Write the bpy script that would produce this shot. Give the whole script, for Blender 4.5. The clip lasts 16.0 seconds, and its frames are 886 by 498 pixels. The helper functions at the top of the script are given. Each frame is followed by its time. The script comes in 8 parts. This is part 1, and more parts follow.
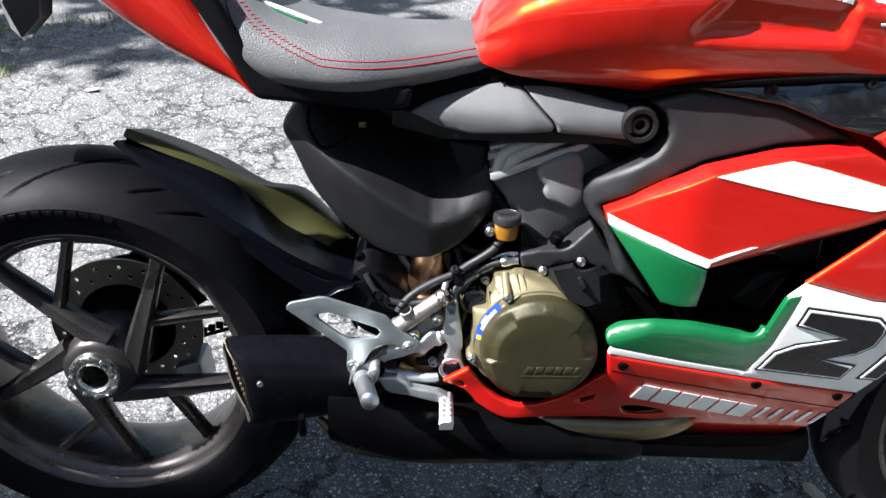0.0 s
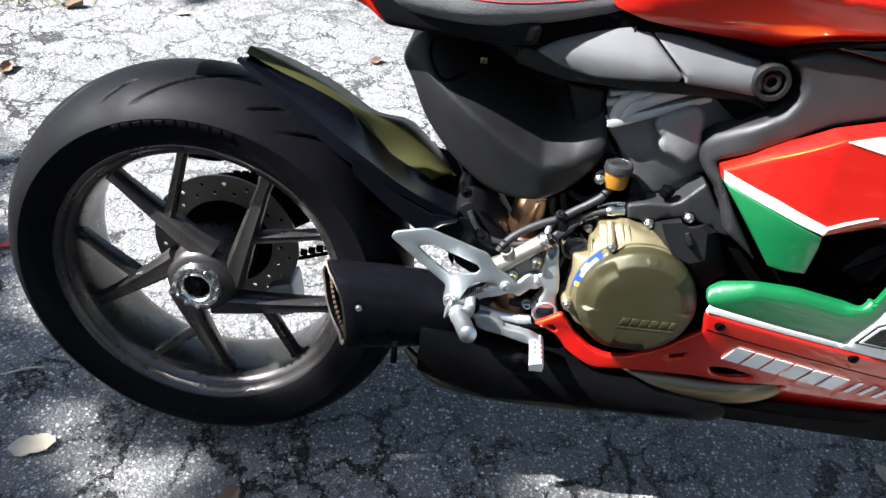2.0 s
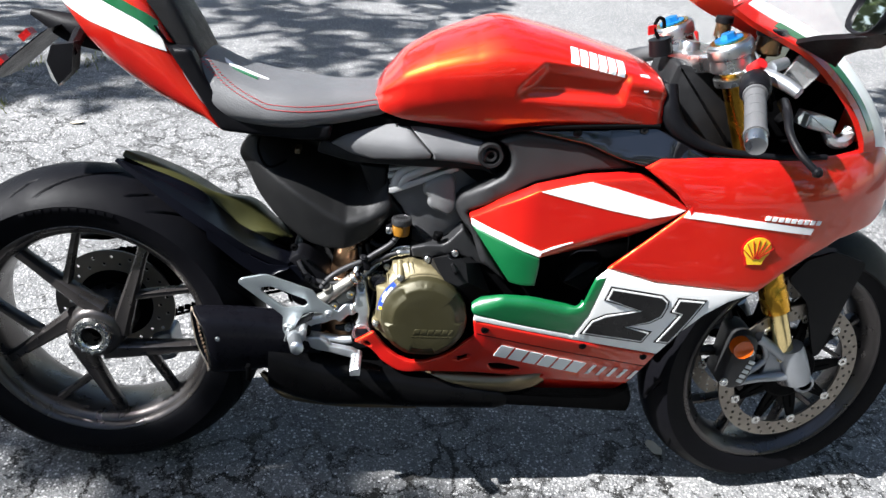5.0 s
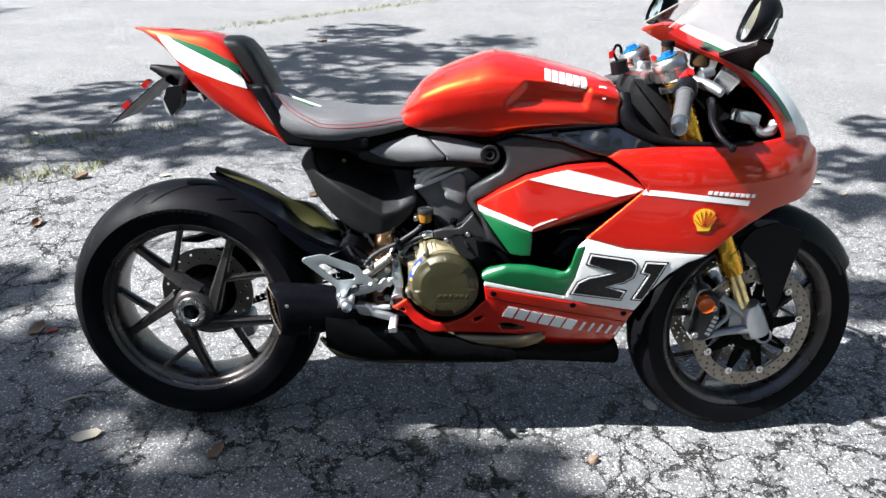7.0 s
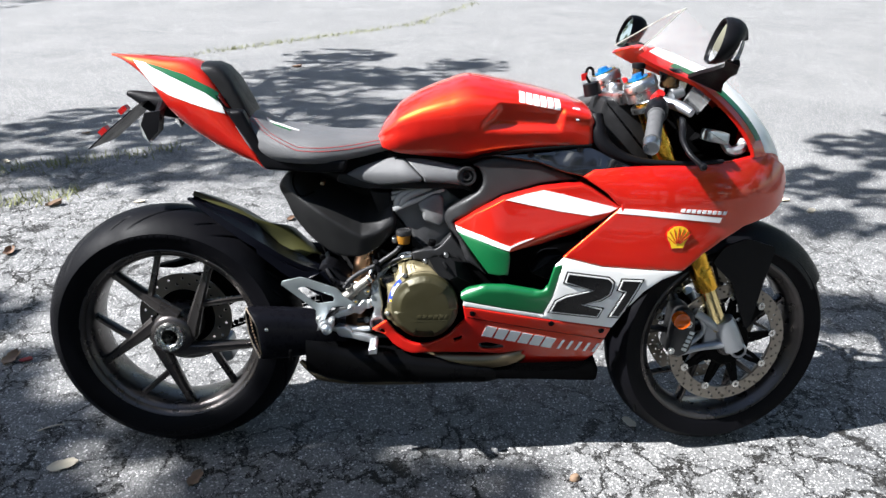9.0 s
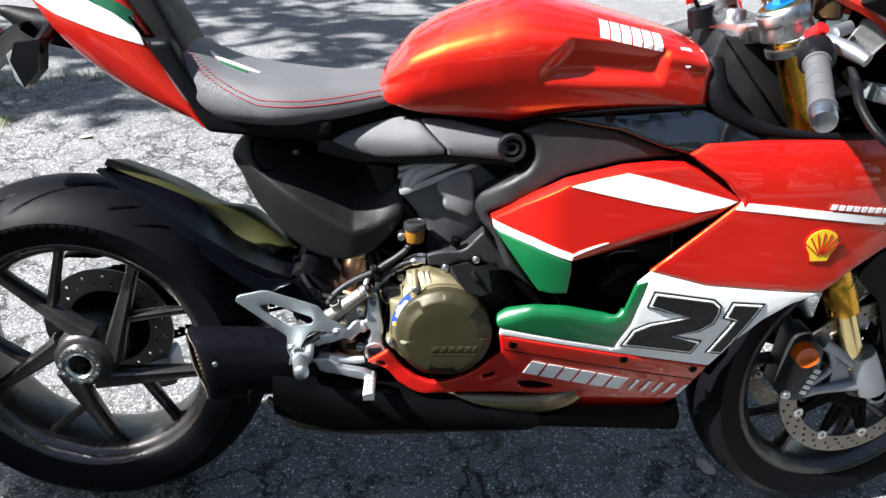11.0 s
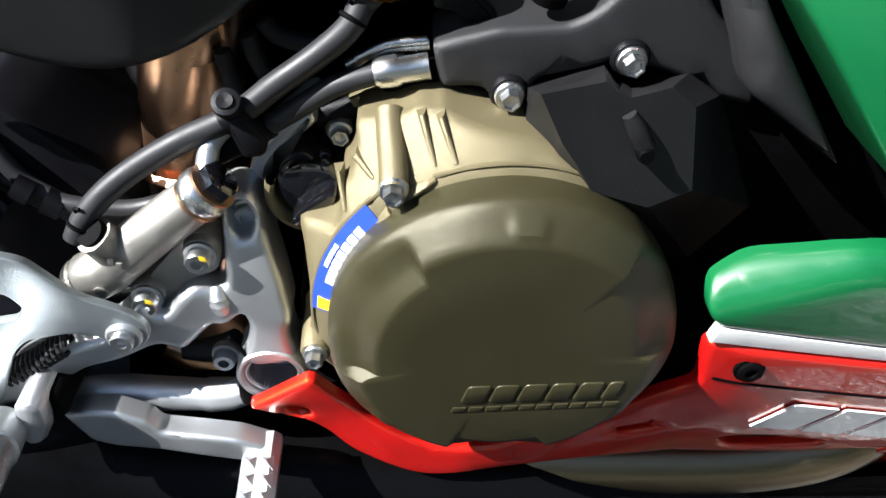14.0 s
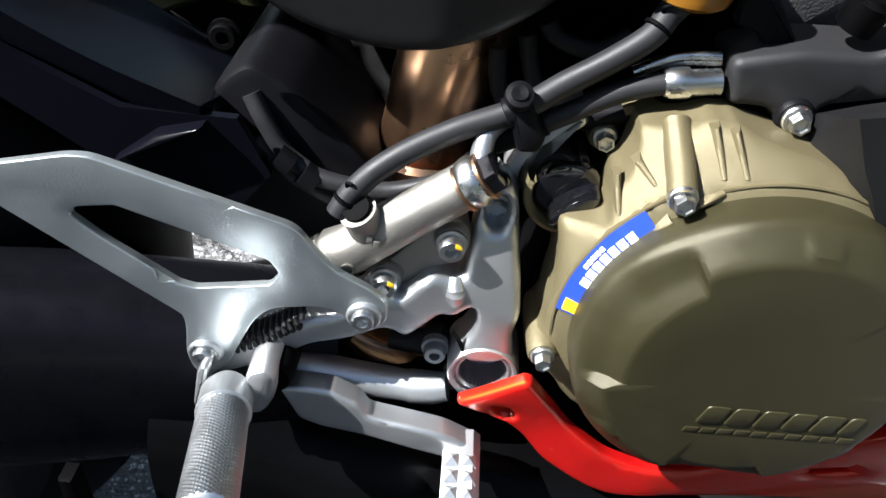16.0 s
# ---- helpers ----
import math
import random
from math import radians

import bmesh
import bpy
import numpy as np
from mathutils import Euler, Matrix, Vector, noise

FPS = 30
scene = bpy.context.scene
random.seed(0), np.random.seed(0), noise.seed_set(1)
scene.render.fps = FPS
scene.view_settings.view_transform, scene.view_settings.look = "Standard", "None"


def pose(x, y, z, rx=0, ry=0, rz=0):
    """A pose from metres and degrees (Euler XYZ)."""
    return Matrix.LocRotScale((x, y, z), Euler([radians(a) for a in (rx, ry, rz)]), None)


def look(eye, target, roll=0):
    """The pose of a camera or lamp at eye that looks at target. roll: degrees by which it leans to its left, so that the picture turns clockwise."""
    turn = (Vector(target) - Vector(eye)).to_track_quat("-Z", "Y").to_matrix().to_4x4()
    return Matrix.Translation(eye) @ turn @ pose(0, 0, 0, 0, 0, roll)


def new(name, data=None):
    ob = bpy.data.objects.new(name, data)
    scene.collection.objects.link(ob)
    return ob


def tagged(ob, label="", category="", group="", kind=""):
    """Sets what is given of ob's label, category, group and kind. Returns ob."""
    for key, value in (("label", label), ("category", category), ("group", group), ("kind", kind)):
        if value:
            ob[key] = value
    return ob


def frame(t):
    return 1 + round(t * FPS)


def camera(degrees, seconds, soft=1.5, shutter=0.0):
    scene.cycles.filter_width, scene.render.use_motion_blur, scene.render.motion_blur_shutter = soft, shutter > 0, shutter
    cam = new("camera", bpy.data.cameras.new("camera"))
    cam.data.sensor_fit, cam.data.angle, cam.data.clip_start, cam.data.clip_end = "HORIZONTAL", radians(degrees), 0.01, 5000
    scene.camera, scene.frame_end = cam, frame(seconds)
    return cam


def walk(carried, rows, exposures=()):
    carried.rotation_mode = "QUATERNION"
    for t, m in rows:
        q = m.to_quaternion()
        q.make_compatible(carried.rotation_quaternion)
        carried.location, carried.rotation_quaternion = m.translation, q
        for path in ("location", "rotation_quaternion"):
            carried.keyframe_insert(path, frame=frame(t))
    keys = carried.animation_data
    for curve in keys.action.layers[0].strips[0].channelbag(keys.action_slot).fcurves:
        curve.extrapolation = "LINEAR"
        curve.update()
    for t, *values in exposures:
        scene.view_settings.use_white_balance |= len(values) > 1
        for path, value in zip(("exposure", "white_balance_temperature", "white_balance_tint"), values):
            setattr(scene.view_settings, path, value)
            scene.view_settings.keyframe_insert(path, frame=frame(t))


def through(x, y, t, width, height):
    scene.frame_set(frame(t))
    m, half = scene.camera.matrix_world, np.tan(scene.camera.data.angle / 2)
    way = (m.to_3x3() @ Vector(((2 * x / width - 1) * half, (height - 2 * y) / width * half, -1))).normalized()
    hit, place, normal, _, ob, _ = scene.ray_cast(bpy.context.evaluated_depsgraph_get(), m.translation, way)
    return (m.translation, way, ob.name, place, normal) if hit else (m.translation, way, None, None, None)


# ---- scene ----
cam = camera(59.78, 16.0)
# seconds, place in metres, turn in degrees
ROWS = [
    (0, 0.4706, -0.9375, 1.1389, 56.57, -2.55, -0.57),
    (0.5, 0.3980, -0.9507, 1.1183, 55.69, -2.37, 1.78),
    (1, 0.3854, -0.9679, 1.1116, 53.58, -1.52, 7.01),
    (1.5, 0.3750, -0.9672, 1.1144, 52.51, -1.39, 9.12),
    (2, 0.3943, -0.9590, 1.1187, 52.88, -4.84, 5.37),
    (2.5, 0.3792, -0.9466, 1.1325, 53.55, -7.18, 1.18),
    (3, 0.4075, -0.9509, 1.1615, 55.22, -8.41, -2.55),
    (3.5, 0.4446, -0.9795, 1.1901, 56.98, -8.85, -5.28),
    (4, 0.5305, -1.0712, 1.2306, 58.01, -7.91, -5.01),
    (4.5, 0.5812, -1.1733, 1.2623, 58.50, -4.78, -1.58),
    (4.7, 0.5634, -1.2293, 1.2749, 58.98, -4.75, -2.11),
    (6.8, 0.6454, -1.7507, 1.3269, 63.87, -1.13, 0.54),
    (7, 0.6491, -1.7677, 1.3267, 64.40, -0.70, 0.82),
    (7.5, 0.6556, -1.7844, 1.3269, 65.45, -0.08, 0.80),
    (8, 0.6571, -1.7936, 1.3285, 66.02, -0.01, 0.48),
    (8.5, 0.6564, -1.7986, 1.3298, 66.41, -0.18, -0.17),
    (8.7, 0.6536, -1.8002, 1.3304, 66.50, -0.31, -0.55),
    (10.8, 0.5750, -1.2555, 1.2362, 59.49, -2.75, -3.11),
    (11, 0.5928, -1.1829, 1.2161, 59.99, -1.84, -1.26),
    (11.5, 0.6173, -0.9757, 1.1712, 60.10, 0.55, 3.42),
    (12, 0.5869, -0.7358, 1.0934, 60.40, 0.46, 4.16),
    (12.5, 0.5671, -0.5706, 0.9711, 55.58, -0.04, 2.49),
    (13, 0.5903, -0.4408, 0.8499, 51.87, 1.57, 2.45),
    (13.5, 0.6005, -0.3718, 0.7643, 47.79, 0.95, 0.14),
    (14, 0.6017, -0.3496, 0.7317, 43.84, -0.86, -2.11),
    (14.5, 0.6028, -0.3454, 0.7261, 42.36, -2.36, -2.91),
    (15, 0.5642, -0.3487, 0.7143, 43.57, -3.27, -1.04),
    (15.5, 0.5136, -0.3596, 0.7213, 45.66, -3.89, 1.36),
    (16, 0.4921, -0.3620, 0.7166, 46.06, -4.63, 3.43),
]
LEAN, AXLE = 6.71, 0.3223
EXPOSURES = ((0, 2.15), (0.5, 2.35), (1.0, 2.52), (2.0, 2.56), (3.0, 2.52), (3.5, 2.42), (4.0, 2.17), (4.7, 2.15), (6.8, 2.12), (8.7, 2.05), (10.8, 2.15), (12.5, 2.14), (13.0, 2.30), (14.0, 2.15), (15.0, 2.08), (16.0, 2.00))
walk(cam, [(row[0], pose(*row[1:])) for row in ROWS], EXPOSURES)
# path end

# ---- light ----
SUN_EL, SUN_AZ = 46.0, -11.0          # degrees above the ground; sideways from the bike's tail
sun_way = Vector((-math.cos(radians(SUN_EL)) * math.cos(radians(SUN_AZ)), math.cos(radians(SUN_EL)) * math.sin(radians(SUN_AZ)), math.sin(radians(SUN_EL))))
world = bpy.data.worlds.new("sky")
scene.world = world
world.use_nodes = True
sky = world.node_tree.nodes.new("ShaderNodeTexSky")
sky.sky_type = "NISHITA"
sky.sun_disc = False
sky.sun_elevation = radians(SUN_EL)
sky.sun_rotation = math.atan2(sun_way.x, sun_way.y)
world.node_tree.links.new(sky.outputs[0], world.node_tree.nodes["Background"].inputs[0])
world.node_tree.nodes["Background"].inputs[1].default_value = 0.050
sun = new("sun", bpy.data.lights.new("sun", "SUN"))
sun.data.energy, sun.data.angle, sun.data.color = 4.4, radians(0.55), (0.985, 0.99, 1.0)
sun.matrix_world = look(sun_way * 30, (0, 0, 0))


# ---- materials ----
def socket(node, name, value):
    node.inputs[name].default_value = value


def surface(name, colour, rough=0.5, metal=0.0, coat=0.0, vary=0.12, scale=40.0, bump=0.0, fine=400.0, coat_rough=0.03, dust=0.0, flake=None, spec=0.5):
    m = bpy.data.materials.new(name)
    m.use_nodes = True
    t, n = m.node_tree, m.node_tree.nodes
    p = n["Principled BSDF"]
    where = n.new("ShaderNodeTexCoord")
    big, small = n.new("ShaderNodeTexNoise"), n.new("ShaderNodeTexNoise")
    socket(big, "Scale", scale), socket(big, "Detail", 5.0), socket(small, "Scale", fine), socket(small, "Detail", 3.0)
    t.links.new(where.outputs["Object"], big.inputs["Vector"])
    t.links.new(where.outputs["Object"], small.inputs["Vector"])
    mix = n.new("ShaderNodeMix")
    mix.data_type = "RGBA"
    mix.inputs[6].default_value = (*[c * (1 - vary) for c in colour], 1)
    mix.inputs[7].default_value = (*[min(1, c * (1 + vary)) for c in colour], 1)
    t.links.new(big.outputs["Fac"], mix.inputs[0])
    last = mix.outputs[2]
    if dust:
        ramp = n.new("ShaderNodeMapRange")
        socket(ramp, "From Min", 0.52), socket(ramp, "From Max", 0.75), socket(ramp, "To Max", dust)
        t.links.new(small.outputs["Fac"], ramp.inputs[0])
        grime = n.new("ShaderNodeMix")
        grime.data_type = "RGBA"
        grime.inputs[7].default_value = (0.42, 0.39, 0.34, 1)
        t.links.new(ramp.outputs[0], grime.inputs[0])
        t.links.new(last, grime.inputs[6])
        last = grime.outputs[2]
    t.links.new(last, p.inputs["Base Color"])
    rr = n.new("ShaderNodeMapRange")
    socket(rr, "From Min", 0.3), socket(rr, "From Max", 0.7), socket(rr, "To Min", max(0.02, rough * 0.8)), socket(rr, "To Max", min(1, rough * 1.2))
    t.links.new(big.outputs["Fac"], rr.inputs[0])
    t.links.new(rr.outputs[0], p.inputs["Roughness"])
    socket(p, "Metallic", metal), socket(p, "Coat Weight", coat), socket(p, "Coat Roughness", coat_rough), socket(p, "Specular IOR Level", spec)
    if bump:
        b = n.new("ShaderNodeBump")
        socket(b, "Strength", min(1.0, bump)), socket(b, "Distance", 0.001)
        t.links.new(small.outputs["Fac"], b.inputs["Height"])
        t.links.new(b.outputs[0], p.inputs["Normal"])
    return m


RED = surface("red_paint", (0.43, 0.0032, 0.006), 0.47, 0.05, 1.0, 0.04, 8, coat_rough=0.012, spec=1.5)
# orange tint puts the sun's overexposed glare into the paint's highlights
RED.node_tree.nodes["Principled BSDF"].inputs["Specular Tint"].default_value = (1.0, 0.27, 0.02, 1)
WHITE = surface("white_paint", (0.80, 0.80, 0.78), 0.35, 0, 0.8, 0.03, 20)
GREEN = surface("green_paint", (0.002, 0.090, 0.026), 0.35, 0, 1.0, 0.06, 20)
BLACK_GLOSS = surface("black_gloss", (0.004, 0.004, 0.005), 0.06, 0, 1.0, 0.2, 20)
DECAL_BLACK = surface("black_decal", (0.005, 0.005, 0.0055), 0.3, 0, 0.15, 0.25, 60, spec=0.2)
PLASTIC = surface("black_plastic", (0.0042, 0.0042, 0.0052), 0.40, 0, 0, 0.15, 25, 0.2, 2200, dust=0.003, spec=0.11)
SATIN = surface("satin_grey_plastic", (0.088, 0.088, 0.091), 0.50, 0, 0, 0.08, 25, 0.3, 2600, spec=0.5)
PANEL = surface("panel_plastic", (0.0085, 0.0085, 0.0092), 0.46, 0, 0, 0.1, 25, 0.3, 2600, spec=0.18)
FRAME = surface("frame_satin", (0.017, 0.017, 0.018), 0.42, 0, 0, 0.1, 25, 0.3, 2600, spec=0.36)
GUARD = surface("guard_plastic", (0.0100, 0.0100, 0.0102), 0.44, 0, 0, 0.12, 25, 0.3, 2600, spec=0.24)
DARK_PLASTIC = surface("dark_plastic", (0.0085, 0.0085, 0.0092), 0.5, 0, 0, 0.2, 30, 0.3, 2000, dust=0.006, spec=0.2)
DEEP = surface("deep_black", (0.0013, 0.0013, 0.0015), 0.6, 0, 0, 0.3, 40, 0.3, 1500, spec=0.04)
RUBBER = surface("tyre_rubber", (0.0032, 0.0032, 0.0043), 0.48, 0, 0, 0.25, 14, 0.25, 1500, dust=0.005, spec=0.06)
HOSE = surface("hose_rubber", (0.016, 0.016, 0.0175), 0.50, 0, 0, 0.15, 60, 0.12, 1600, spec=0.32)
RIM = surface("bronze_grey_rim", (0.070, 0.063, 0.061), 0.30, 0.80, 0.1, 0.12, 30, 0.1, 900)
STEEL = surface("bright_steel", (0.62, 0.62, 0.60), 0.28, 1.0, 0, 0.1, 50, 0.1, 600)
DISC = surface("disc_steel", (0.24, 0.215, 0.185), 0.38, 0.9, 0, 0.12, 30, 0.15, 900)
ALLOY = surface("cast_alloy", (0.56, 0.575, 0.585), 0.36, 0.88, 0, 0.07, 30, 0.2, 2500)
PLATE = surface("anodised_plate", (0.50, 0.55, 0.56), 0.38, 0.86, 0, 0.06, 40, 0.12, 900)
GREY_ALLOY = surface("grey_alloy", (0.30, 0.315, 0.335), 0.40, 0.8, 0, 0.1, 30, 0.25, 600)
SAND = surface("sandcast_gold", (0.150, 0.126, 0.068), 0.44, 0.40, 0, 0.06, 40, 0.3, 3200)
# darker copy of the case metal: the cover's shade is put into its colour
SAND_SHADED = surface("sandcast_shaded", (0.040, 0.0355, 0.0160), 0.40, 0.40, 0, 0.05, 40, 0.25, 3200)
GOLD = surface("gold_anodised", (0.80, 0.42, 0.05), 0.25, 1.0, 0, 0.08, 30)
GOLD_PALE = surface("pale_gold_tube", (0.85, 0.68, 0.33), 0.15, 1.0, 0, 0.06, 30)
COPPER = surface("heat_tinted_pipe", (0.50, 0.29, 0.17), 0.30, 1.0, 0, 0.3, 18, 0.05)
PIPE = surface("raw_pipe", (0.20, 0.155, 0.095), 0.35, 1.0, 0, 0.25, 12, 0.05)
LEATHER = surface("seat_vinyl", (0.092, 0.092, 0.095), 0.50, 0, 0, 0.08, 20, 0.9, 520)
BLUE = surface("blue_anodised", (0.02, 0.30, 0.75), 0.3, 0.8, 0, 0.1, 40)
BLUE_DECAL = surface("blue_decal", (0.02, 0.06, 0.42), 0.35, 0, 0.4, 0.05, 40)
YELLOW = surface("yellow_paint", (0.80, 0.50, 0.02), 0.35, 0, 0.6, 0.08, 40)
ENGINE = surface("engine_grey", (0.11, 0.11, 0.114), 0.48, 0.3, 0, 0.15, 30, 0.4, 700)
CARBON = surface("carbon_black", (0.0035, 0.0035, 0.005), 0.30, 0, 0.05, 0.15, 60, spec=0.10)
HUGGER = surface("hugger_plastic", (0.0025, 0.0028, 0.0046), 0.22, 0, 0, 0.15, 25, spec=0.06)
# olive base colour stands in for the reflection on the hugger's top
OLIVE_SHEEN = surface("olive_sheen_plastic", (0.040, 0.040, 0.013), 0.42, 0, 0, 0.35, 12, 0.2, 1800, spec=0.30)
GRIP = surface("grip_rubber", (0.065, 0.065, 0.067), 0.6, 0, 0, 0.12, 40, 0.5, 600)
RED_DECAL = surface("red_anodised", (0.55, 0.01, 0.01), 0.3, 0.4, 0.3, 0.1, 40)
ZINC = surface("zinc_bolt", (0.52, 0.53, 0.53), 0.33, 1.0, 0, 0.12, 200, 0.15, 1500)
SAT_ALLOY = surface("satin_cast_alloy", (0.29, 0.278, 0.252), 0.46, 0.88, 0, 0.08, 60, 0.35, 2600)
KNURL = surface("knurled_alloy", (0.56, 0.58, 0.60), 0.34, 0.95, 0, 0.08, 60)
TEXTURED = surface("grained_plastic", (0.050, 0.050, 0.051), 0.55, 0, 0, 0.12, 30, 1.0, 620, spec=0.4)
HEAD = surface("head_grey", (0.38, 0.38, 0.38), 0.45, 0.30, vary=0.1, bump=0.4)
CLAMP = surface("machined_clamp", (0.55, 0.55, 0.55), 0.30, 1.0, 0, 0.08, 50, 0.1, 900)
COVER_BLACK = surface("matt_cover_black", (0.0085, 0.0085, 0.0092), 0.48, 0, 0, 0.15, 30, 0.3, 2000, spec=0.24)
STITCH = surface("red_thread", (0.35, 0.01, 0.015), 0.6)


def clear(name, colour, rough=0.03, ior=1.45, through=1.0):
    m = surface(name, colour, rough, vary=0.03)
    p = m.node_tree.nodes["Principled BSDF"]
    socket(p, "Transmission Weight", through), socket(p, "IOR", ior)
    return m


AMBER = clear("amber_lens", (0.60, 0.10, 0.006), 0.12, 1.45, 0.3)
FLUID = clear("amber_reservoir", (0.40, 0.175, 0.022), 0.2, 1.4, 0.45)
SMOKE = clear("smoked_reservoir", (0.055, 0.032, 0.014), 0.12, 1.4, 0.3)
HAZE = clear("hazy_clear_plastic", (0.5, 0.5, 0.5), 0.1, 1.4, 0.0)
socket(HAZE.node_tree.nodes["Principled BSDF"], "Alpha", 0.35)
LENS = clear("clear_lens", (0.8, 0.8, 0.8), 0.15, 1.4, 0.7)
SCREEN = clear("clear_screen", (0.9, 0.9, 0.9), 0.02, 1.3, 0.0)
socket(SCREEN.node_tree.nodes["Principled BSDF"], "Alpha", 0.05)
MIRROR = surface("mirror_glass", (0.85, 0.86, 0.86), 0.02, 1.0, vary=0.01)


# ---- mesh helpers ----
class Geo:
    """Points and faces of one part, collected piece by piece."""

    def __init__(self):
        self.v, self.f = [], []

    def add(self, verts, faces):
        k = len(self.v)
        self.v.extend([tuple(p) for p in verts])
        self.f.extend([tuple(i + k for i in q) for q in faces])
        return self


def part(name, geo, mat, parent, label="", sharp=38):
    me = bpy.data.meshes.new(name)
    me.from_pydata(geo.v, [], geo.f)
    me.validate()
    bm = bmesh.new()
    bm.from_mesh(me)
    bmesh.ops.recalc_face_normals(bm, faces=bm.faces)
    bm.to_mesh(me)
    bm.free()
    me.materials.append(mat)
    me.polygons.foreach_set("use_smooth", [True] * len(me.polygons))
    me.set_sharp_from_angle(angle=radians(sharp))
    ob = new(name, me)
    ob.parent = parent
    if label:
        ob["label"] = label
    return ob


def glide(pts, n, closed=False):
    """Points on a smooth curve through pts."""
    P = [np.array(p, float) for p in pts]
    k = len(P)
    out = []
    for i in range(k if closed else k - 1):
        a, b, c, d = (P[(i + j) % k] if closed else P[min(max(i + j, 0), k - 1)] for j in (-1, 0, 1, 2))
        for s in range(n):
            u = s / n
            out.append(0.5 * (2 * b + (c - a) * u + (2 * a - 5 * b + 4 * c - d) * u * u + (3 * b - a - 3 * c + d) * u ** 3))
    if not closed:
        out.append(P[-1])
    return out


def rounded(pts, r, n=4):
    """A polygon with its corners rounded."""
    P = [np.array(p[:2], float) for p in pts]
    out = []
    for i, b in enumerate(P):
        a, c = P[i - 1], P[(i + 1) % len(P)]
        u, v = a - b, c - b
        lu, lv = np.linalg.norm(u), np.linalg.norm(v)
        e = min(r, 0.45 * lu, 0.45 * lv)
        p, q = b + u / lu * e, b + v / lv * e
        for s in range(n + 1):
            w = s / n
            out.append((1 - w) ** 2 * p + 2 * w * (1 - w) * b + w * w * q)
    return [tuple(o) for o in out]


def inset(pts, d):
    """A polygon moved inwards by d."""
    P = np.array(pts, float)
    area = np.sum(P[:, 0] * np.roll(P[:, 1], -1) - np.roll(P[:, 0], -1) * P[:, 1])
    out = []
    for i in range(len(P)):
        e, g = P[i] - P[i - 1], P[(i + 1) % len(P)] - P[i]
        e, g = e / np.linalg.norm(e), g / np.linalg.norm(g)
        n1, n2 = np.array((-e[1], e[0])), np.array((-g[1], g[0]))
        m = n1 + n2
        m = m / max(0.35, m @ m / 2)
        out.append(tuple(P[i] + m * d * (1 if area > 0 else -1)))
    return out


def inside(pts, poly):
    P, Q = np.array(pts), np.array(poly)
    R = np.roll(Q, -1, 0)
    x, z = P[:, None, 0], P[:, None, 1]
    with np.errstate(divide="ignore", invalid="ignore"):
        hit = ((Q[:, 1] > z) != (R[:, 1] > z)) & (x < (R[:, 0] - Q[:, 0]) * (z - Q[:, 1]) / (R[:, 1] - Q[:, 1]) + Q[:, 0])
    return hit.sum(1) % 2 == 1


def away(pts, poly):
    """How far points lie from a polygon's edge."""
    P, Q = np.array(pts), np.array(poly)
    D = np.roll(Q, -1, 0) - Q
    w = P[:, None] - Q
    u = np.clip((w * D).sum(2) / np.maximum((D * D).sum(1), 1e-12), 0, 1)
    return np.sqrt(((w - u[..., None] * D) ** 2).sum(2)).min(1)


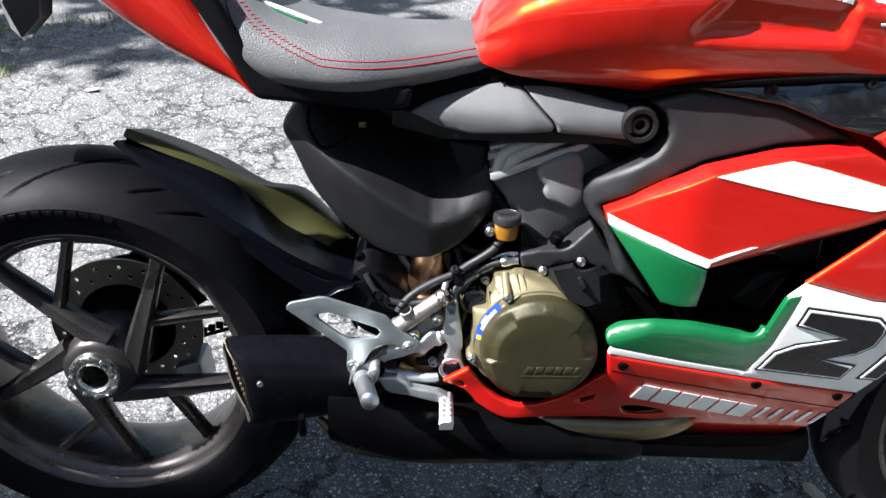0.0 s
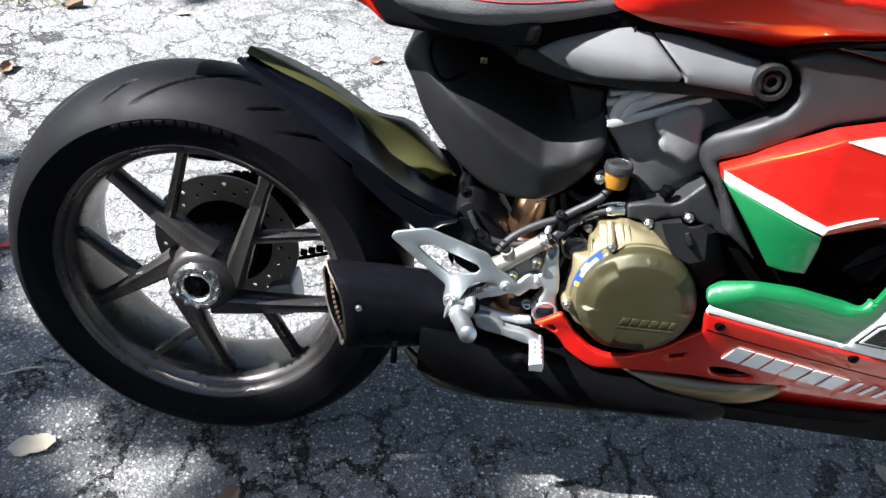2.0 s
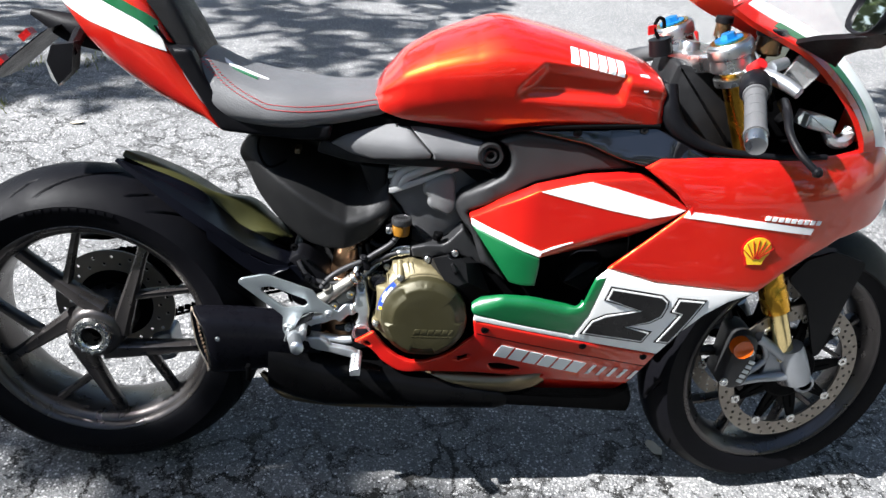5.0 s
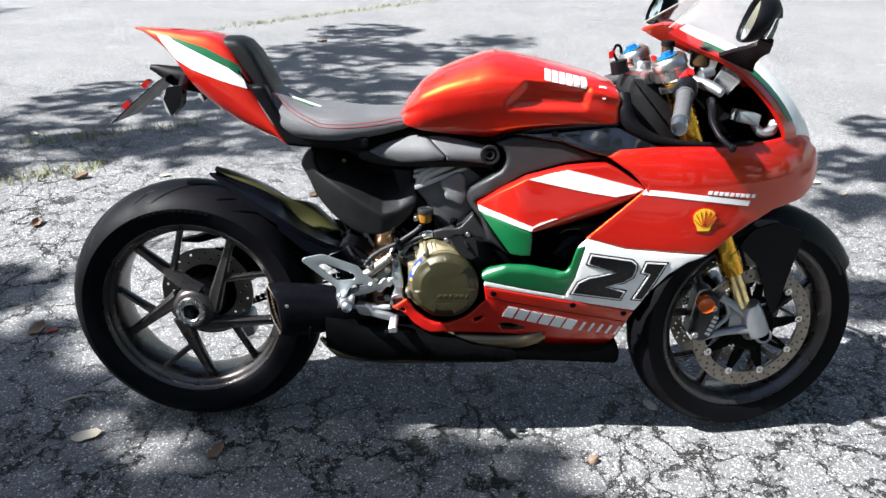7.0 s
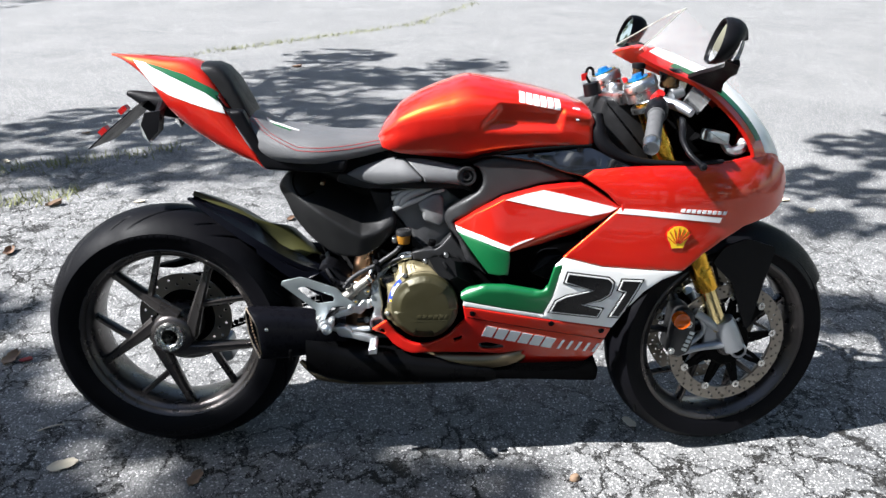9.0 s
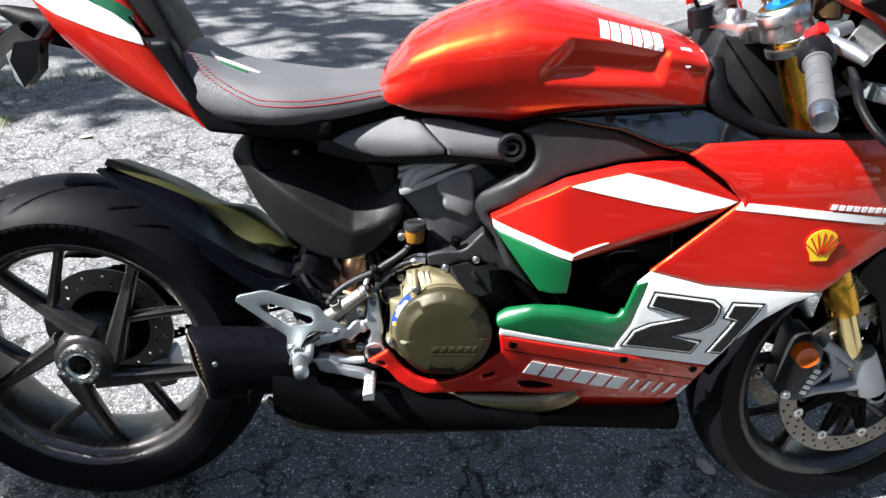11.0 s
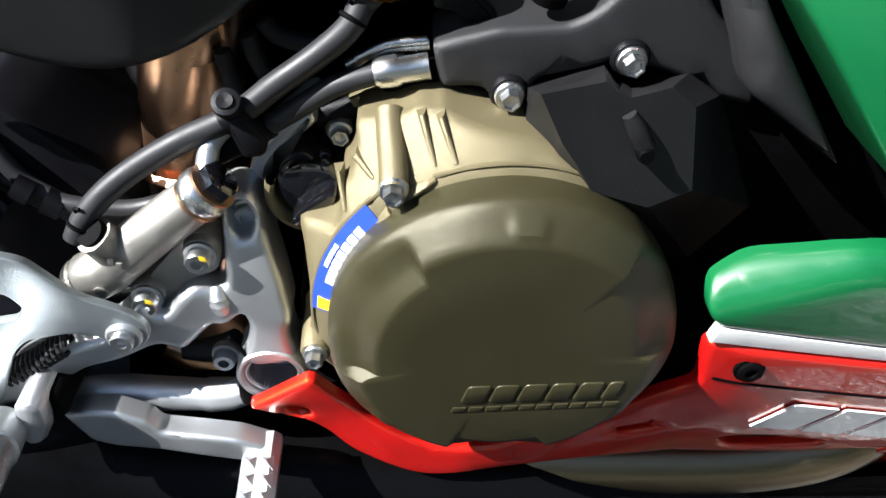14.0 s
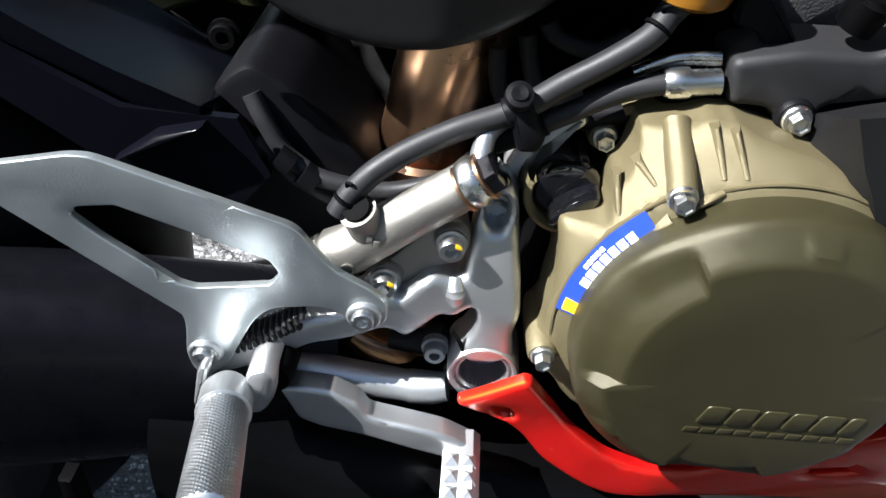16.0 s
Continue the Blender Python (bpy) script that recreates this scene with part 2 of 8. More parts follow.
def panel(name, outline, depth, thick, r, mat, parent, label="", step=0.012, holes=(), lift=0.0):
    """A shell with the side-view outline (x, z), whose outer face lies at y = depth(x, z), with a rounded rim of radius r."""
    from mathutils.geometry import delaunay_2d_cdt
    loops = [outline, *holes]
    verts, edges, rims = [], [], []
    for loop in loops:
        fine = []
        for i, a in enumerate(loop):
            b = loop[(i + 1) % len(loop)]
            k = max(1, int(math.hypot(b[0] - a[0], b[1] - a[1]) / step))
            fine += [(a[0] + (b[0] - a[0]) * s / k, a[1] + (b[1] - a[1]) * s / k) for s in range(k)]
        k = len(verts)
        verts += fine
        edges += [(k + i, k + (i + 1) % len(fine)) for i in range(len(fine))]
        rims.append(fine)
    extra = []
    if r:
        for j, fine in enumerate(rims):
            for d in (0.1 * r, 0.3 * r, 0.6 * r, r):
                ring = inset(fine, d if j == 0 else -d)
                extra += [p for p, e in zip(ring, np.min([away(ring, q) for q in rims], 0)) if e > 0.85 * d]
    xs, zs = [p[0] for p in outline], [p[1] for p in outline]
    grid = [(x, z) for x in np.arange(min(xs), max(xs), step) for z in np.arange(min(zs), max(zs), step)]
    if grid:
        dist = np.min([away(grid, q) for q in rims], 0)
        extra += [p for p, e in zip(grid, dist) if e > max(r + 0.3 * step, 0.5 * step)]
    if extra:
        ok = inside(extra, outline)
        for hole in holes:
            ok &= ~inside(extra, hole)
        extra = [p for p, o in zip(extra, ok) if o]
    res = delaunay_2d_cdt([Vector(p) for p in verts + extra], edges, [], 0, 1e-6)
    pts, tris = [tuple(p) for p in res[0]], res[2]
    mid = [(sum(pts[i][0] for i in t) / 3, sum(pts[i][1] for i in t) / 3) for t in tris]
    ok = inside(mid, outline)
    for hole in holes:
        ok &= ~inside(mid, hole)
    tris = [tuple(t) for t, o in zip(tris, ok) if o]
    dist = np.min([away(pts, q) for q in rims], 0)
    front, back = [], []
    for (x, z), e in zip(pts, dist):
        y = depth(x, z) - lift
        drop = r - math.sqrt(max(0, r * r - (r - e) ** 2)) if e < r else 0
        front.append((x, y + min(drop, thick * 0.9), z))
        back.append((x, y + thick, z))
    k = len(pts)
    count = {}
    for t in tris:
        for a, b in ((t[0], t[1]), (t[1], t[2]), (t[2], t[0])):
            count[frozenset((a, b))] = count.get(frozenset((a, b)), 0) + 1
    faces = tris + [tuple(i + k for i in reversed(t)) for t in tris]
    faces += [(a, b, b + k, a + k) for a, b in (tuple(e) for e, c in count.items() if c == 1)]
    return part(name, Geo().add(front + back, faces), mat, parent, label)


def mirrored(ob, name=None):
    """The same part on the bike's other side."""
    me = ob.data.copy()
    for v in me.vertices:
        v.co.y = -v.co.y
    me.flip_normals()
    o = new(name or ob.name, me)
    o.parent = ob.parent
    return o


def over(ob):
    """The depth of a part's near face, for what is laid on it."""
    from mathutils.bvhtree import BVHTree
    me = ob.data
    tree = BVHTree.FromPolygons([v.co.copy() for v in me.vertices], [tuple(p.vertices) for p in me.polygons])

    def depth(x, z):
        hit = tree.ray_cast(Vector((x, -1, z)), Vector((0, 1, 0)))[0]
        if hit is None:
            hit = tree.find_nearest(Vector((x, -0.16, z)))[0]
        return hit.y
    return depth


def decal(name, outline, ob, mat, parent, label="", lift=0.0012, step=0.014):
    return panel(name, outline, over(ob), 0.0014, 0, mat, parent, label, step, lift=lift)


def turned(profile, at=(0, 0, 0), n=48, closed=False, axis="y", arc=(0, 1)):
    """A profile of (radius, along) turned round an axis through at."""
    v, f = [], []
    m = len(profile)
    whole = arc == (0, 1)
    steps = n if whole else n + 1
    for i in range(steps):
        a = 2 * math.pi * (arc[0] + (arc[1] - arc[0]) * i / n)
        c, s = math.cos(a), math.sin(a)
        for r, y in profile:
            p = {"y": (r * c, y, r * s), "x": (y, r * c, r * s), "z": (r * c, r * s, y)}[axis]
            v.append((p[0] + at[0], p[1] + at[1], p[2] + at[2]))
    for i in range(n if whole else n):
        j = (i + 1) % steps
        for k in range(m if closed else m - 1):
            l = (k + 1) % m
            f.append((i * m + k, i * m + l, j * m + l, j * m + k))
    return v, f


def skin(rings, caps=True, closed=True):
    """A surface over rings with equal numbers of points."""
    m = len(rings[0])
    v = [tuple(p) for r in rings for p in r]
    f = []
    for i in range(len(rings) - 1):
        for k in range(m if closed else m - 1):
            l = (k + 1) % m
            f.append((i * m + k, i * m + l, (i + 1) * m + l, (i + 1) * m + k))
    if caps and closed:
        f.append(tuple(range(m - 1, -1, -1)))
        f.append(tuple(range((len(rings) - 1) * m, len(rings) * m)))
    return v, f


def tube(path, radius, n=12, smooth=6, squash=1.0):
    """A round bar along a smooth path; radius may be one number or one for each point."""
    rad = radius if isinstance(radius, (list, tuple)) else [radius] * len(path)
    P = glide([(*p, r) for p, r in zip(path, rad)], smooth) if smooth > 1 else [np.array((*p, r)) for p, r in zip(path, rad)]
    rings = []
    up = Vector((0.12, 0.3, 0.95))
    for i, p in enumerate(P):
        d = Vector(P[min(i + 1, len(P) - 1)][:3] - P[max(i - 1, 0)][:3]).normalized()
        s = d.cross(up).normalized()
        u = s.cross(d).normalized()
        o = Vector(p[:3])
        rings.append([o + (s * math.cos(2 * math.pi * k / n) * squash + u * math.sin(2 * math.pi * k / n)) * p[3] for k in range(n)])
    return skin(rings)


def block(pts, near, far, bevel=0.004):
    """A flat-sided piece with the side-view outline pts from y = near to y = far, its near edge bevelled."""
    P = [tuple(p) for p in pts]
    Q = inset(P, bevel)
    rings = [[(x, far, z) for x, z in P], [(x, near + bevel, z) for x, z in P], [(x, near + 0.3 * bevel, z) for x, z in inset(P, 0.35 * bevel)], [(x, near, z) for x, z in Q]]
    return skin(rings)


def bolt(at, r=0.008, h=0.008, axis="y", sign=-1):
    """A cap bolt with a socket, or a flanged head."""
    prof = [(0.0001, sign * h * 0.35), (r * 0.5, sign * h * 0.35), (r * 0.5, sign * h), (r * 0.88, sign * h), (r, sign * h * 0.85), (r, sign * h * 0.25), (r * 1.25, sign * h * 0.2), (r * 1.25, -sign * h * 0.3)]
    return turned(prof, at, 16, axis=axis)


def between(x, table):
    """Smooth columns of a table at x."""
    xs = [row[0] for row in table]
    i = max(0, min(len(xs) - 2, int(np.searchsorted(xs, x)) - 1))
    u = min(1, max(0, (x - xs[i]) / (xs[i + 1] - xs[i])))
    a, b, c, d = (np.array(table[min(max(i + j, 0), len(xs) - 1)][1:], float) for j in (-1, 0, 1, 2))
    return 0.5 * (2 * b + (c - a) * u + (2 * a - 5 * b + 4 * c - d) * u * u + (3 * b - a - 3 * c + d) * u ** 3)


# ---- ground ----
def asphalt():
    m = bpy.data.materials.new("old_asphalt")
    m.use_nodes = True
    t, n = m.node_tree, m.node_tree.nodes
    link = t.links.new
    p = n["Principled BSDF"]
    where = n.new("ShaderNodeTexCoord")

    def noise_at(scale, detail=4.0, rough=0.55):
        k = n.new("ShaderNodeTexNoise")
        socket(k, "Scale", scale), socket(k, "Detail", detail), socket(k, "Roughness", rough)
        link(where.outputs["Object"], k.inputs["Vector"])
        return k

    def ranged(out, a, b, c, d):
        k = n.new("ShaderNodeMapRange")
        for key, value in zip(("From Min", "From Max", "To Min", "To Max"), (a, b, c, d)):
            socket(k, key, value)
        link(out, k.inputs[0])
        return k.outputs[0]

    def blend(fac, a, b, mode="MIX"):
        k = n.new("ShaderNodeMix")
        k.data_type, k.blend_type = "RGBA", mode
        for s, value in ((0, fac), (6, a), (7, b)):
            if isinstance(value, (tuple, float, int)):
                k.inputs[s].default_value = value
            else:
                link(value, k.inputs[s])
        return k.outputs[2]

    def maths(op, a, b):
        k = n.new("ShaderNodeMath")
        k.operation = op
        for s, value in ((0, a), (1, b)):
            if isinstance(value, (float, int)):
                k.inputs[s].default_value = value
            else:
                link(value, k.inputs[s])
        return k.outputs[0]

    # stones in the binder
    stones = n.new("ShaderNodeTexVoronoi")
    socket(stones, "Scale", 230.0), socket(stones, "Randomness", 1.0)
    link(where.outputs["Object"], stones.inputs["Vector"])
    tone = n.new("ShaderNodeSeparateColor")
    link(stones.outputs["Color"], tone.inputs[0])
    patch, blotch, grit, mottle = noise_at(1.3, 5), noise_at(9, 5), noise_at(300, 3, 0.7), noise_at(70, 4, 0.7)
    pebbles = n.new("ShaderNodeTexVoronoi")
    socket(pebbles, "Scale", 125.0), socket(pebbles, "Randomness", 1.0)
    link(where.outputs["Object"], pebbles.inputs["Vector"])
    hue = n.new("ShaderNodeSeparateColor")
    link(pebbles.outputs["Color"], hue.inputs[0])
    base = blend(ranged(patch.outputs["Fac"], 0.35, 0.65, 0, 1), (0.125, 0.125, 0.126, 1), (0.190, 0.188, 0.185, 1))
    base = blend(ranged(blotch.outputs["Fac"], 0.3, 0.7, 0, 0.5), base, (0.085, 0.085, 0.086, 1))
    stone = blend(ranged(tone.outputs[0], 0.25, 1.0, 0.0, 1.0), (0.070, 0.070, 0.072, 1), (0.56, 0.55, 0.53, 1))
    base = blend(maths("MULTIPLY", ranged(tone.outputs[1], 0.25, 0.5, 0.1, 0.95), ranged(stones.outputs["Distance"], 0.25, 0.55, 1.0, 0.0)), base, stone)
    big_stone = blend(ranged(hue.outputs[0], 0.1, 1.0, 0.0, 1.0), (0.13, 0.13, 0.132, 1), (0.66, 0.65, 0.63, 1))
    base = blend(maths("MULTIPLY", ranged(hue.outputs[1], 0.42, 0.52, 0.0, 0.95), ranged(pebbles.outputs["Distance"], 0.30, 0.46, 1.0, 0.0)), base, big_stone)
    base = blend(ranged(grit.outputs["Fac"], 0.50, 0.64, 0.0, 0.62), base, (0.035, 0.035, 0.037, 1))
    base = blend(ranged(mottle.outputs["Fac"], 0.54, 0.68, 0.0, 0.4), base, (0.05, 0.05, 0.052, 1))

    # crazed cracks at two sizes, the paths bent by noise
    def cracks(scale, width, bend, seed):
        w = noise_at(3.5 + seed, 9, 0.72)
        off = n.new("ShaderNodeVectorMath")
        off.operation = "MULTIPLY_ADD"
        link(w.outputs["Color"], off.inputs[0])
        off.inputs[1].default_value = (bend, bend, 0)
        link(where.outputs["Object"], off.inputs[2])
        v = n.new("ShaderNodeTexVoronoi")
        v.feature = "DISTANCE_TO_EDGE"
        socket(v, "Scale", scale)
        link(off.outputs[0], v.inputs["Vector"])
        thin = noise_at(5 + seed, 3)
        wide = ranged(thin.outputs["Fac"], 0.36, 0.62, 0.0, width)
        return ranged(maths("DIVIDE", v.outputs["Distance"], maths("MAXIMUM", wide, 0.0008)), 0.5, 1.0, 1.0, 0.0)

    split = maths("MAXIMUM", maths("MAXIMUM", cracks(5.0, 0.034, 0.36, 0.0), cracks(2.2, 0.020, 0.55, 2.0)), cracks(11.0, 0.018, 0.20, 4.0))
    where_cracked = ranged(noise_at(0.55, 2).outputs["Fac"], 0.36, 0.5, 0.45, 1.0)
    axes = n.new("ShaderNodeSeparateXYZ")
    link(where.outputs["Object"], axes.inputs[0])
    worn = maths("ADD", maths("ADD", axes.outputs[1], maths("MULTIPLY", axes.outputs[0], 0.35)), maths("MULTIPLY", patch.outputs["Fac"], 1.6))
    where_cracked = maths("MULTIPLY", where_cracked, ranged(worn, 1.9, 3.6, 1.0, 0.06))
    split = maths("MULTIPLY", split, where_cracked)
    base = blend(split, base, (0.012, 0.011, 0.010, 1))
    link(base, p.inputs["Base Color"])
    socket(p, "Roughness", 0.85)
    socket(p, "Specular IOR Level", 0.35)
    height = maths("SUBTRACT", maths("ADD", maths("MULTIPLY", maths("ADD", stones.outputs["Distance"], pebbles.outputs["Distance"]), -0.45), maths("MULTIPLY", grit.outputs["Fac"], 0.25)), maths("MULTIPLY", split, 2.4))
    b = n.new("ShaderNodeBump")
    socket(b, "Strength", 0.9), socket(b, "Distance", 0.004)
    link(height, b.inputs["Height"])
    link(b.outputs[0], p.inputs["Normal"])
    return m


ground = part("ground", Geo().add([(-150, -150, 0), (150, -150, 0), (150, 150, 0), (-150, 150, 0)], [(0, 1, 2, 3)]), asphalt(), None)
tagged(ground, "old grey cracked asphalt with loose grit and dappled shade", "ground", kind="structure")

# ---- motorcycle ----
bike = new("motorcycle")
bike.matrix_world = pose(0, 0, AXLE, -LEAN, 0, 0)
tagged(bike, "red sport motorcycle with white and green stripes leaning on its stand", "motorcycle")


# ---- wheels ----
def tyre_mesh(R, half, bead, grooves, n=900, m=46, lettering=True):
    """A tyre round y, with grooves cut into its tread."""
    top = bead + 0.046
    prof = [(bead, 0.80), (bead + 0.003, 0.84), (bead + 0.012, 0.90), (bead + 0.026, 0.955), (bead + 0.040, 0.985), (top, 1.0)]
    rise = R - top
    rho = (half * half + rise * rise) / (2 * rise)
    end = math.asin(half / rho)
    k = 84
    for i in range(1, k + 1):
        a = end * (1 - i / k)
        prof.append((R - rho + rho * math.cos(a), rho * math.sin(a) / half if i < k else 0))
    side = [(r, -w * half) for r, w in prof]
    prof = side + [(r, -y) for r, y in reversed(side[:-1])]
    v, f = turned(prof, n=n)
    mm = len(prof)
    out = []
    for i, p in enumerate(v):
        a = (i // mm) / n * 2 * math.pi
        r0, y0 = prof[i % mm]
        cut = grooves(a, y0 / half) if r0 > top else 0
        if cut:
            c = (r0 - 0.006 * cut) / r0
            p = (p[0] * c, p[1], p[2] * c)
        out.append(p)
    return out, f


def soft_cut(d, w):
    """One inside a groove of half-width w, sloping to nothing just outside it."""
    return max(0.0, min(1.0, (w * 1.35 - abs(d)) / (w * 0.7)))


def rear_grooves(a, s):
    deep = 0.0
    t = abs(s)
    if 0.18 < t < 0.84:
        w = (a / (2 * math.pi) * 9 - (0.5 if s > 0 else 0)) % 1
        for u in (w, w - 1, w + 1):
            deep = max(deep, soft_cut(u - 1.0 * (t - 0.22), 0.020) * soft_cut(t - 0.51, 0.27))
            deep = max(deep, soft_cut(u - 0.60 - 0.9 * (t - 0.45), 0.018) * soft_cut(t - 0.60, 0.10))
    return deep


rear_wheel = part("rear_wheel", Geo().add(*turned([(0.231, -0.076), (0.2325, -0.072), (0.231, -0.066), (0.222, -0.060), (0.217, -0.045), (0.212, -0.02), (0.212, 0.02), (0.217, 0.045), (0.231, 0.066), (0.231, 0.076), (0.222, 0.077), (0.212, 0.062), (0.205, 0.04), (0.2, 0.01), (0.2, -0.03), (0.204, -0.05), (0.209, -0.060), (0.216, -0.064), (0.218, -0.069), (0.222, -0.0755), (0.227, -0.078)], n=120, closed=True)), RIM, bike, "dark bronze-grey forged wheel rim")
part("tyre", Geo().add(*tyre_mesh(0.3235, 0.094, 0.2265, rear_grooves)), RUBBER, rear_wheel, "wide black slick-patterned tyre")




def sidewall_word(a0, step, count, r0, r1, y, parent):
    """Raised bars in place of moulded letters on a tyre's side."""
    for k in range(count):
        rows = []
        for a in np.linspace(radians(a0 - step * k), radians(a0 - step * (k + 0.72)), 4):
            rows.append([(r * math.cos(a), q, r * math.sin(a)) for r, q in ((r0, y), (r0 + 0.001, y - 0.0006), (r1 - 0.001, y - 0.0004), (r1, y + 0.0008), (r1, y + 0.003), (r0, y + 0.003))])
        part("sidewall_lettering", Geo().add(*skin(rows)), RUBBER, parent)


for start in (112, 292):
    sidewall_word(start, 3.4, 11, 0.2610, 0.2705, -0.0932, rear_wheel)


def spoke_pair(rim_at, lag, gap, r_hub, r_rim, near, back, w_hub, w_rim, n=14):
    """A straight main spoke that meets the hub sideways, and a thin branch that leaves it halfway; near and back give its face at the hub and at the rim."""
    g = Geo()

    def at(r, a):
        return np.array((r * math.cos(a), r * math.sin(a)))

    def bar(p, q, w0, w1, d0, d1, sink=0.0):
        d = (q - p) / np.linalg.norm(q - p)
        m = np.array((-d[1], d[0]))
        rings = []
        for i in range(n + 1):
            u = i / n
            c = p + (q - p) * u
            r = np.linalg.norm(c)
            w = w0 + (w1 - w0) * u ** 0.8 + 0.004 * max(0, u - 0.88) / 0.12
            face = near + (back - near) * max(0, (r - r_hub) / (r_rim - r_hub)) ** 1.15 + sink
            deep = d0 + (d1 - d0) * u
            rings.append([(c[0] + m[0] * dx * w, face + dy * deep, c[1] + m[1] * dx * w) for dx, dy in ((-1, 0.50), (-0.86, 0.20), (-0.55, 0.02), (0.0, 0.06), (0.55, 0.02), (0.86, 0.20), (1, 0.50), (0.75, 1), (-0.75, 1))])
        g.add(*skin(rings))
    hub, rim = at(r_hub, rim_at - lag), at(r_rim, rim_at)
    bar(hub, rim, w_hub, w_rim, 0.036, 0.026)
    join = hub + (rim - hub) * 0.42
    bar(join, at(r_rim, rim_at - gap), w_rim * 0.95, w_rim * 0.72, 0.026, 0.022, 0.003)
    return g


for k in range(5):
    part("spoke", spoke_pair(radians(133 + 72 * k), radians(62), radians(36), 0.046, 0.208, -0.075, -0.046, 0.0215, 0.0098), RIM, rear_wheel)
part("hub", Geo().add(*turned([(0.0362, -0.080), (0.044, -0.079), (0.052, -0.072), (0.056, -0.058), (0.058, 0.03), (0.05, 0.05), (0.02, 0.05), (0.02, -0.07)], n=48, closed=True)), RIM, rear_wheel)
nut = Geo().add(*turned([(0.0195, -0.055), (0.0205, -0.088), (0.025, -0.090), (0.0265, -0.0875), (0.0295, -0.0875), (0.0305, -0.092), (0.0355, -0.0915), (0.0372, -0.088), (0.0372, -0.07)], n=48))
for k in range(12):
    a = 2 * math.pi * k / 12
    nut.add(*turned([(0.0001, -0.0955), (0.0028, -0.0955), (0.0034, -0.094), (0.0034, -0.088)], (0.0335 * math.cos(a), 0, 0.0335 * math.sin(a)), 8))
hub_nut = part("hub_nut", nut, STEEL, rear_wheel, "large bright steel axle nut")
part("locking_ring", Geo().add(*turned([(0.0215, -0.0905), (0.0235, -0.093), (0.0245, -0.0905)], n=40)), STEEL, hub_nut)


def drilled_disc(r0, r1, y, thick, rows, wavy=0.0, n=144):
    """A brake disc with rows of holes (radius, count, phase, size)."""
    g = Geo()
    holes = [(r * math.cos(2 * math.pi * (k + ph) / c), r * math.sin(2 * math.pi * (k + ph) / c), s) for r, c, ph, s in rows for k in range(c)]
    outer = [(r1 * math.cos(2 * math.pi * k / n), r1 * math.sin(2 * math.pi * k / n)) for k in range(n)]
    inner = [(r0 * math.cos(2 * math.pi * k / 72), r0 * math.sin(2 * math.pi * k / 72)) for k in range(72)]
    rings = [outer, inner] + [[(x + s * math.cos(2 * math.pi * k / 8), z + s * math.sin(2 * math.pi * k / 8)) for k in range(8)] for x, z, s in holes]
    from mathutils.geometry import delaunay_2d_cdt
    verts, edges = [], []
    for ring in rings:
        k = len(verts)
        verts += ring
        edges += [(k + i, k + (i + 1) % len(ring)) for i in range(len(ring))]
    res = delaunay_2d_cdt([Vector(p) for p in verts], edges, [], 0, 1e-7)
    pts = [tuple(p) for p in res[0]]
    keep = []
    for t in res[2]:
        cx, cz = sum(pts[i][0] for i in t) / 3, sum(pts[i][1] for i in t) / 3
        d = math.hypot(cx, cz)
        if r0 < d < r1 and all((cx - x) ** 2 + (cz - z) ** 2 > (s * 0.9) ** 2 for x, z, s in holes):
            keep.append(tuple(t))
    k = len(pts)
    count = {}
    for t in keep:
        for a, b in ((t[0], t[1]), (t[1], t[2]), (t[2], t[0])):
            count[frozenset((a, b))] = count.get(frozenset((a, b)), 0) + 1
    faces = keep + [tuple(i + k for i in t[::-1]) for t in keep] + [(a, b, b + k, a + k) for a, b in (tuple(e) for e, c in count.items() if c == 1)]
    g.add([(x, y, z) for x, z in pts] + [(x, y + thick, z) for x, z in pts], faces)
    return g


part("brake_disc", drilled_disc(0.078, 0.1225, 0.052, 0.005, [(0.092, 18, 0, 0.004), (0.108, 18, 0.5, 0.004)]), DISC, rear_wheel, "drilled rear brake disc")
part("disc_carrier", Geo().add(*turned([(0.085, 0.055), (0.085, 0.062), (0.045, 0.066), (0.045, 0.05)], n=48, closed=True)), DEEP, rear_wheel)
caliper = Geo().add(*block(rounded([(0.075, -0.135), (0.125, -0.120), (0.115, -0.055), (0.07, -0.07)], 0.012), 0.035, 0.095, 0.006))
part("rear_caliper", caliper, GREY_ALLOY, bike, "small grey rear brake caliper")
part("sprocket", drilled_disc(0.055, 0.096, 0.118, 0.006, [(0.074, 10, 0, 0.010)]), DEEP, rear_wheel)
link_v, link_f = tube([(-0.006, 0, 0), (0.006, 0, 0)], 0.0065, 8, 1, 0.55)
chain_parent = part("chain", Geo().add(*tube([(0.0, 0.121, 0.094), (0.25, 0.121, 0.118), (0.49, 0.121, 0.112)], 0.0035, 8)).add(*tube([(0.0, 0.121, -0.096), (0.25, 0.121, -0.010), (0.49, 0.121, 0.050)], 0.0035, 8)), DEEP, bike, "black drive chain")
links = Geo()
for p, q in (((0.0, 0.094), (0.49, 0.112)), ((0.0, -0.096), (0.49, 0.050))):
    for k in range(34):
        u = k / 34
        x, z = p[0] + (q[0] - p[0]) * u, p[1] + (q[1] - p[1]) * u + (0.012 if p[1] > 0 else 0.026) * math.sin(math.pi * u)
        links.add([(a + x, b + 0.121, c + z) for a, b, c in link_v], link_f)
tagged(part("links", links, DEEP, chain_parent), kind="stuff")

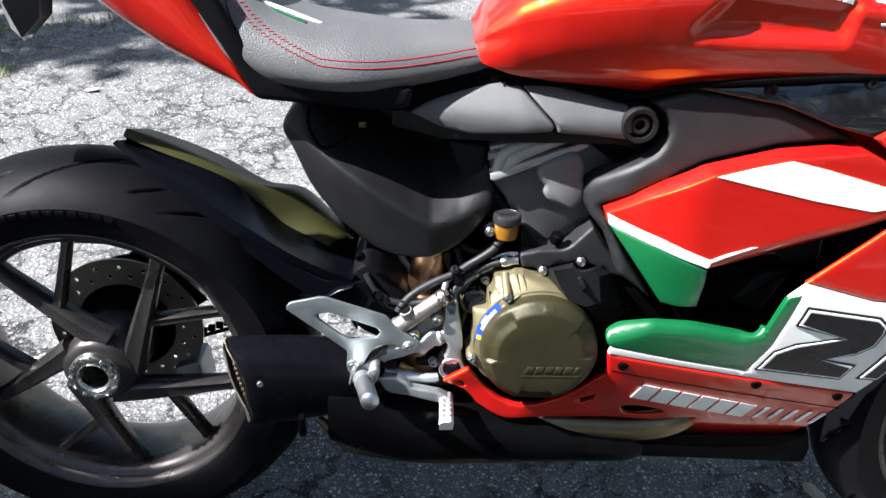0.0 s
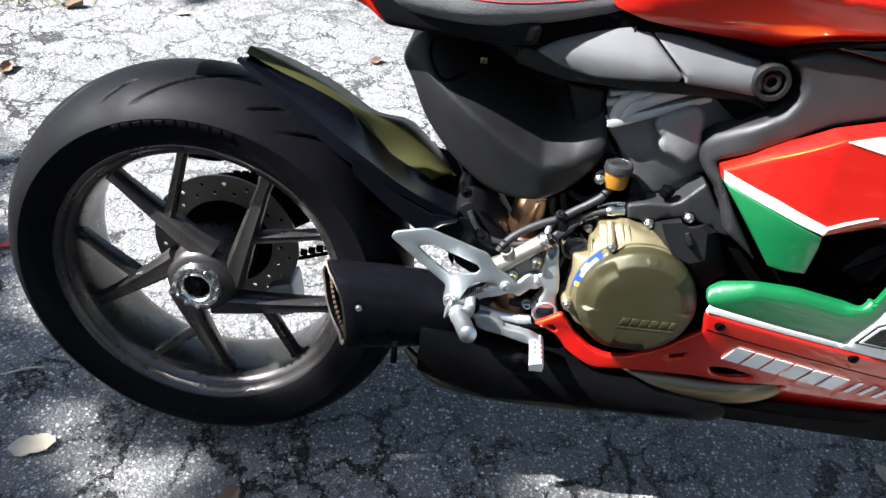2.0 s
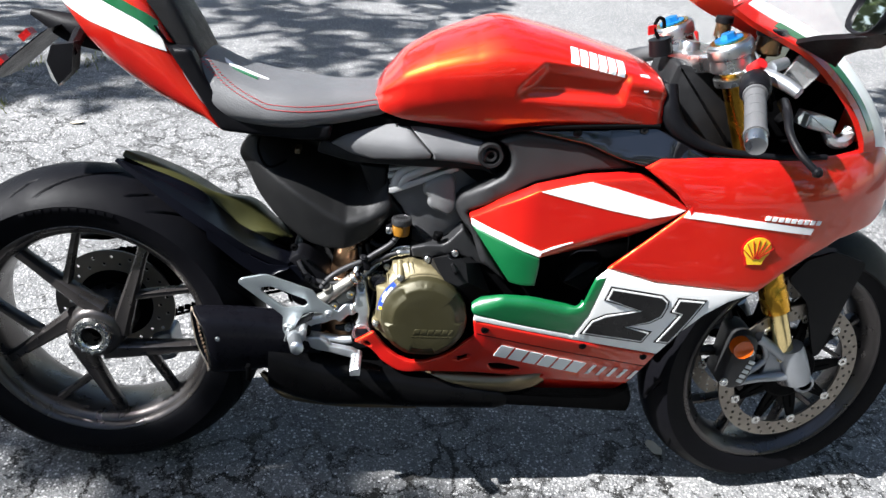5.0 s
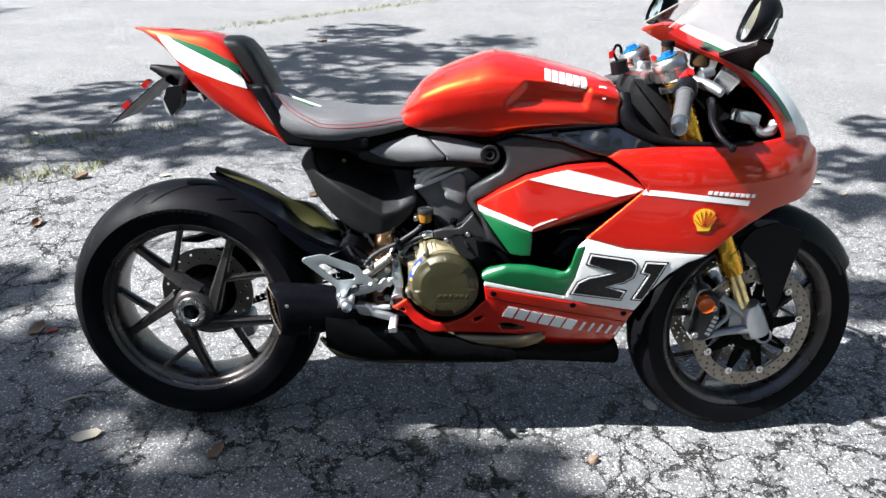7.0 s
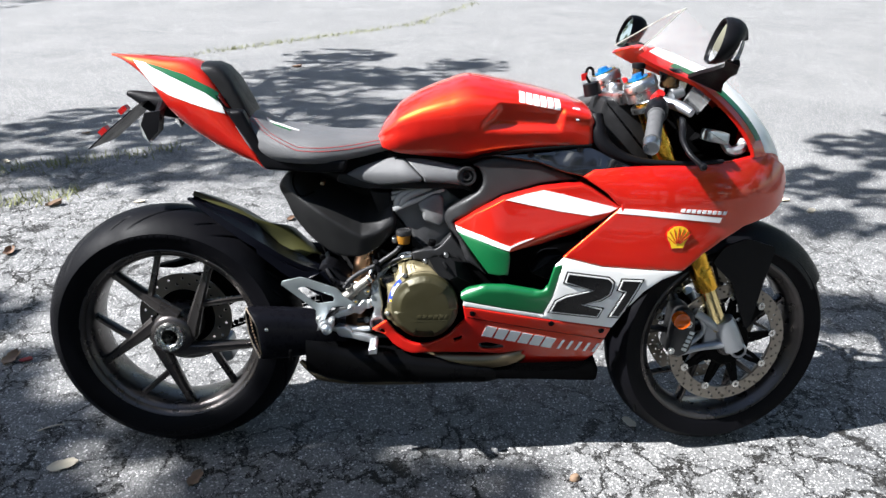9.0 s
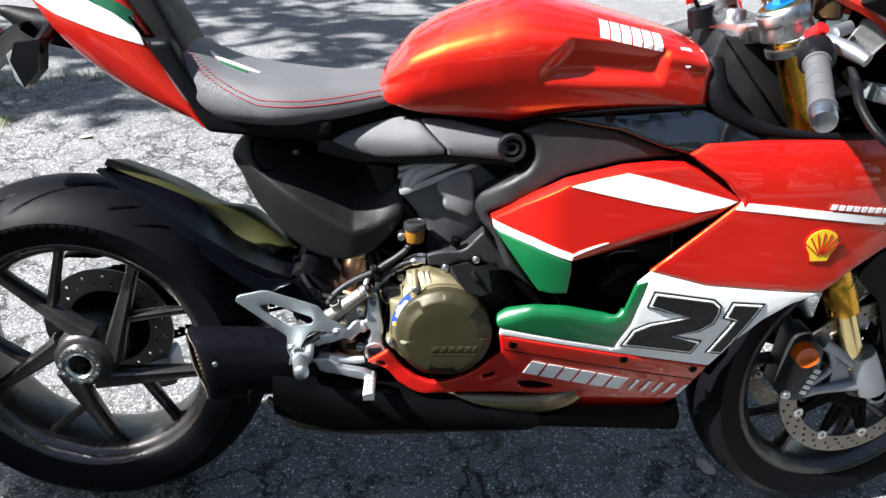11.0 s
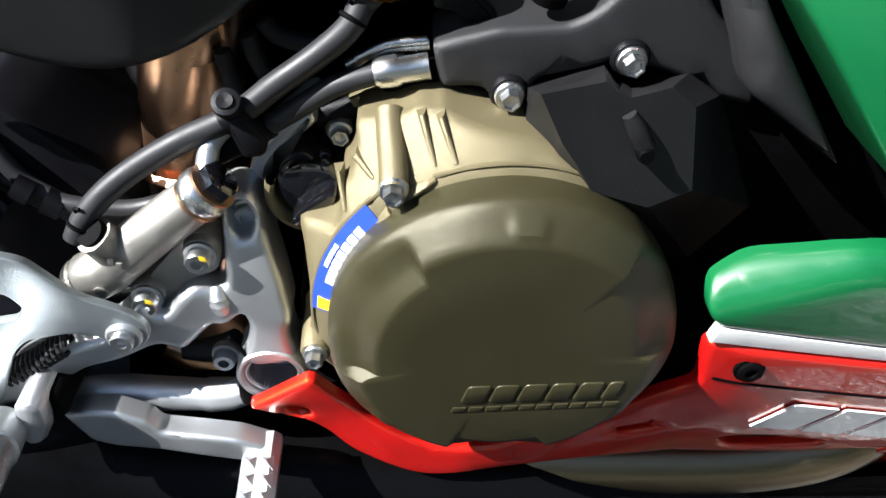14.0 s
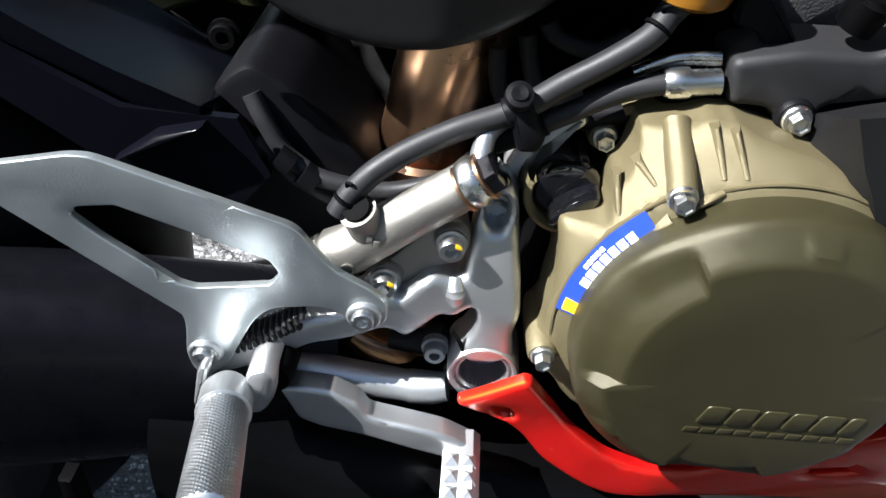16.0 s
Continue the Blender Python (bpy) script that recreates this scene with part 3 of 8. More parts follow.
# front wheel, steered a little to the bike's left
STEER = radians(10)
FC = Vector((1.409, -0.010, -0.020))
front = part("front_wheel", Geo().add(*turned([(0.231, -0.052), (0.2325, -0.048), (0.231, -0.043), (0.22, -0.038), (0.214, -0.02), (0.212, 0), (0.214, 0.02), (0.22, 0.038), (0.231, 0.052), (0.222, 0.053), (0.207, 0.035), (0.2, 0.01), (0.2, -0.02), (0.206, -0.038), (0.215, -0.044), (0.218, -0.048), (0.222, -0.0525), (0.227, -0.054)], n=110, closed=True)), RIM, bike, "dark bronze-grey front rim")
STEERED = Matrix.Translation(FC) @ Matrix.Rotation(STEER, 4, "Z")
front.matrix_local = STEERED


def front_grooves(a, s):
    t = abs(s)
    if not 0.1 < t < 0.85:
        return 0.0
    w = (a / (2 * math.pi) * 11 - (0.5 if s > 0 else 0)) % 1
    return max(soft_cut(u + 0.6 * (t - 0.15), 0.028) * soft_cut(t - 0.47, 0.28) for u in (w, w - 1, w + 1))


part("front_tyre", Geo().add(*tyre_mesh(0.3005, 0.061, 0.2265, front_grooves, n=600)), RUBBER, front, "black slick-patterned front tyre")
for k in range(5):
    part("front_spoke", spoke_pair(radians(100 + 72 * k), radians(50), radians(36), 0.032, 0.208, -0.030, -0.026, 0.012, 0.0060), RIM, front)
part("front_hub", Geo().add(*turned([(0.018, -0.075), (0.032, -0.075), (0.036, -0.05), (0.036, 0.05), (0.032, 0.075), (0.018, 0.075)], n=40, closed=True)), RIM, front)
for side in (-1, 1):
    y = side * 0.066
    d = part("front_disc", drilled_disc(0.126, 0.160, y - 0.0025, 0.005, [(0.133, 30, 0, 0.0033), (0.143, 30, 0.35, 0.0033), (0.153, 30, 0.7, 0.0033)]), DISC, front, "large drilled steel brake disc")
    carrier = Geo().add(*turned([(0.03, y - 0.004), (0.056, y - 0.006), (0.062, y - 0.002), (0.062, y + 0.006), (0.03, y + 0.006)], n=40, closed=True))
    for k in range(9):
        a = 2 * math.pi * (k + 0.2) / 9
        c, s = math.cos(a), math.sin(a)
        for turn in (-0.15, 0.15):
            arm = []
            for r, b, w in ((0.055, a + turn, 0.006), (0.09, a + turn * 0.5, 0.005), (0.125, a, 0.006)):
                cc, ss = math.cos(b), math.sin(b)
                arm.append([(r * cc - ss * w, y - 0.003, r * ss + cc * w), (r * cc + ss * w, y - 0.003, r * ss - cc * w), (r * cc + ss * w, y + 0.004, r * ss - cc * w), (r * cc - ss * w, y + 0.004, r * ss + cc * w)])
            part("carrier_arm", Geo().add(*skin(arm)), DEEP, front)
        part("disc_button", Geo().add(*turned([(0.0035, y - 0.001), (0.0035, y - 0.0045), (0.0095, y - 0.0045), (0.0105, y - 0.003), (0.0105, y + 0.004)], (0.127 * c, 0, 0.127 * s), 14)), STEEL, front)
    part("carrier", carrier, DEEP, front)


# ---- bodywork ----
def fair(x, z):
    """The outer face of the side fairing."""
    w = 0.180
    if x > 1.15:
        w *= math.sqrt(max(0.02, 1 - ((x - 1.15) / 0.395) ** 2))
    if x < 1.0:
        w -= 0.10 * (1.0 - x) ** 2
    if z < 0.25:
        w -= 0.80 * (0.25 - z) ** 2
    if z > 0.37:
        w -= 2.6 * (z - 0.37) ** 2
    return -w


tank_table = [(0.528, 0.492, 0.506, 0.060, 0.060), (0.545, 0.482, 0.536, 0.084, 0.088), (0.58, 0.472, 0.577, 0.090, 0.113), (0.63, 0.466, 0.609, 0.090, 0.132), (0.70, 0.461, 0.636, 0.088, 0.147), (0.745, 0.459, 0.649, 0.092, 0.152), (0.81, 0.478, 0.641, 0.115, 0.154), (0.90, 0.491, 0.623, 0.130, 0.153), (0.98, 0.499, 0.603, 0.138, 0.148), (1.02, 0.502, 0.587, 0.138, 0.140), (1.034, 0.506, 0.572, 0.128, 0.128)]
knee = [(0.7659, 0.5399), (0.8097, 0.5965), (0.9596, 0.5848), (0.9521, 0.5332), (0.7815, 0.5320)]
rings = []
for i in range(121):
    x = 0.528 + (1.034 - 0.528) * i / 120
    zb, zt, wb, wm = between(x, tank_table)
    H = zt - zb
    half = [(wb, zb), (wb + 0.35 * (wm - wb), zb + 0.10 * H), (wb + 0.75 * (wm - wb), zb + 0.30 * H), (wm - 0.002, zb + 0.52 * H), (wm, zb + 0.66 * H), (wm * 0.965, zb + 0.755 * H), (wm * 0.89, zb + 0.820 * H), (wm * 0.76, zb + 0.890 * H), (wm * 0.55, zb + 0.950 * H), (wm * 0.28, zb + 0.99 * H), (0, zt)]
    half = [tuple(p) for p in glide(half, 5)]
    sunk = inside([(x, z) for w, z in half], knee)
    dist = away([(x, z) for w, z in half], knee)
    half = [(w - (0.013 * min(1, d / 0.016) ** 0.8 if k and w > 0.1 else 0), z) for (w, z), k, d in zip(half, sunk, dist)]
    rings.append([(x, -w, z) for w, z in half] + [(x, w, z) for w, z in reversed(half[:-1])])
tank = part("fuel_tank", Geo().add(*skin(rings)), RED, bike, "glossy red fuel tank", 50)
part("tank_lip", Geo().add(*tube([(0.700, -0.094, 0.455), (0.731, -0.096, 0.452), (0.78, -0.115, 0.471), (0.844, -0.128, 0.483), (0.95, -0.137, 0.494), (1.025, -0.138, 0.499)], 0.004, 8)), DEEP, bike)


def word(x0, z0, x1, z1, high, count, slant, ob, mat, gap=0.22):
    """Plain blocks in place of the letters of a word, laid on a part."""
    for k in range(count):
        u0, u1 = k / count, (k + 1 - gap) / count
        a, b = (x0 + (x1 - x0) * u0, z0 + (z1 - z0) * u0), (x0 + (x1 - x0) * u1, z0 + (z1 - z0) * u1)
        decal("lettering", [a, b, (b[0] + slant * high, b[1] + high), (a[0] + slant * high, a[1] + high)], ob, mat, ob, "", lift=0.0022, step=0.006)


word(0.853, 0.598, 0.950, 0.578, 0.021, 6, 0.12, tank, WHITE, 0.20)
decal("lettering", rounded([(0.975, 0.585), (0.994, 0.582), (0.990, 0.556), (0.984, 0.556)], 0.003), tank, WHITE, tank)

# seat
seat_table = [(0.185, 0.548, 0.565, 0.068), (0.20, 0.52, 0.569, 0.082), (0.235, 0.478, 0.557, 0.098), (0.285, 0.456, 0.534, 0.110), (0.34, 0.449, 0.521, 0.116), (0.39, 0.448, 0.515, 0.116), (0.445, 0.453, 0.511, 0.104), (0.495, 0.461, 0.512, 0.090), (0.54, 0.471, 0.513, 0.078), (0.56, 0.476, 0.505, 0.070)]
rings = []
for i in range(49):
    x = 0.185 + 0.375 * i / 48
    zb, zt, w = between(x, seat_table)
    H = zt - zb
    half = glide([(w * 0.93, zb), (w, zb + 0.18 * H), (w * 0.99, zb + 0.40 * H), (w * 0.93, zb + 0.60 * H), (w * 0.80, zb + 0.80 * H), (w * 0.55, zb + 0.94 * H), (w * 0.25, zb + 0.99 * H), (0, zt)], 3)
    rings.append([(x, -a, b) for a, b in half] + [(x, a, b) for a, b in reversed(half[:-1])])
seat = part("seat", Geo().add(*skin(rings)), LEATHER, bike, "black grained vinyl seat with red stitching", 60)
stitch = Geo()
near_seat = over(seat)
for k in range(128):
    u = (k % 64) / 63
    x = 0.232 + 0.30 * u
    z = 0.56 - 0.105 * math.sin(min(1.0, u * 1.25) * math.pi / 2) ** 0.8 + 0.052 * max(0, u - 0.45) ** 1.2 * 1.5
    zb, zt, w = between(x, seat_table)
    z = zb + (zt - zb) * (0.86 - 0.42 * min(1, u * 2.6) + 0.10 * max(0, u - 0.6)) + (0.0075 if k > 63 else 0)
    stitch.add(*tube([(x - 0.002, near_seat(x - 0.002, z) - 0.0002, z), (x + 0.0022, near_seat(x + 0.0022, z) - 0.0002, z)], 0.0008, 5, 1))
part("stitching", stitch, STITCH, seat, "red thread seam")
tag = [(0.262, -0.022), (0.283, -0.030), (0.345, -0.052), (0.343, -0.056), (0.285, -0.045), (0.268, -0.040)]
top_seat = lambda x, y: between(x, seat_table)[1] - 0.28 * abs(y) ** 1.55
for mat, dy in ((WHITE, 0.0), (GREEN, -0.006)):
    g = Geo()
    pts = [(x, y + dy, top_seat(x, y + dy) + 0.0012) for x, y in tag]
    g.add(pts + [(x, y, z - 0.003) for x, y, z in pts], [tuple(range(6)), (0, 5, 11, 6), (0, 1, 7, 6), (1, 2, 8, 7), (2, 3, 9, 8), (3, 4, 10, 9), (4, 5, 11, 10)])
    part("seat_mark", g, mat, seat)
    tag = [(x * 0.6 + 0.12, y * 1.0 - 0.004) for x, y in tag]
# the pad's base and the dark trim between seat and tail
trim = [(0.160, 0.604), (0.185, 0.570), (0.222, 0.570), (0.246, 0.520), (0.285, 0.470), (0.39, 0.458), (0.46, 0.455), (0.455, 0.428), (0.40, 0.424), (0.33, 0.428), (0.268, 0.432), (0.232, 0.492), (0.19, 0.556)]
ob = panel("seat_base", rounded(trim, 0.008), lambda x, z: -0.104 + 0.30 * max(0, 0.25 - x) ** 1.5 + 0.0 * z, 0.03, 0.008, PLASTIC, bike, "black plastic seat base")
# added near-black filler under the seat and tail
under = Geo().add(*skin([[(x, -w, z0), (x, w, z0), (x, w, z1), (x, -w, z1)] for x, w, z0, z1 in ((0.06, 0.05, 0.555, 0.60), (0.14, 0.070, 0.50, 0.57), (0.25, 0.075, 0.443, 0.49), (0.40, 0.085, 0.425, 0.462), (0.52, 0.075, 0.405, 0.47), (0.62, 0.07, 0.41, 0.46))]))
part("subframe_filler", under, DEEP, bike)

# tail
tail_table = [(-0.096, 0.6845, 0.689, 0.004), (-0.05, 0.668, 0.688, 0.045), (0.0, 0.628, 0.6865, 0.068), (0.04, 0.570, 0.684, 0.082), (0.09, 0.526, 0.680, 0.092), (0.13, 0.498, 0.662, 0.097), (0.16, 0.479, 0.625, 0.100), (0.20, 0.459, 0.555, 0.103), (0.24, 0.443, 0.495, 0.105), (0.268, 0.431, 0.437, 0.106)]
rings = []
for i in range(45):
    x = -0.096 + 0.364 * i / 44
    zb, zt, w = between(x, tail_table)
    w *= 0.90
    H = zt - zb
    half = glide([(w * 0.72, zb), (w * 0.90, zb + 0.12 * H), (w, zb + 0.34 * H), (w * 0.97, zb + 0.6 * H), (w * 0.86, zb + 0.84 * H), (w * 0.70, zb + 0.955 * H), (w * 0.35, zb + 0.99 * H), (0, zt)], 3)
    rings.append([(x, -a, b) for a, b in half] + [(x, a, b) for a, b in reversed(half[:-1])])
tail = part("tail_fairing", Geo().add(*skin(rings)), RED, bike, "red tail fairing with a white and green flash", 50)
decal("white_flash", [(-0.030, 0.677), (0.010, 0.624), (0.055, 0.600), (0.12, 0.578), (0.180, 0.560), (0.166, 0.598), (0.14, 0.620), (0.08, 0.645), (0.01, 0.670)], tail, WHITE, tail, "white panel", step=0.008)
decal("green_flash", [(-0.002, 0.673), (0.02, 0.668), (0.09, 0.648), (0.150, 0.618), (0.166, 0.606), (0.163, 0.590), (0.135, 0.609), (0.08, 0.634), (0.01, 0.665)], tail, GREEN, tail, "green stripe", lift=0.0024, step=0.008)
rings = []
for x, w, zt in ((0.125, 0.060, 0.672), (0.15, 0.064, 0.672), (0.170, 0.066, 0.664), (0.190, 0.068, 0.641), (0.210, 0.070, 0.606), (0.228, 0.070, 0.570), (0.240, 0.068, 0.545)):
    zb = zt - 0.07
    half = glide([(w, zb), (w, zt - 0.022), (w * 0.86, zt - 0.006), (w * 0.5, zt), (0, zt + 0.001)], 3)
    rings.append([(x, -a, b) for a, b in half] + [(x, a, b) for a, b in reversed(half[:-1])])
part("seat_cowl", Geo().add(*skin(rings)), PANEL, bike, "satin black pad behind the seat", 50)
# number plate holder and rear turn signals
arm = Geo().add(*tube([(0.06, -0.01, 0.565), (0.0, -0.012, 0.575), (-0.045, -0.012, 0.592), (-0.066, -0.012, 0.598)], [0.030, 0.026, 0.013, 0.006], 10, 5, 0.8))
holder = part("plate_holder", arm, PLASTIC, bike, "black plastic number plate holder")
rings = [[(x - 0.006, -0.085, z - 0.006), (x + 0.010, -0.085, z + 0.004), (x + 0.010, 0.085, z + 0.004), (x - 0.006, 0.085, z - 0.006)] for x, z in ((-0.020, 0.580), (-0.085, 0.528), (-0.143, 0.478))]
part("plate_bracket", Geo().add(*skin(rings)), PLASTIC, holder)
for x, z in ((-0.075, 0.556), (-0.128, 0.505)):
    part("reflector", Geo().add(*skin([[(x - 0.012, y, z - 0.010), (x + 0.004, y, z + 0.004), (x - 0.004, y, z + 0.013), (x - 0.020, y, z - 0.001)] for y in (-0.012, 0.012)])), RED_DECAL, holder, "small red reflector")
for side in (-1, 1):
    s = Geo().add(*tube([(0.02, side * 0.03, 0.572), (0.03, side * 0.085, 0.562), (0.034, side * 0.118, 0.556)], [0.012, 0.010, 0.012], 8, 4))
    s.add(*skin([[(0.050 + dx, side * y, 0.572), (0.014 + dx, side * y, 0.566), (0.004 + dx, side * y, 0.540), (0.018 + dx, side * y, 0.502), (0.042 + dx, side * y, 0.526)] for y, dx in ((0.105, 0.0), (0.120, -0.006), (0.134, -0.002))]))
    sig = part("rear_signal", s, PLASTIC, bike, "black turn signal with clear lens")
    part("lens", Geo().add(*skin([[(0.014, side * y, 0.563), (-0.004, side * y, 0.548), (0.004, side * y, 0.512), (0.016, side * y, 0.499), (0.012, side * y, 0.540)] for y in (0.107, 0.130)])), LENS, sig)

# subframe covers
ob = panel("subframe_cover", rounded([(0.454, 0.418), (0.482, 0.434), (0.558, 0.461), (0.584, 0.463), (0.637, 0.413), (0.634, 0.405), (0.534, 0.394), (0.489, 0.402)], 0.006), lambda x, z: -0.107 + 0.35 * max(0, z - 0.417) + 9.0 * max(0, z - 0.417) ** 2 + 0.25 * max(0, 0.417 - z) + 0.16 * max(0, 0.60 - x), 0.05, 0.004, SATIN, bike, "satin dark grey plastic subframe cover", 0.01)
mirrored(ob)
ob = panel("frame_cover", rounded([(0.588, 0.462), (0.634, 0.457), (0.72, 0.440), (0.738, 0.437), (0.732, 0.398), (0.69, 0.402), (0.640, 0.404), (0.640, 0.414)], 0.006), lambda x, z: -0.109 + 0.35 * max(0, z - 0.417) + 11.0 * max(0, z - 0.417) ** 2 + 0.25 * max(0, 0.417 - z), 0.05, 0.004, SATIN, bike, "satin dark grey plastic frame cover", 0.01)
mirrored(ob)
pivot = part("frame_bolt", Geo().add(*turned([(0.0001, -0.098), (0.006, -0.098), (0.0065, -0.110), (0.0105, -0.111), (0.0105, -0.102), (0.0155, -0.102), (0.0165, -0.113), (0.0215, -0.1135), (0.0235, -0.110), (0.0235, -0.06)], (0.741, 0, 0.420), 36)), DARK_PLASTIC, bike, "large black frame bolt with a hollow centre")
part("bolt_core", Geo().add(*turned([(0.006, -0.104), (0.0075, -0.1085), (0.0095, -0.1085), (0.0102, -0.104)], (0.741, 0, 0.420), 30)), PIPE, pivot)
# added dark filler behind the subframe and frame covers
part("cover_filler", Geo().add(*block(rounded([(0.44, 0.424), (0.52, 0.40), (0.63, 0.402), (0.74, 0.40), (0.77, 0.37), (0.73, 0.385), (0.62, 0.383), (0.50, 0.384), (0.43, 0.40)], 0.01), -0.085, 0.085, 0.004)), DARK_PLASTIC, bike)

# added near-black core that fills the gap between tank and frame panel
part("tank_gap_filler", Geo().add(*block(rounded([(0.56, 0.452), (0.60, 0.474), (0.72, 0.470), (0.82, 0.488), (1.03, 0.508), (1.06, 0.44), (0.95, 0.36), (0.76, 0.33), (0.72, 0.36), (0.66, 0.405)], 0.01), -0.078, 0.078, 0.008)), DEEP, bike)

# side panels


def mid_y(x, z):
    """The intake panel's face: it swings out quickly from its rear tip, then runs level."""
    u = max(0, min(1, (x - 0.712) / 0.125))
    return -0.110 - 0.055 * u * (2 - u) - 0.008 * max(0, min(1, (x - 0.837) / 0.25)) + 0.42 * max(0, z - (0.345 + 0.16 * min(1, max(0, (x - 0.72) / 0.36))))


upper = [(0.7142, 0.3023), (0.7587, 0.3376), (0.8257, 0.3781), (0.9135, 0.4033), (1.0036, 0.4146), (1.0281, 0.4039), (1.0920, 0.3630), (1.0610, 0.3311), (0.9975, 0.2917), (0.9165, 0.2651), (0.8425, 0.2500), (0.7780, 0.2722), (0.7186, 0.2882)]


def scoop(x, z):
    """The intake panel: a ridge, then a dark hollow that runs in below it."""
    y = mid_y(x, z)
    ridge = float(np.interp(x, (0.8425, 0.8584, 0.8894, 0.9497, 1.0107, 1.0569, 1.0920), (0.2530, 0.2613, 0.2749, 0.2994, 0.3210, 0.3402, 0.3600))) + 0.006
    if x > 0.843 and z < ridge:
        d = ridge - z
        y += 30.0 * d * d if d < 0.02 else 0.012 + 1.2 * (d - 0.02)
    return y


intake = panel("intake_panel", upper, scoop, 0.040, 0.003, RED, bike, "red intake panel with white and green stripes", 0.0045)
decal("white_band", [(0.8286, 0.3765), (0.8744, 0.3906), (0.9145, 0.4008), (0.9619, 0.3910), (1.0158, 0.3775), (1.0879, 0.3601), (1.0693, 0.3508), (1.0261, 0.3408), (0.9548, 0.3512), (0.8864, 0.3646)], intake, WHITE, intake, "white band", step=0.008)
decal("white_edge", [(0.7157, 0.3022), (0.7191, 0.2884), (0.7780, 0.2725), (0.8400, 0.2530), (0.8425, 0.2560), (0.8435, 0.2640), (0.7780, 0.2872)], intake, WHITE, intake, "white edge", step=0.006, lift=0.0012)
decal("white_tail", [(0.8430, 0.2602), (0.8600, 0.2690), (0.8894, 0.2822), (0.8970, 0.2856), (0.8894, 0.2846), (0.8600, 0.2735), (0.8430, 0.2645)], intake, WHITE, intake, "tapering white tail", step=0.008)
green = panel("green_panel", [(0.7188, 0.2878), (0.7780, 0.2716), (0.8418, 0.2494), (0.8435, 0.2337), (0.8410, 0.1907), (0.8159, 0.1895), (0.7937, 0.1925), (0.7481, 0.2514)], lambda x, z: mid_y(x, z) + 0.10 * max(0, 0.25 - z), 0.050, 0.003, GREEN, bike, "green side panel", 0.008)
mirrored(intake), mirrored(green)
dark = [(0.752, 0.447), (0.797, 0.467), (0.906, 0.456), (0.964, 0.437), (1.006, 0.416), (0.917, 0.402), (0.829, 0.374), (0.760, 0.336), (0.710, 0.305), (0.745, 0.245), (0.795, 0.174), (0.742, 0.212), (0.723, 0.262), (0.702, 0.284), (0.690, 0.302), (0.687, 0.320), (0.697, 0.336), (0.728, 0.358), (0.768, 0.384), (0.778, 0.402), (0.780, 0.420), (0.770, 0.436)]
ob = panel("frame_panel", rounded(dark, 0.006, 2), lambda x, z: -0.112 - 0.018 * max(0, min(1, (x - 0.70) / 0.3)) + 0.06 * max(0, z - 0.36) + 0.38 * max(0, 0.745 - x) + 3.0 * max(0, 0.745 - x) ** 2, 0.04, 0.010, FRAME, bike, "satin black plastic side panel", 0.01)
mirrored(ob)
gloss = [(0.735, 0.452), (0.789, 0.469), (0.840, 0.480), (0.93, 0.490), (1.015, 0.499), (1.077, 0.470), (1.135, 0.446), (1.085, 0.437), (1.036, 0.424), (0.964, 0.4385), (0.906, 0.4575), (0.80, 0.4690)]
gp = panel("tank_side_panel", gloss, lambda x, z: -0.114 - 0.05 * max(0, min(1, (x - 0.75) / 0.3)) + 0.40 * max(0, z - 0.44), 0.012, 0.003, BLACK_GLOSS, bike, "glossy black panel under the tank", 0.01)
mirrored(gp)
for x, z in ((0.887, 0.474), (0.999, 0.490)):
    y = over(gp)(x, z)
    part("panel_bolt", Geo().add(*bolt((x, y - 0.001, z), 0.0065, 0.004)), DARK_PLASTIC, gp)

# main fairing
main = [(0.965, 0.243), (1.030, 0.303), (1.092, 0.362), (1.060, 0.395), (1.003, 0.432), (1.030, 0.447), (1.10, 0.4535), (1.24, 0.457), (1.36, 0.464), (1.414, 0.472), (1.46, 0.475), (1.515, 0.440), (1.533, 0.395), (1.520, 0.350), (1.480, 0.325), (1.402, 0.308), (1.345, 0.277), (1.300, 0.247), (1.255, 0.206), (1.20, 0.209), (1.06, 0.219)]
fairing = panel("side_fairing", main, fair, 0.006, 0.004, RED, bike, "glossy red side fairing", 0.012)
lower = [(0.9680, 0.2411), (1.0600, 0.2175), (1.2000, 0.2075), (1.2520, 0.2045), (1.2050, 0.1860), (1.1650, 0.1550), (1.1300, 0.1100), (1.1000, 0.0520), (0.8997, 0.0849), (0.7343, 0.1130), (0.7358, 0.1243), (0.8294, 0.1065), (0.9278, 0.0905), (0.9489, 0.1402), (0.9670, 0.2241), (0.9484, 0.2207)]
white = panel("lower_fairing", lower, fair, 0.006, 0.0008, WHITE, bike, "white lower fairing with a race number", 0.012)
field = [(0.7278, 0.1345), (0.7288, 0.1443), (0.7443, 0.1551), (0.7843, 0.1680), (0.8394, 0.1674), (0.9047, 0.1557), (0.9248, 0.1544), (0.9349, 0.1673), (0.9419, 0.1977), (0.9479, 0.2207), (0.9668, 0.2239), (0.9486, 0.1402), (0.9276, 0.0908), (0.8294, 0.1068), (0.7343, 0.1246)]


def field_y(x, z):
    """The green field, its upper edge rolled inwards."""
    top = float(np.interp(x, (0.7293, 0.7843, 0.8394, 0.9047, 0.9349), (0.1438, 0.1685, 0.1679, 0.1557, 0.1673)))
    return fair(x, z) + (42.0 * max(0, z - top + 0.016) ** 2 if x < 0.935 else 0)


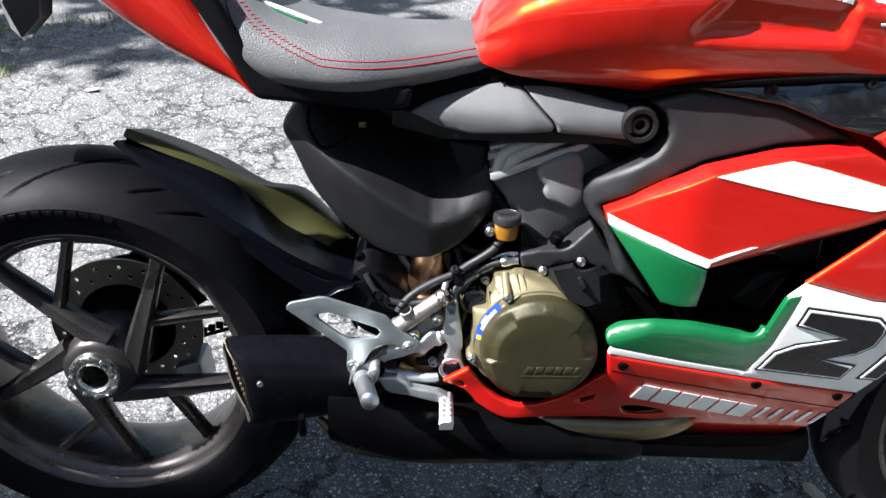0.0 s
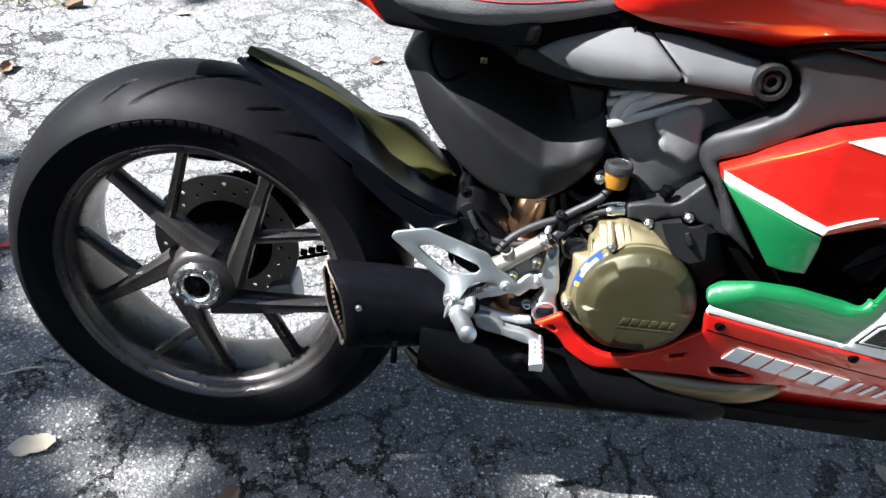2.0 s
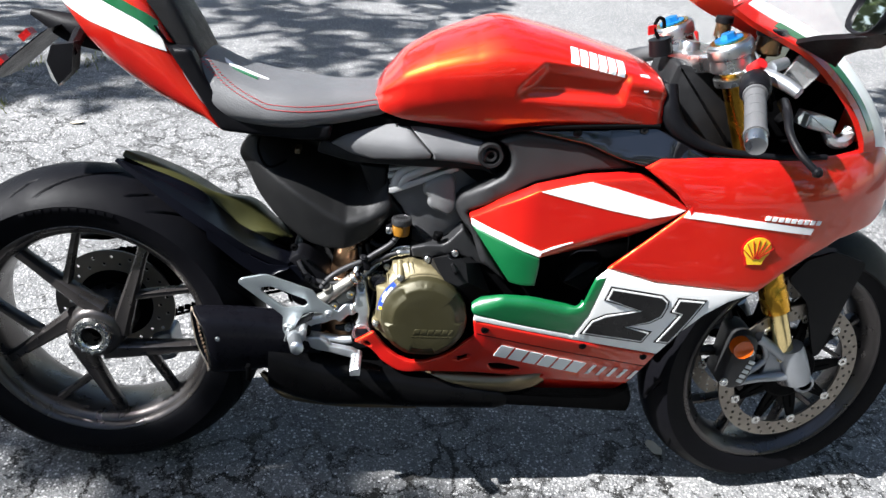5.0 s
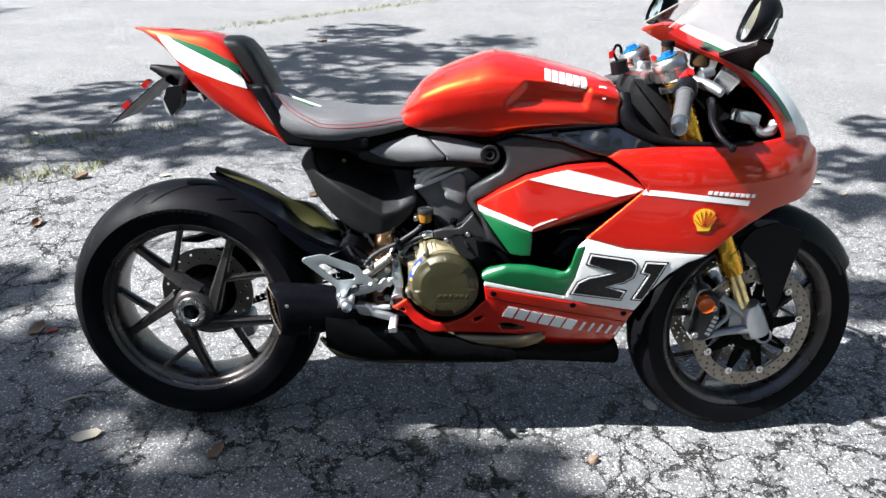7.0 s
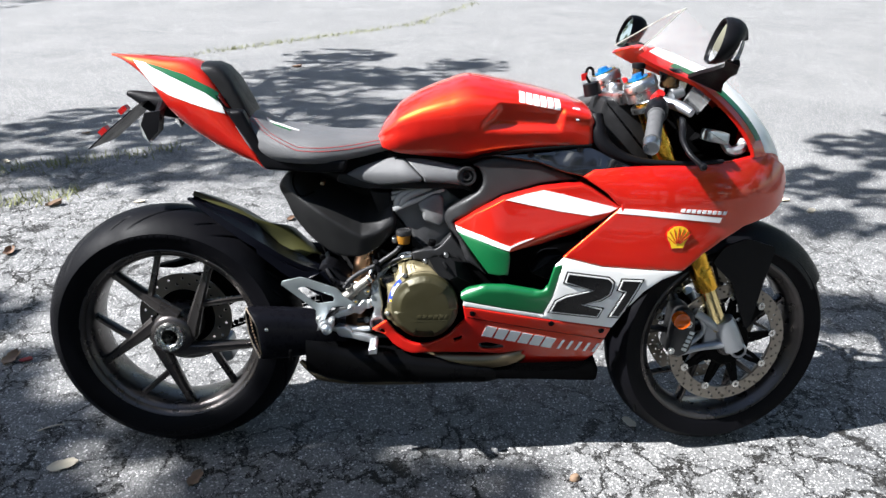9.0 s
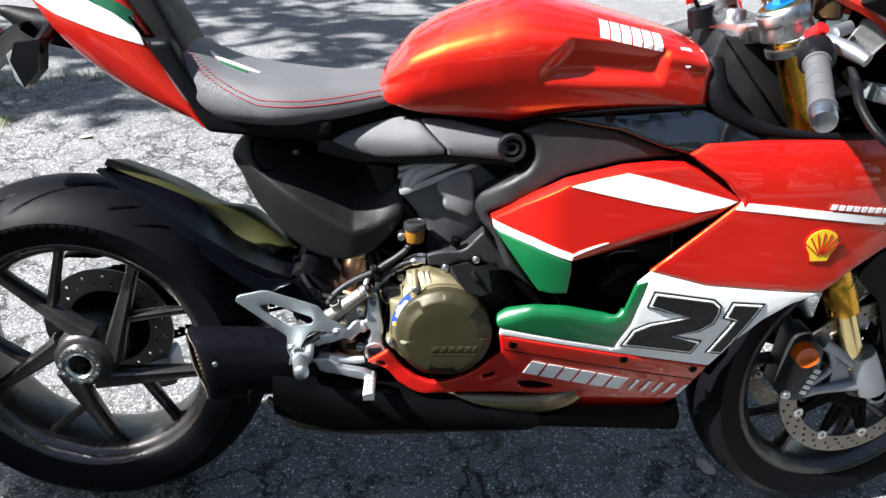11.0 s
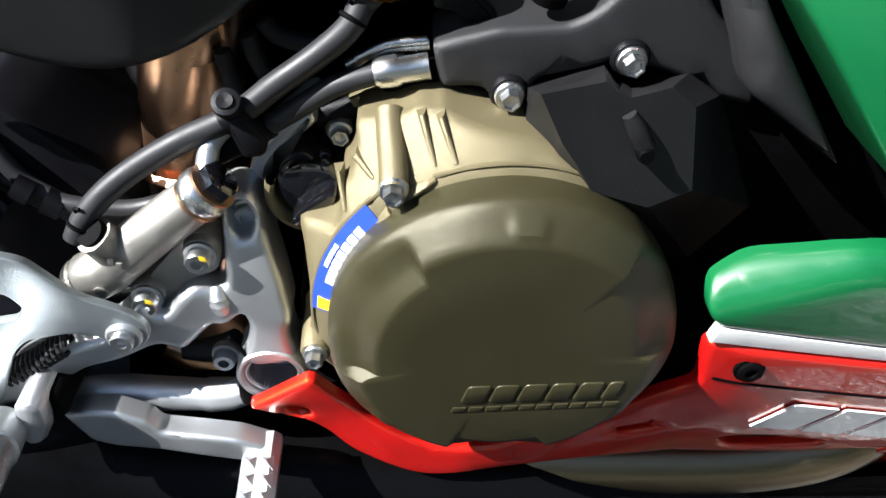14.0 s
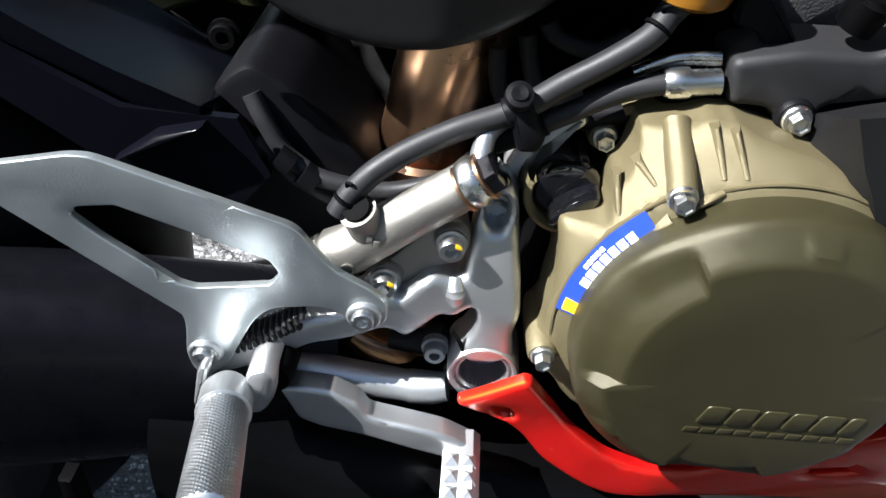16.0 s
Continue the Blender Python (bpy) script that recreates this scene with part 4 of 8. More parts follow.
green_low = panel("green_field", rounded(field, 0.007, 3), field_y, 0.008, 0.003, GREEN, bike, "green lower side panel", 0.006)
mirrored(green_low)
belly_pts = [(0.7343, 0.1115), (0.8997, 0.0834), (1.0995, 0.0505), (1.0880, 0.0200), (1.0680, -0.0350), (1.0500, -0.0580), (1.0280, -0.0680), (0.9298, -0.0734), (0.8494, -0.0692), (0.8715, -0.0460), (0.8926, -0.0207), (0.8293, -0.0326), (0.7500, -0.0300), (0.6880, -0.0262), (0.6380, -0.0240), (0.6080, -0.0249), (0.5949, -0.0204), (0.5757, -0.0085), (0.5633, 0.0000), (0.5491, 0.0186), (0.5377, 0.0274), (0.5204, 0.0343), (0.5107, 0.0394), (0.5260, 0.0500), (0.5400, 0.0600), (0.5455, 0.0638), (0.5490, 0.0628), (0.5569, 0.0523), (0.5738, 0.0294), (0.5978, 0.0100), (0.6212, 0.0010), (0.6500, 0.0005), (0.6800, 0.0120), (0.7050, 0.0300), (0.7180, 0.0475), (0.7280, 0.0600), (0.7407, 0.0722)]
vent = rounded([(0.7743, 0.0004), (0.7992, 0.0043), (0.8373, -0.0051), (0.8414, -0.0132), (0.8142, -0.0201), (0.7843, -0.0179)], 0.008)
drain = rounded([(0.5316, 0.0400), (0.5390, 0.0398), (0.5439, 0.0344), (0.5435, 0.0305), (0.5352, 0.0328), (0.5315, 0.0363)], 0.002)
slot = [(0.7119, 0.0135), (0.7346, 0.0238), (0.7327, 0.0131), (0.7159, 0.0052)]


def belly_y(x, z):
    y = fair(x, z) - 0.002
    if x < 0.757:
        u = min(1, (0.757 - x) / 0.13)
        y = y * (1 - u) - u * (0.131 + 0.10 * max(0, z - 0.04) - 0.10 * max(0, min(0.03, 0.585 - x)) * max(0, min(1, (0.045 - z) / 0.02)))
    return y


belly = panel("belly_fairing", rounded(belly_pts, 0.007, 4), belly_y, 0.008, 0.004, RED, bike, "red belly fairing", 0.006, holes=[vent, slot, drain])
for a in (fairing, white, belly):
    mirrored(a)
keel = [(0.60, -0.060), (0.70, -0.050), (0.85, -0.066), (0.93, -0.072), (1.03, -0.066), (1.070, -0.040), (1.084, -0.080), (1.080, -0.110), (0.92, -0.106), (0.78, -0.104), (0.62, -0.104)]
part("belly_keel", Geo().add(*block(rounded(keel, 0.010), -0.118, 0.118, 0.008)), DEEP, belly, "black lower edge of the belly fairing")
# near-black floors darken the vent and slot openings
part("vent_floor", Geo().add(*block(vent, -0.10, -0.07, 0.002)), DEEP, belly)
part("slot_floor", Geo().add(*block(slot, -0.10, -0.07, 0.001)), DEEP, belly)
word(0.7822, 0.0268, 0.960, -0.012, 0.030, 6, 0.40, belly, WHITE, 0.16)
word(0.972, -0.012, 1.082, -0.026, 0.027, 5, 0.40, belly, WHITE, 0.70)
seam = Geo()
for k in range(24):
    x0, x1 = 0.745 + 0.345 * k / 24, 0.745 + 0.345 * (k + 1) / 24
    z0, z1 = 0.085 - 0.065 * (x0 - 0.745) / 0.345 - 0.004, 0.085 - 0.065 * (x1 - 0.745) / 0.345 - 0.004
    seam.add(*tube([(x0, belly_y(x0, z0) + 0.0004, z0), (x1, belly_y(x1, z1) + 0.0004, z1)], 0.0012, 6, 1))
part("seam", seam, DEEP, belly)
for x, z in ((0.758, 0.0928), (0.95, 0.0665), (1.075, 0.045)):
    part("belly_bolt", Geo().add(*bolt((x, over(belly)(x, z) - 0.0005, z), 0.006, 0.003)), DEEP, belly)
# race number
two = [(0.977, 0.208), (1.078, 0.195), (1.092, 0.183), (1.093, 0.168), (1.087, 0.145), (1.066, 0.129), (1.026, 0.120), (1.075, 0.1105), (1.063, 0.080), (0.938, 0.096), (0.953, 0.132), (0.979, 0.147), (1.037, 0.1585), (0.969, 0.177)]
one = [(1.107, 0.1905), (1.163, 0.188), (1.143, 0.140), (1.116, 0.080), (1.085, 0.083), (1.115, 0.152), (1.098, 0.157)]
for name, digit in (("digit_two", two), ("digit_one", one)):
    d = decal(name, digit, white, DECAL_BLACK, white, "black race number with a white inner line", step=0.008)
    decal("inner_line", inset(digit, 0.0035), white, WHITE, d, lift=0.0026, step=0.008)
    decal("fill", inset(digit, 0.0065), white, DECAL_BLACK, d, lift=0.0040, step=0.008)
# stripe, badge and small writing
decal("white_stripe", [(1.0915, 0.361), (1.15, 0.357), (1.25, 0.346), (1.337, 0.334), (1.333, 0.322), (1.25, 0.333), (1.15, 0.344), (1.083, 0.350)], fairing, WHITE, fairing, "thin white stripe")
word(1.232, 0.352, 1.350, 0.340, 0.008, 9, 0.3, fairing, WHITE, 0.3)
shell = [(1.232 + 0.030 * math.cos(a), 0.296 + 0.026 * math.sin(a)) for a in np.linspace(-0.75, math.pi + 0.75, 20)] + [(1.216, 0.262), (1.248, 0.262)]
badge = decal("badge", shell, fairing, RED_DECAL, fairing, "yellow fan-shaped badge with a red rim", step=0.008)
decal("badge_field", inset(shell, 0.0035), fairing, YELLOW, badge, lift=0.0026, step=0.008)
for k in range(7):
    a = radians(40 + 100 * k / 6)
    p, q = (1.232 + 0.006 * math.cos(a), 0.272 + 0.006 * math.sin(a)), (1.232 + 0.041 * math.cos(a), 0.272 + 0.041 * math.sin(a))
    w = (-0.0008 * math.sin(a), 0.0008 * math.cos(a))
    decal("rib", [(p[0] - w[0], p[1] - w[1]), (q[0] - w[0], q[1] - w[1]), (q[0] + w[0], q[1] + w[1]), (p[0] + w[0], p[1] + w[1])], fairing, RED_DECAL, badge, lift=0.0038, step=0.02)
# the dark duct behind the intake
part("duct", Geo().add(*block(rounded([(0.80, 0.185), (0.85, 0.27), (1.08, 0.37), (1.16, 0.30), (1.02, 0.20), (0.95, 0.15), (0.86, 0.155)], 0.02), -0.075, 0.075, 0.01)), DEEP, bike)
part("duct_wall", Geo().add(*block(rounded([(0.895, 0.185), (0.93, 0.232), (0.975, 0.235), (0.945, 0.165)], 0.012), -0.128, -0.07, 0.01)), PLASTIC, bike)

# nose: from the cockpit's edge to the middle of the bike
edge = glide([(1.121, -0.118, 0.700), (1.165, -0.117, 0.677), (1.22, -0.116, 0.655), (1.274, -0.117, 0.630), (1.331, -0.118, 0.585), (1.375, -0.118, 0.540), (1.405, -0.116, 0.495), (1.414, -0.114, 0.470)], 5)
ridge = glide([(1.175, 0, 0.700), (1.22, 0, 0.690), (1.28, 0, 0.665), (1.33, 0, 0.640), (1.39, 0, 0.595), (1.45, 0, 0.535), (1.505, 0, 0.465), (1.534, 0, 0.40)], 5)
rings = []
for e, c in zip(edge, ridge):
    row = []
    for u in np.linspace(0, 1, 13):
        bulge = 0.022 * math.sin(math.pi * u) + 0.02 * math.sin(math.pi * u / 2)
        p = np.array(e) * (1 - u) + np.array(c) * u
        row.append((p[0] + bulge * 0.9 - 0.02 * u, p[1], p[2] + bulge * 0.6 - 0.012 * u))
    rings.append(row + [(x, -y, z) for x, y, z in reversed(row[:-1])])
shell_rows = rings
inner = [[(x - 0.006, y * 0.97, z - 0.006) for x, y, z in r] for r in rings]
loops = [r + i[::-1] for r, i in zip(rings, inner)]
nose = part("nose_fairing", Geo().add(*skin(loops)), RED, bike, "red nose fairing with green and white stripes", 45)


def stripe(u0, u1, r0, r1, mat, name, lift):
    g = Geo()
    rows = []
    for r in shell_rows[r0:r1]:
        k0, k1 = u0 * 12, u1 * 12
        row = []
        for s in np.linspace(k0, k1, 5):
            i = min(11, int(s))
            p = np.array(r[i]) * (1 - s + i) + np.array(r[i + 1]) * (s - i)
            row.append((p[0] + lift * 0.5, p[1], p[2] + lift))
        rows.append(row)
    loops = [r + [(x - 0.002, y, z - 0.003) for x, y, z in r[::-1]] for r in rows]
    part(name, g.add(*skin(loops)), mat, nose, "")


stripe(0.10, 0.20, 7, 30, GREEN, "nose_green_stripe", 0.0016)
stripe(0.20, 0.56, 1, 34, WHITE, "nose_white_stripe", 0.0016)
# front part of the nose, headlight slot
part("headlight", Geo().add(*skin([[(1.50, -0.055, 0.36), (1.518, -0.05, 0.40), (1.512, -0.045, 0.43), (1.48, -0.06, 0.42)], [(1.535, 0, 0.35), (1.541, 0, 0.39), (1.530, 0, 0.43), (1.49, 0, 0.42)], [(1.50, 0.055, 0.36), (1.518, 0.05, 0.40), (1.512, 0.045, 0.43), (1.48, 0.06, 0.42)]])), BLACK_GLOSS, bike)
# screen
rear_edge = glide([(1.121, -0.120, 0.711), (1.17, -0.085, 0.745), (1.225, -0.035, 0.785), (1.256, 0, 0.801)], 4)
base_edge = glide([(1.165, -0.117, 0.685), (1.26, -0.112, 0.645), (1.36, -0.085, 0.590), (1.453, 0, 0.530)], 4)
rows = []
for a, b in zip(rear_edge, base_edge):
    row = [tuple(np.array(a) * (1 - u) + np.array(b) * u + np.array((0.012, 0, 0.022)) * math.sin(math.pi * u)) for u in np.linspace(0, 1, 9)]
    rows.append(row)
rows += [[(x, -y, z) for x, y, z in r] for r in rows[-2::-1]]
loops = [r + [(x - 0.001, y * 0.985, z - 0.0025) for x, y, z in r[::-1]] for r in rows]
screen = part("windscreen", Geo().add(*skin(loops)), SCREEN, bike, "clear curved windscreen", 60)
screen.visible_shadow = False
rim_path = [p for p in rear_edge] + [(p[0], -p[1], p[2]) for p in rear_edge[-2::-1]]
rim = part("screen_edge", Geo().add(*tube(rim_path, 0.0013, 6, 1)), clear("pale_edge", (0.34, 0.34, 0.30), 0.3, 1.4, 0.3), screen)
rim.visible_shadow = False


# ---- behind the engine ----
guard_pts = [(0.2838, 0.3736), (0.2910, 0.3945), (0.3043, 0.4104), (0.3174, 0.4173), (0.4000, 0.4200), (0.5000, 0.4020), (0.5600, 0.3850), (0.5720, 0.3000), (0.5685, 0.2780), (0.5433, 0.2450), (0.5048, 0.2202), (0.4656, 0.2108), (0.4173, 0.2184), (0.3632, 0.2558), (0.3225, 0.3011), (0.3000, 0.3507)]
crest = [(0.2965, 0.3842), (0.3357, 0.3602), (0.3762, 0.3353), (0.4182, 0.3095), (0.4616, 0.2829), (0.4863, 0.2706), (0.5254, 0.2770), (0.5660, 0.2935)]


def guard_y(x, z):
    c = float(np.interp(x, [p[0] for p in crest], [p[1] for p in crest]))
    y = -0.100 + 2.4 * max(0, 0.445 - x) ** 2
    f = 0.40 + 1.30 * max(0, min(1, (x - 0.318) / 0.05)) - 1.10 * max(0, min(1, (x - 0.500) / 0.06))
    t = z - c
    rise = 0.5 * (t + math.sqrt(t * t + 0.00001))
    fall = rise - t
    return min(0.025, y + f * rise + 0.10 * fall + 1.2 * fall * fall + 3.0 * max(0, x - 0.470) ** 2)


guard = panel("heat_guard", rounded(guard_pts, 0.02, 3), guard_y, 0.10, 0.006, GUARD, bike, "satin black plastic guard under the seat", 0.005)
part("guard_lip", Geo().add(*tube([(x, guard_y(x, z) + 0.001, z) for x, z in ((0.324, 0.408), (0.322, 0.395), (0.326, 0.380), (0.338, 0.364), (0.352, 0.361), (0.371, 0.366))], 0.0026, 8)), DEEP, guard)
part("guard_insert", Geo().add(*block(rounded([(0.388, 0.383), (0.388, 0.393), (0.398, 0.393), (0.398, 0.383)], 0.002), -0.050, -0.02, 0.003)), PIPE, guard)
ob = panel("frame_bracket", rounded([(0.5069, 0.3701), (0.5573, 0.3678), (0.5581, 0.3247), (0.5748, 0.3012), (0.6078, 0.2619), (0.5762, 0.2498), (0.5511, 0.2703), (0.5244, 0.3213)], 0.006), lambda x, z: -0.048 - 0.10 * max(0, z - 0.32) + 0.30 * max(0, 0.535 - x), 0.03, 0.005, PANEL, bike, "", 0.010)

# hugger over the rear tyre: a pale edge strip, a hollow side, and a top with an olive reflection painted in
strip_low = glide([(0.0580, -0.0350, 0.3446), (0.0960, -0.0520, 0.3229), (0.1435, -0.0680, 0.2901), (0.1905, -0.0820, 0.2590), (0.2321, -0.0900, 0.2358), (0.2811, -0.0930, 0.2103), (0.3300, -0.0940, 0.1886), (0.3796, -0.0940, 0.1645)], 5)
strip_top = glide([(0.0634, -0.0360, 0.3501), (0.1091, -0.0560, 0.3286), (0.1646, -0.0740, 0.2984), (0.2149, -0.0880, 0.2698), (0.2558, -0.0940, 0.2461), (0.2966, -0.0970, 0.2208), (0.3372, -0.0980, 0.2002), (0.3818, -0.0980, 0.1829)], 5)
fold = glide([(0.0715, -0.0300, 0.3547), (0.1146, -0.0300, 0.3354), (0.1626, -0.0280, 0.3165), (0.2103, -0.0200, 0.2902), (0.2414, -0.0100, 0.2554), (0.2780, -0.0080, 0.2213), (0.3271, -0.0140, 0.1987), (0.3818, -0.0240, 0.1730)], 5)
crown_line = glide([(0.0789, -0.0100, 0.3584), (0.1253, 0.0000, 0.3386), (0.1796, 0.0100, 0.3098), (0.2336, 0.0200, 0.2730), (0.2863, 0.0280, 0.2614), (0.3244, 0.0300, 0.2269), (0.3620, 0.0300, 0.1903), (0.4001, 0.0260, 0.1585)], 5)
strips, tops = [], []
for a, b, k, t in zip(strip_low, strip_top, fold, crown_line):
    hollow = b * 0.5 + k * 0.5 + np.array((0.004, 0.012, -0.006))
    back = np.array((0.003, 0.006, -0.003))
    outer = glide([a, b], 2) + glide([b, hollow, k], 4)[1:]
    strips.append([tuple(p) for p in outer] + [tuple(p + back) for p in outer[::-1]])
    dome = k * 0.5 + t * 0.5 + np.array((0.0, -0.003, 0.006))
    outer = glide([k, dome, t, t + np.array((0.004, 0.045, -0.014))], 4)
    tops.append([tuple(p) for p in outer] + [tuple(p + back * 0.8) for p in outer[::-1]])
hugger = part("hugger", Geo().add(*skin(strips)), HUGGER, bike, "black plastic hugger over the rear tyre", 30)
part("hugger_top", Geo().add(*skin(tops[:-4])), OLIVE_SHEEN, hugger, "upper face with an olive reflection in its colour", 40)
side = [(0.232, 0.246), (0.299, 0.200), (0.344, 0.178), (0.398, 0.178), (0.412, 0.150), (0.385, 0.115), (0.345, 0.140), (0.290, 0.178), (0.235, 0.225)]
part("hugger_side", Geo().add(*skin([[(x, y, z) for x, z in side] for y in (-0.097, -0.092)])), HUGGER, bike)
fin = [(0.341, 0.154), (0.362, 0.170), (0.384, 0.176), (0.371, 0.166)]
part("hugger_fin", Geo().add(*block(fin, -0.106, -0.09, 0.003)), HUGGER, bike)

# swingarm on the far side, and its pivot end
arm = Geo().add(*tube([(0.0, 0.125, 0.0), (0.06, 0.130, 0.045), (0.16, 0.125, 0.10), (0.28, 0.10, 0.135), (0.39, 0.06, 0.14), (0.50, 0.0, 0.12)], [0.055, 0.058, 0.055, 0.058, 0.060, 0.060], 14, 6, 0.55))
part("swingarm", arm, DEEP, bike, "black single-sided swingarm")
part("chain_guard", Geo().add(*block(rounded([(-0.10, 0.12), (-0.04, 0.135), (0.08, 0.175), (0.20, 0.20), (0.20, 0.18), (0.08, 0.150), (-0.03, 0.118)], 0.01), 0.108, 0.14, 0.003)), DEEP, bike)
swing_end = [(0.380, 0.182), (0.398, 0.196), (0.418, 0.186), (0.455, 0.150), (0.465, 0.13), (0.45, 0.09), (0.42, 0.07), (0.385, 0.09), (0.375, 0.15)]
part("swingarm_root", Geo().add(*block(rounded(swing_end, 0.008), -0.075, 0.05, 0.006)), PLASTIC, bike)
part("brace_bolt", Geo().add(*bolt((0.392, -0.085, 0.212), 0.006, 0.004)), DEEP, bike)

# exhaust
pipe = part("header_pipe", Geo().add(*tube([(0.53, -0.010, 0.30), (0.4919, -0.028, 0.1925), (0.4861, -0.030, 0.1601), (0.4795, -0.030, 0.1204),  (0.462, -0.03, 0.09), (0.468, -0.03, 0.02), (0.50, -0.02, -0.04)], [0.028, 0.0265, 0.0265, 0.028, 0.030, 0.032, 0.034], 28)), COPPER, bike, "bronze heat-tinted exhaust pipe")
for s in (0.0, 0.006):
    part("weld", Geo().add(*turned([(0.031, -0.002), (0.034, 0.0), (0.031, 0.003)], (0.4828, -0.030, 0.1363 - s * 2.6), 24, axis="z")), COPPER, pipe)
part("belly_pipe", Geo().add(*tube([(0.930, -0.050, 0.000), (0.905, -0.086, -0.024), (0.860, -0.100, -0.047), (0.79, -0.102, -0.057), (0.70, -0.100, -0.055), (0.60, -0.090, -0.050)], [0.021, 0.021, 0.022, 0.022, 0.022, 0.022], 18)), PIPE, bike, "bare brownish exhaust pipe under the engine")
can = []
for x, y0, z0, ry, rz in ((0.86, 0.0, -0.092, 0.10, 0.026), (0.80, -0.005, -0.088, 0.125, 0.034), (0.68, -0.01, -0.078, 0.130, 0.046), (0.55, -0.015, -0.066, 0.132, 0.058), (0.46, -0.03, -0.058, 0.125, 0.062), (0.40, -0.05, -0.044, 0.10, 0.062), (0.35, -0.075, -0.024, 0.075, 0.055)):
    can.append([(x, y0 + ry * math.copysign(abs(math.cos(a)) ** 0.6, math.cos(a)), z0 + rz * math.copysign(abs(math.sin(a)) ** 0.7, math.sin(a))) for a in np.linspace(0, 2 * math.pi, 33)[:-1]])
part("silencer_box", Geo().add(*skin([[tuple(p) for p in r] for r in can])), surface("black_ceramic", (0.002, 0.002, 0.0022), 0.30, 0.0, 0, 0.3, 25, spec=0.07), bike, "black under-engine silencer", 60)
part("silencer_skid", Geo().add(*tube([(0.328, -0.090, -0.064), (0.36, -0.105, -0.084), (0.395, -0.118, -0.094), (0.50, -0.128, -0.098), (0.64, -0.122, -0.104)], [0.006, 0.011, 0.013, 0.013, 0.009], 12, 6)), surface("dull_bronze", (0.12, 0.095, 0.06), 0.38, 0.8, vary=0.3), bike)
out = []
axis0, axis1 = Vector((0.222, -0.128, 0.030)), Vector((0.372, -0.092, 0.020))
for u, ry, rz in ((0.0, 0.032, 0.063), (0.02, 0.035, 0.066), (0.12, 0.037, 0.0665), (0.5, 0.040, 0.064), (0.85, 0.042, 0.058), (1.1, 0.044, 0.052), (1.5, 0.04, 0.045)):
    c = axis0.lerp(axis1, u)
    out.append([(c.x - 0.16 * rz * math.sin(a) * (1 - u * 0.5) - 0.62 * ry * math.cos(a) * max(0, 1 - 1.6 * u), c.y + ry * math.copysign(abs(math.cos(a)) ** 0.7, math.cos(a)), c.z + rz * math.copysign(abs(math.sin(a)) ** 0.8, math.sin(a))) for a in np.linspace(0, 2 * math.pi, 41)[:-1]])
lip = [[(c[0] * 1 + 0.0, y, z) for c, y, z in (((p[0],), axis0.y + (p[1] - axis0.y) * 0.86, axis0.z + (p[2] - axis0.z) * 0.90) for p in out[0])]]
bore = [[(p[0] + 0.05, axis0.y + 0.012 + (p[1] - axis0.y) * 0.8, axis0.z + (p[2] - axis0.z) * 0.84) for p in out[0]]]
muffler = part("muffler", Geo().add(*skin(bore + lip + out, caps=False)), CARBON, bike, "stubby black silencer outlet", 45)
part("muffler_ring", Geo().add(*skin([[(p[0] - 0.003, axis0.y + (p[1] - axis0.y) * k, axis0.z + (p[2] - axis0.z) * k) for p in out[0]] for k in (1.03, 0.97, 0.90)] + [[(p[0] + 0.004, axis0.y + (p[1] - axis0.y) * k, axis0.z + (p[2] - axis0.z) * k) for p in out[0]] for k in (0.9, 1.03)], caps=False)), surface("burnt_steel", (0.50, 0.42, 0.33), 0.42, 0.6, vary=0.3), muffler, "burnt steel rim")
mesh_back = Geo()
for k in range(40):
    a = 2 * math.pi * k / 40
    mesh_back.add(*turned([(0.0001, -0.002), (0.0035, -0.002), (0.0035, 0.002)], (axis0.x + 0.008 - 0.16 * 0.056 * math.sin(a) - 0.62 * 0.029 * math.cos(a), axis0.y + 0.029 * math.cos(a), axis0.z + 0.056 * math.sin(a)), 8, axis="x"))
perf = part("perforation", mesh_back, surface("burnt_mesh", (0.22, 0.15, 0.10), 0.5, 0.8, vary=0.3), muffler)
tagged(perf, kind="stuff")
part("muffler_bolt", Geo().add(*bolt((0.262, -0.168, 0.055), 0.004, 0.003)), STEEL, muffler)
part("muffler_slot", Geo().add(*block([(0.312, -0.032), (0.321, -0.032), (0.319, 0.0), (0.312, 0.0)], -0.172, -0.16, 0.002)), DEEP, muffler)

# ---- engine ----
# added filler that stops sun passing between the seat and the tyre
part("undertail_filler", Geo().add(*block(rounded([(0.36, 0.40), (0.36, 0.24), (0.39, 0.16), (0.47, 0.10), (0.50, 0.40), (0.44, 0.42)], 0.02), 0.04, 0.10, 0.01)), DEEP, bike)
# added near-black block, hides lit ground behind the header pipe
part("pipe_backing", Geo().add(*block(rounded([(0.44, 0.40), (0.62, 0.37), (0.62, -0.02), (0.50, -0.03), (0.44, 0.12)], 0.02), 0.025, 0.10, 0.01)), DEEP, bike)
# near-black engine bulk, added so nothing shows through behind the bodywork
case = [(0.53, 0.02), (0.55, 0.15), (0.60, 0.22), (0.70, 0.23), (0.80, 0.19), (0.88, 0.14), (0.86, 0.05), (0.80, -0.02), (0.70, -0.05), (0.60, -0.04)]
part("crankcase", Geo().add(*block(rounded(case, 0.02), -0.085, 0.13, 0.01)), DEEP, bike)
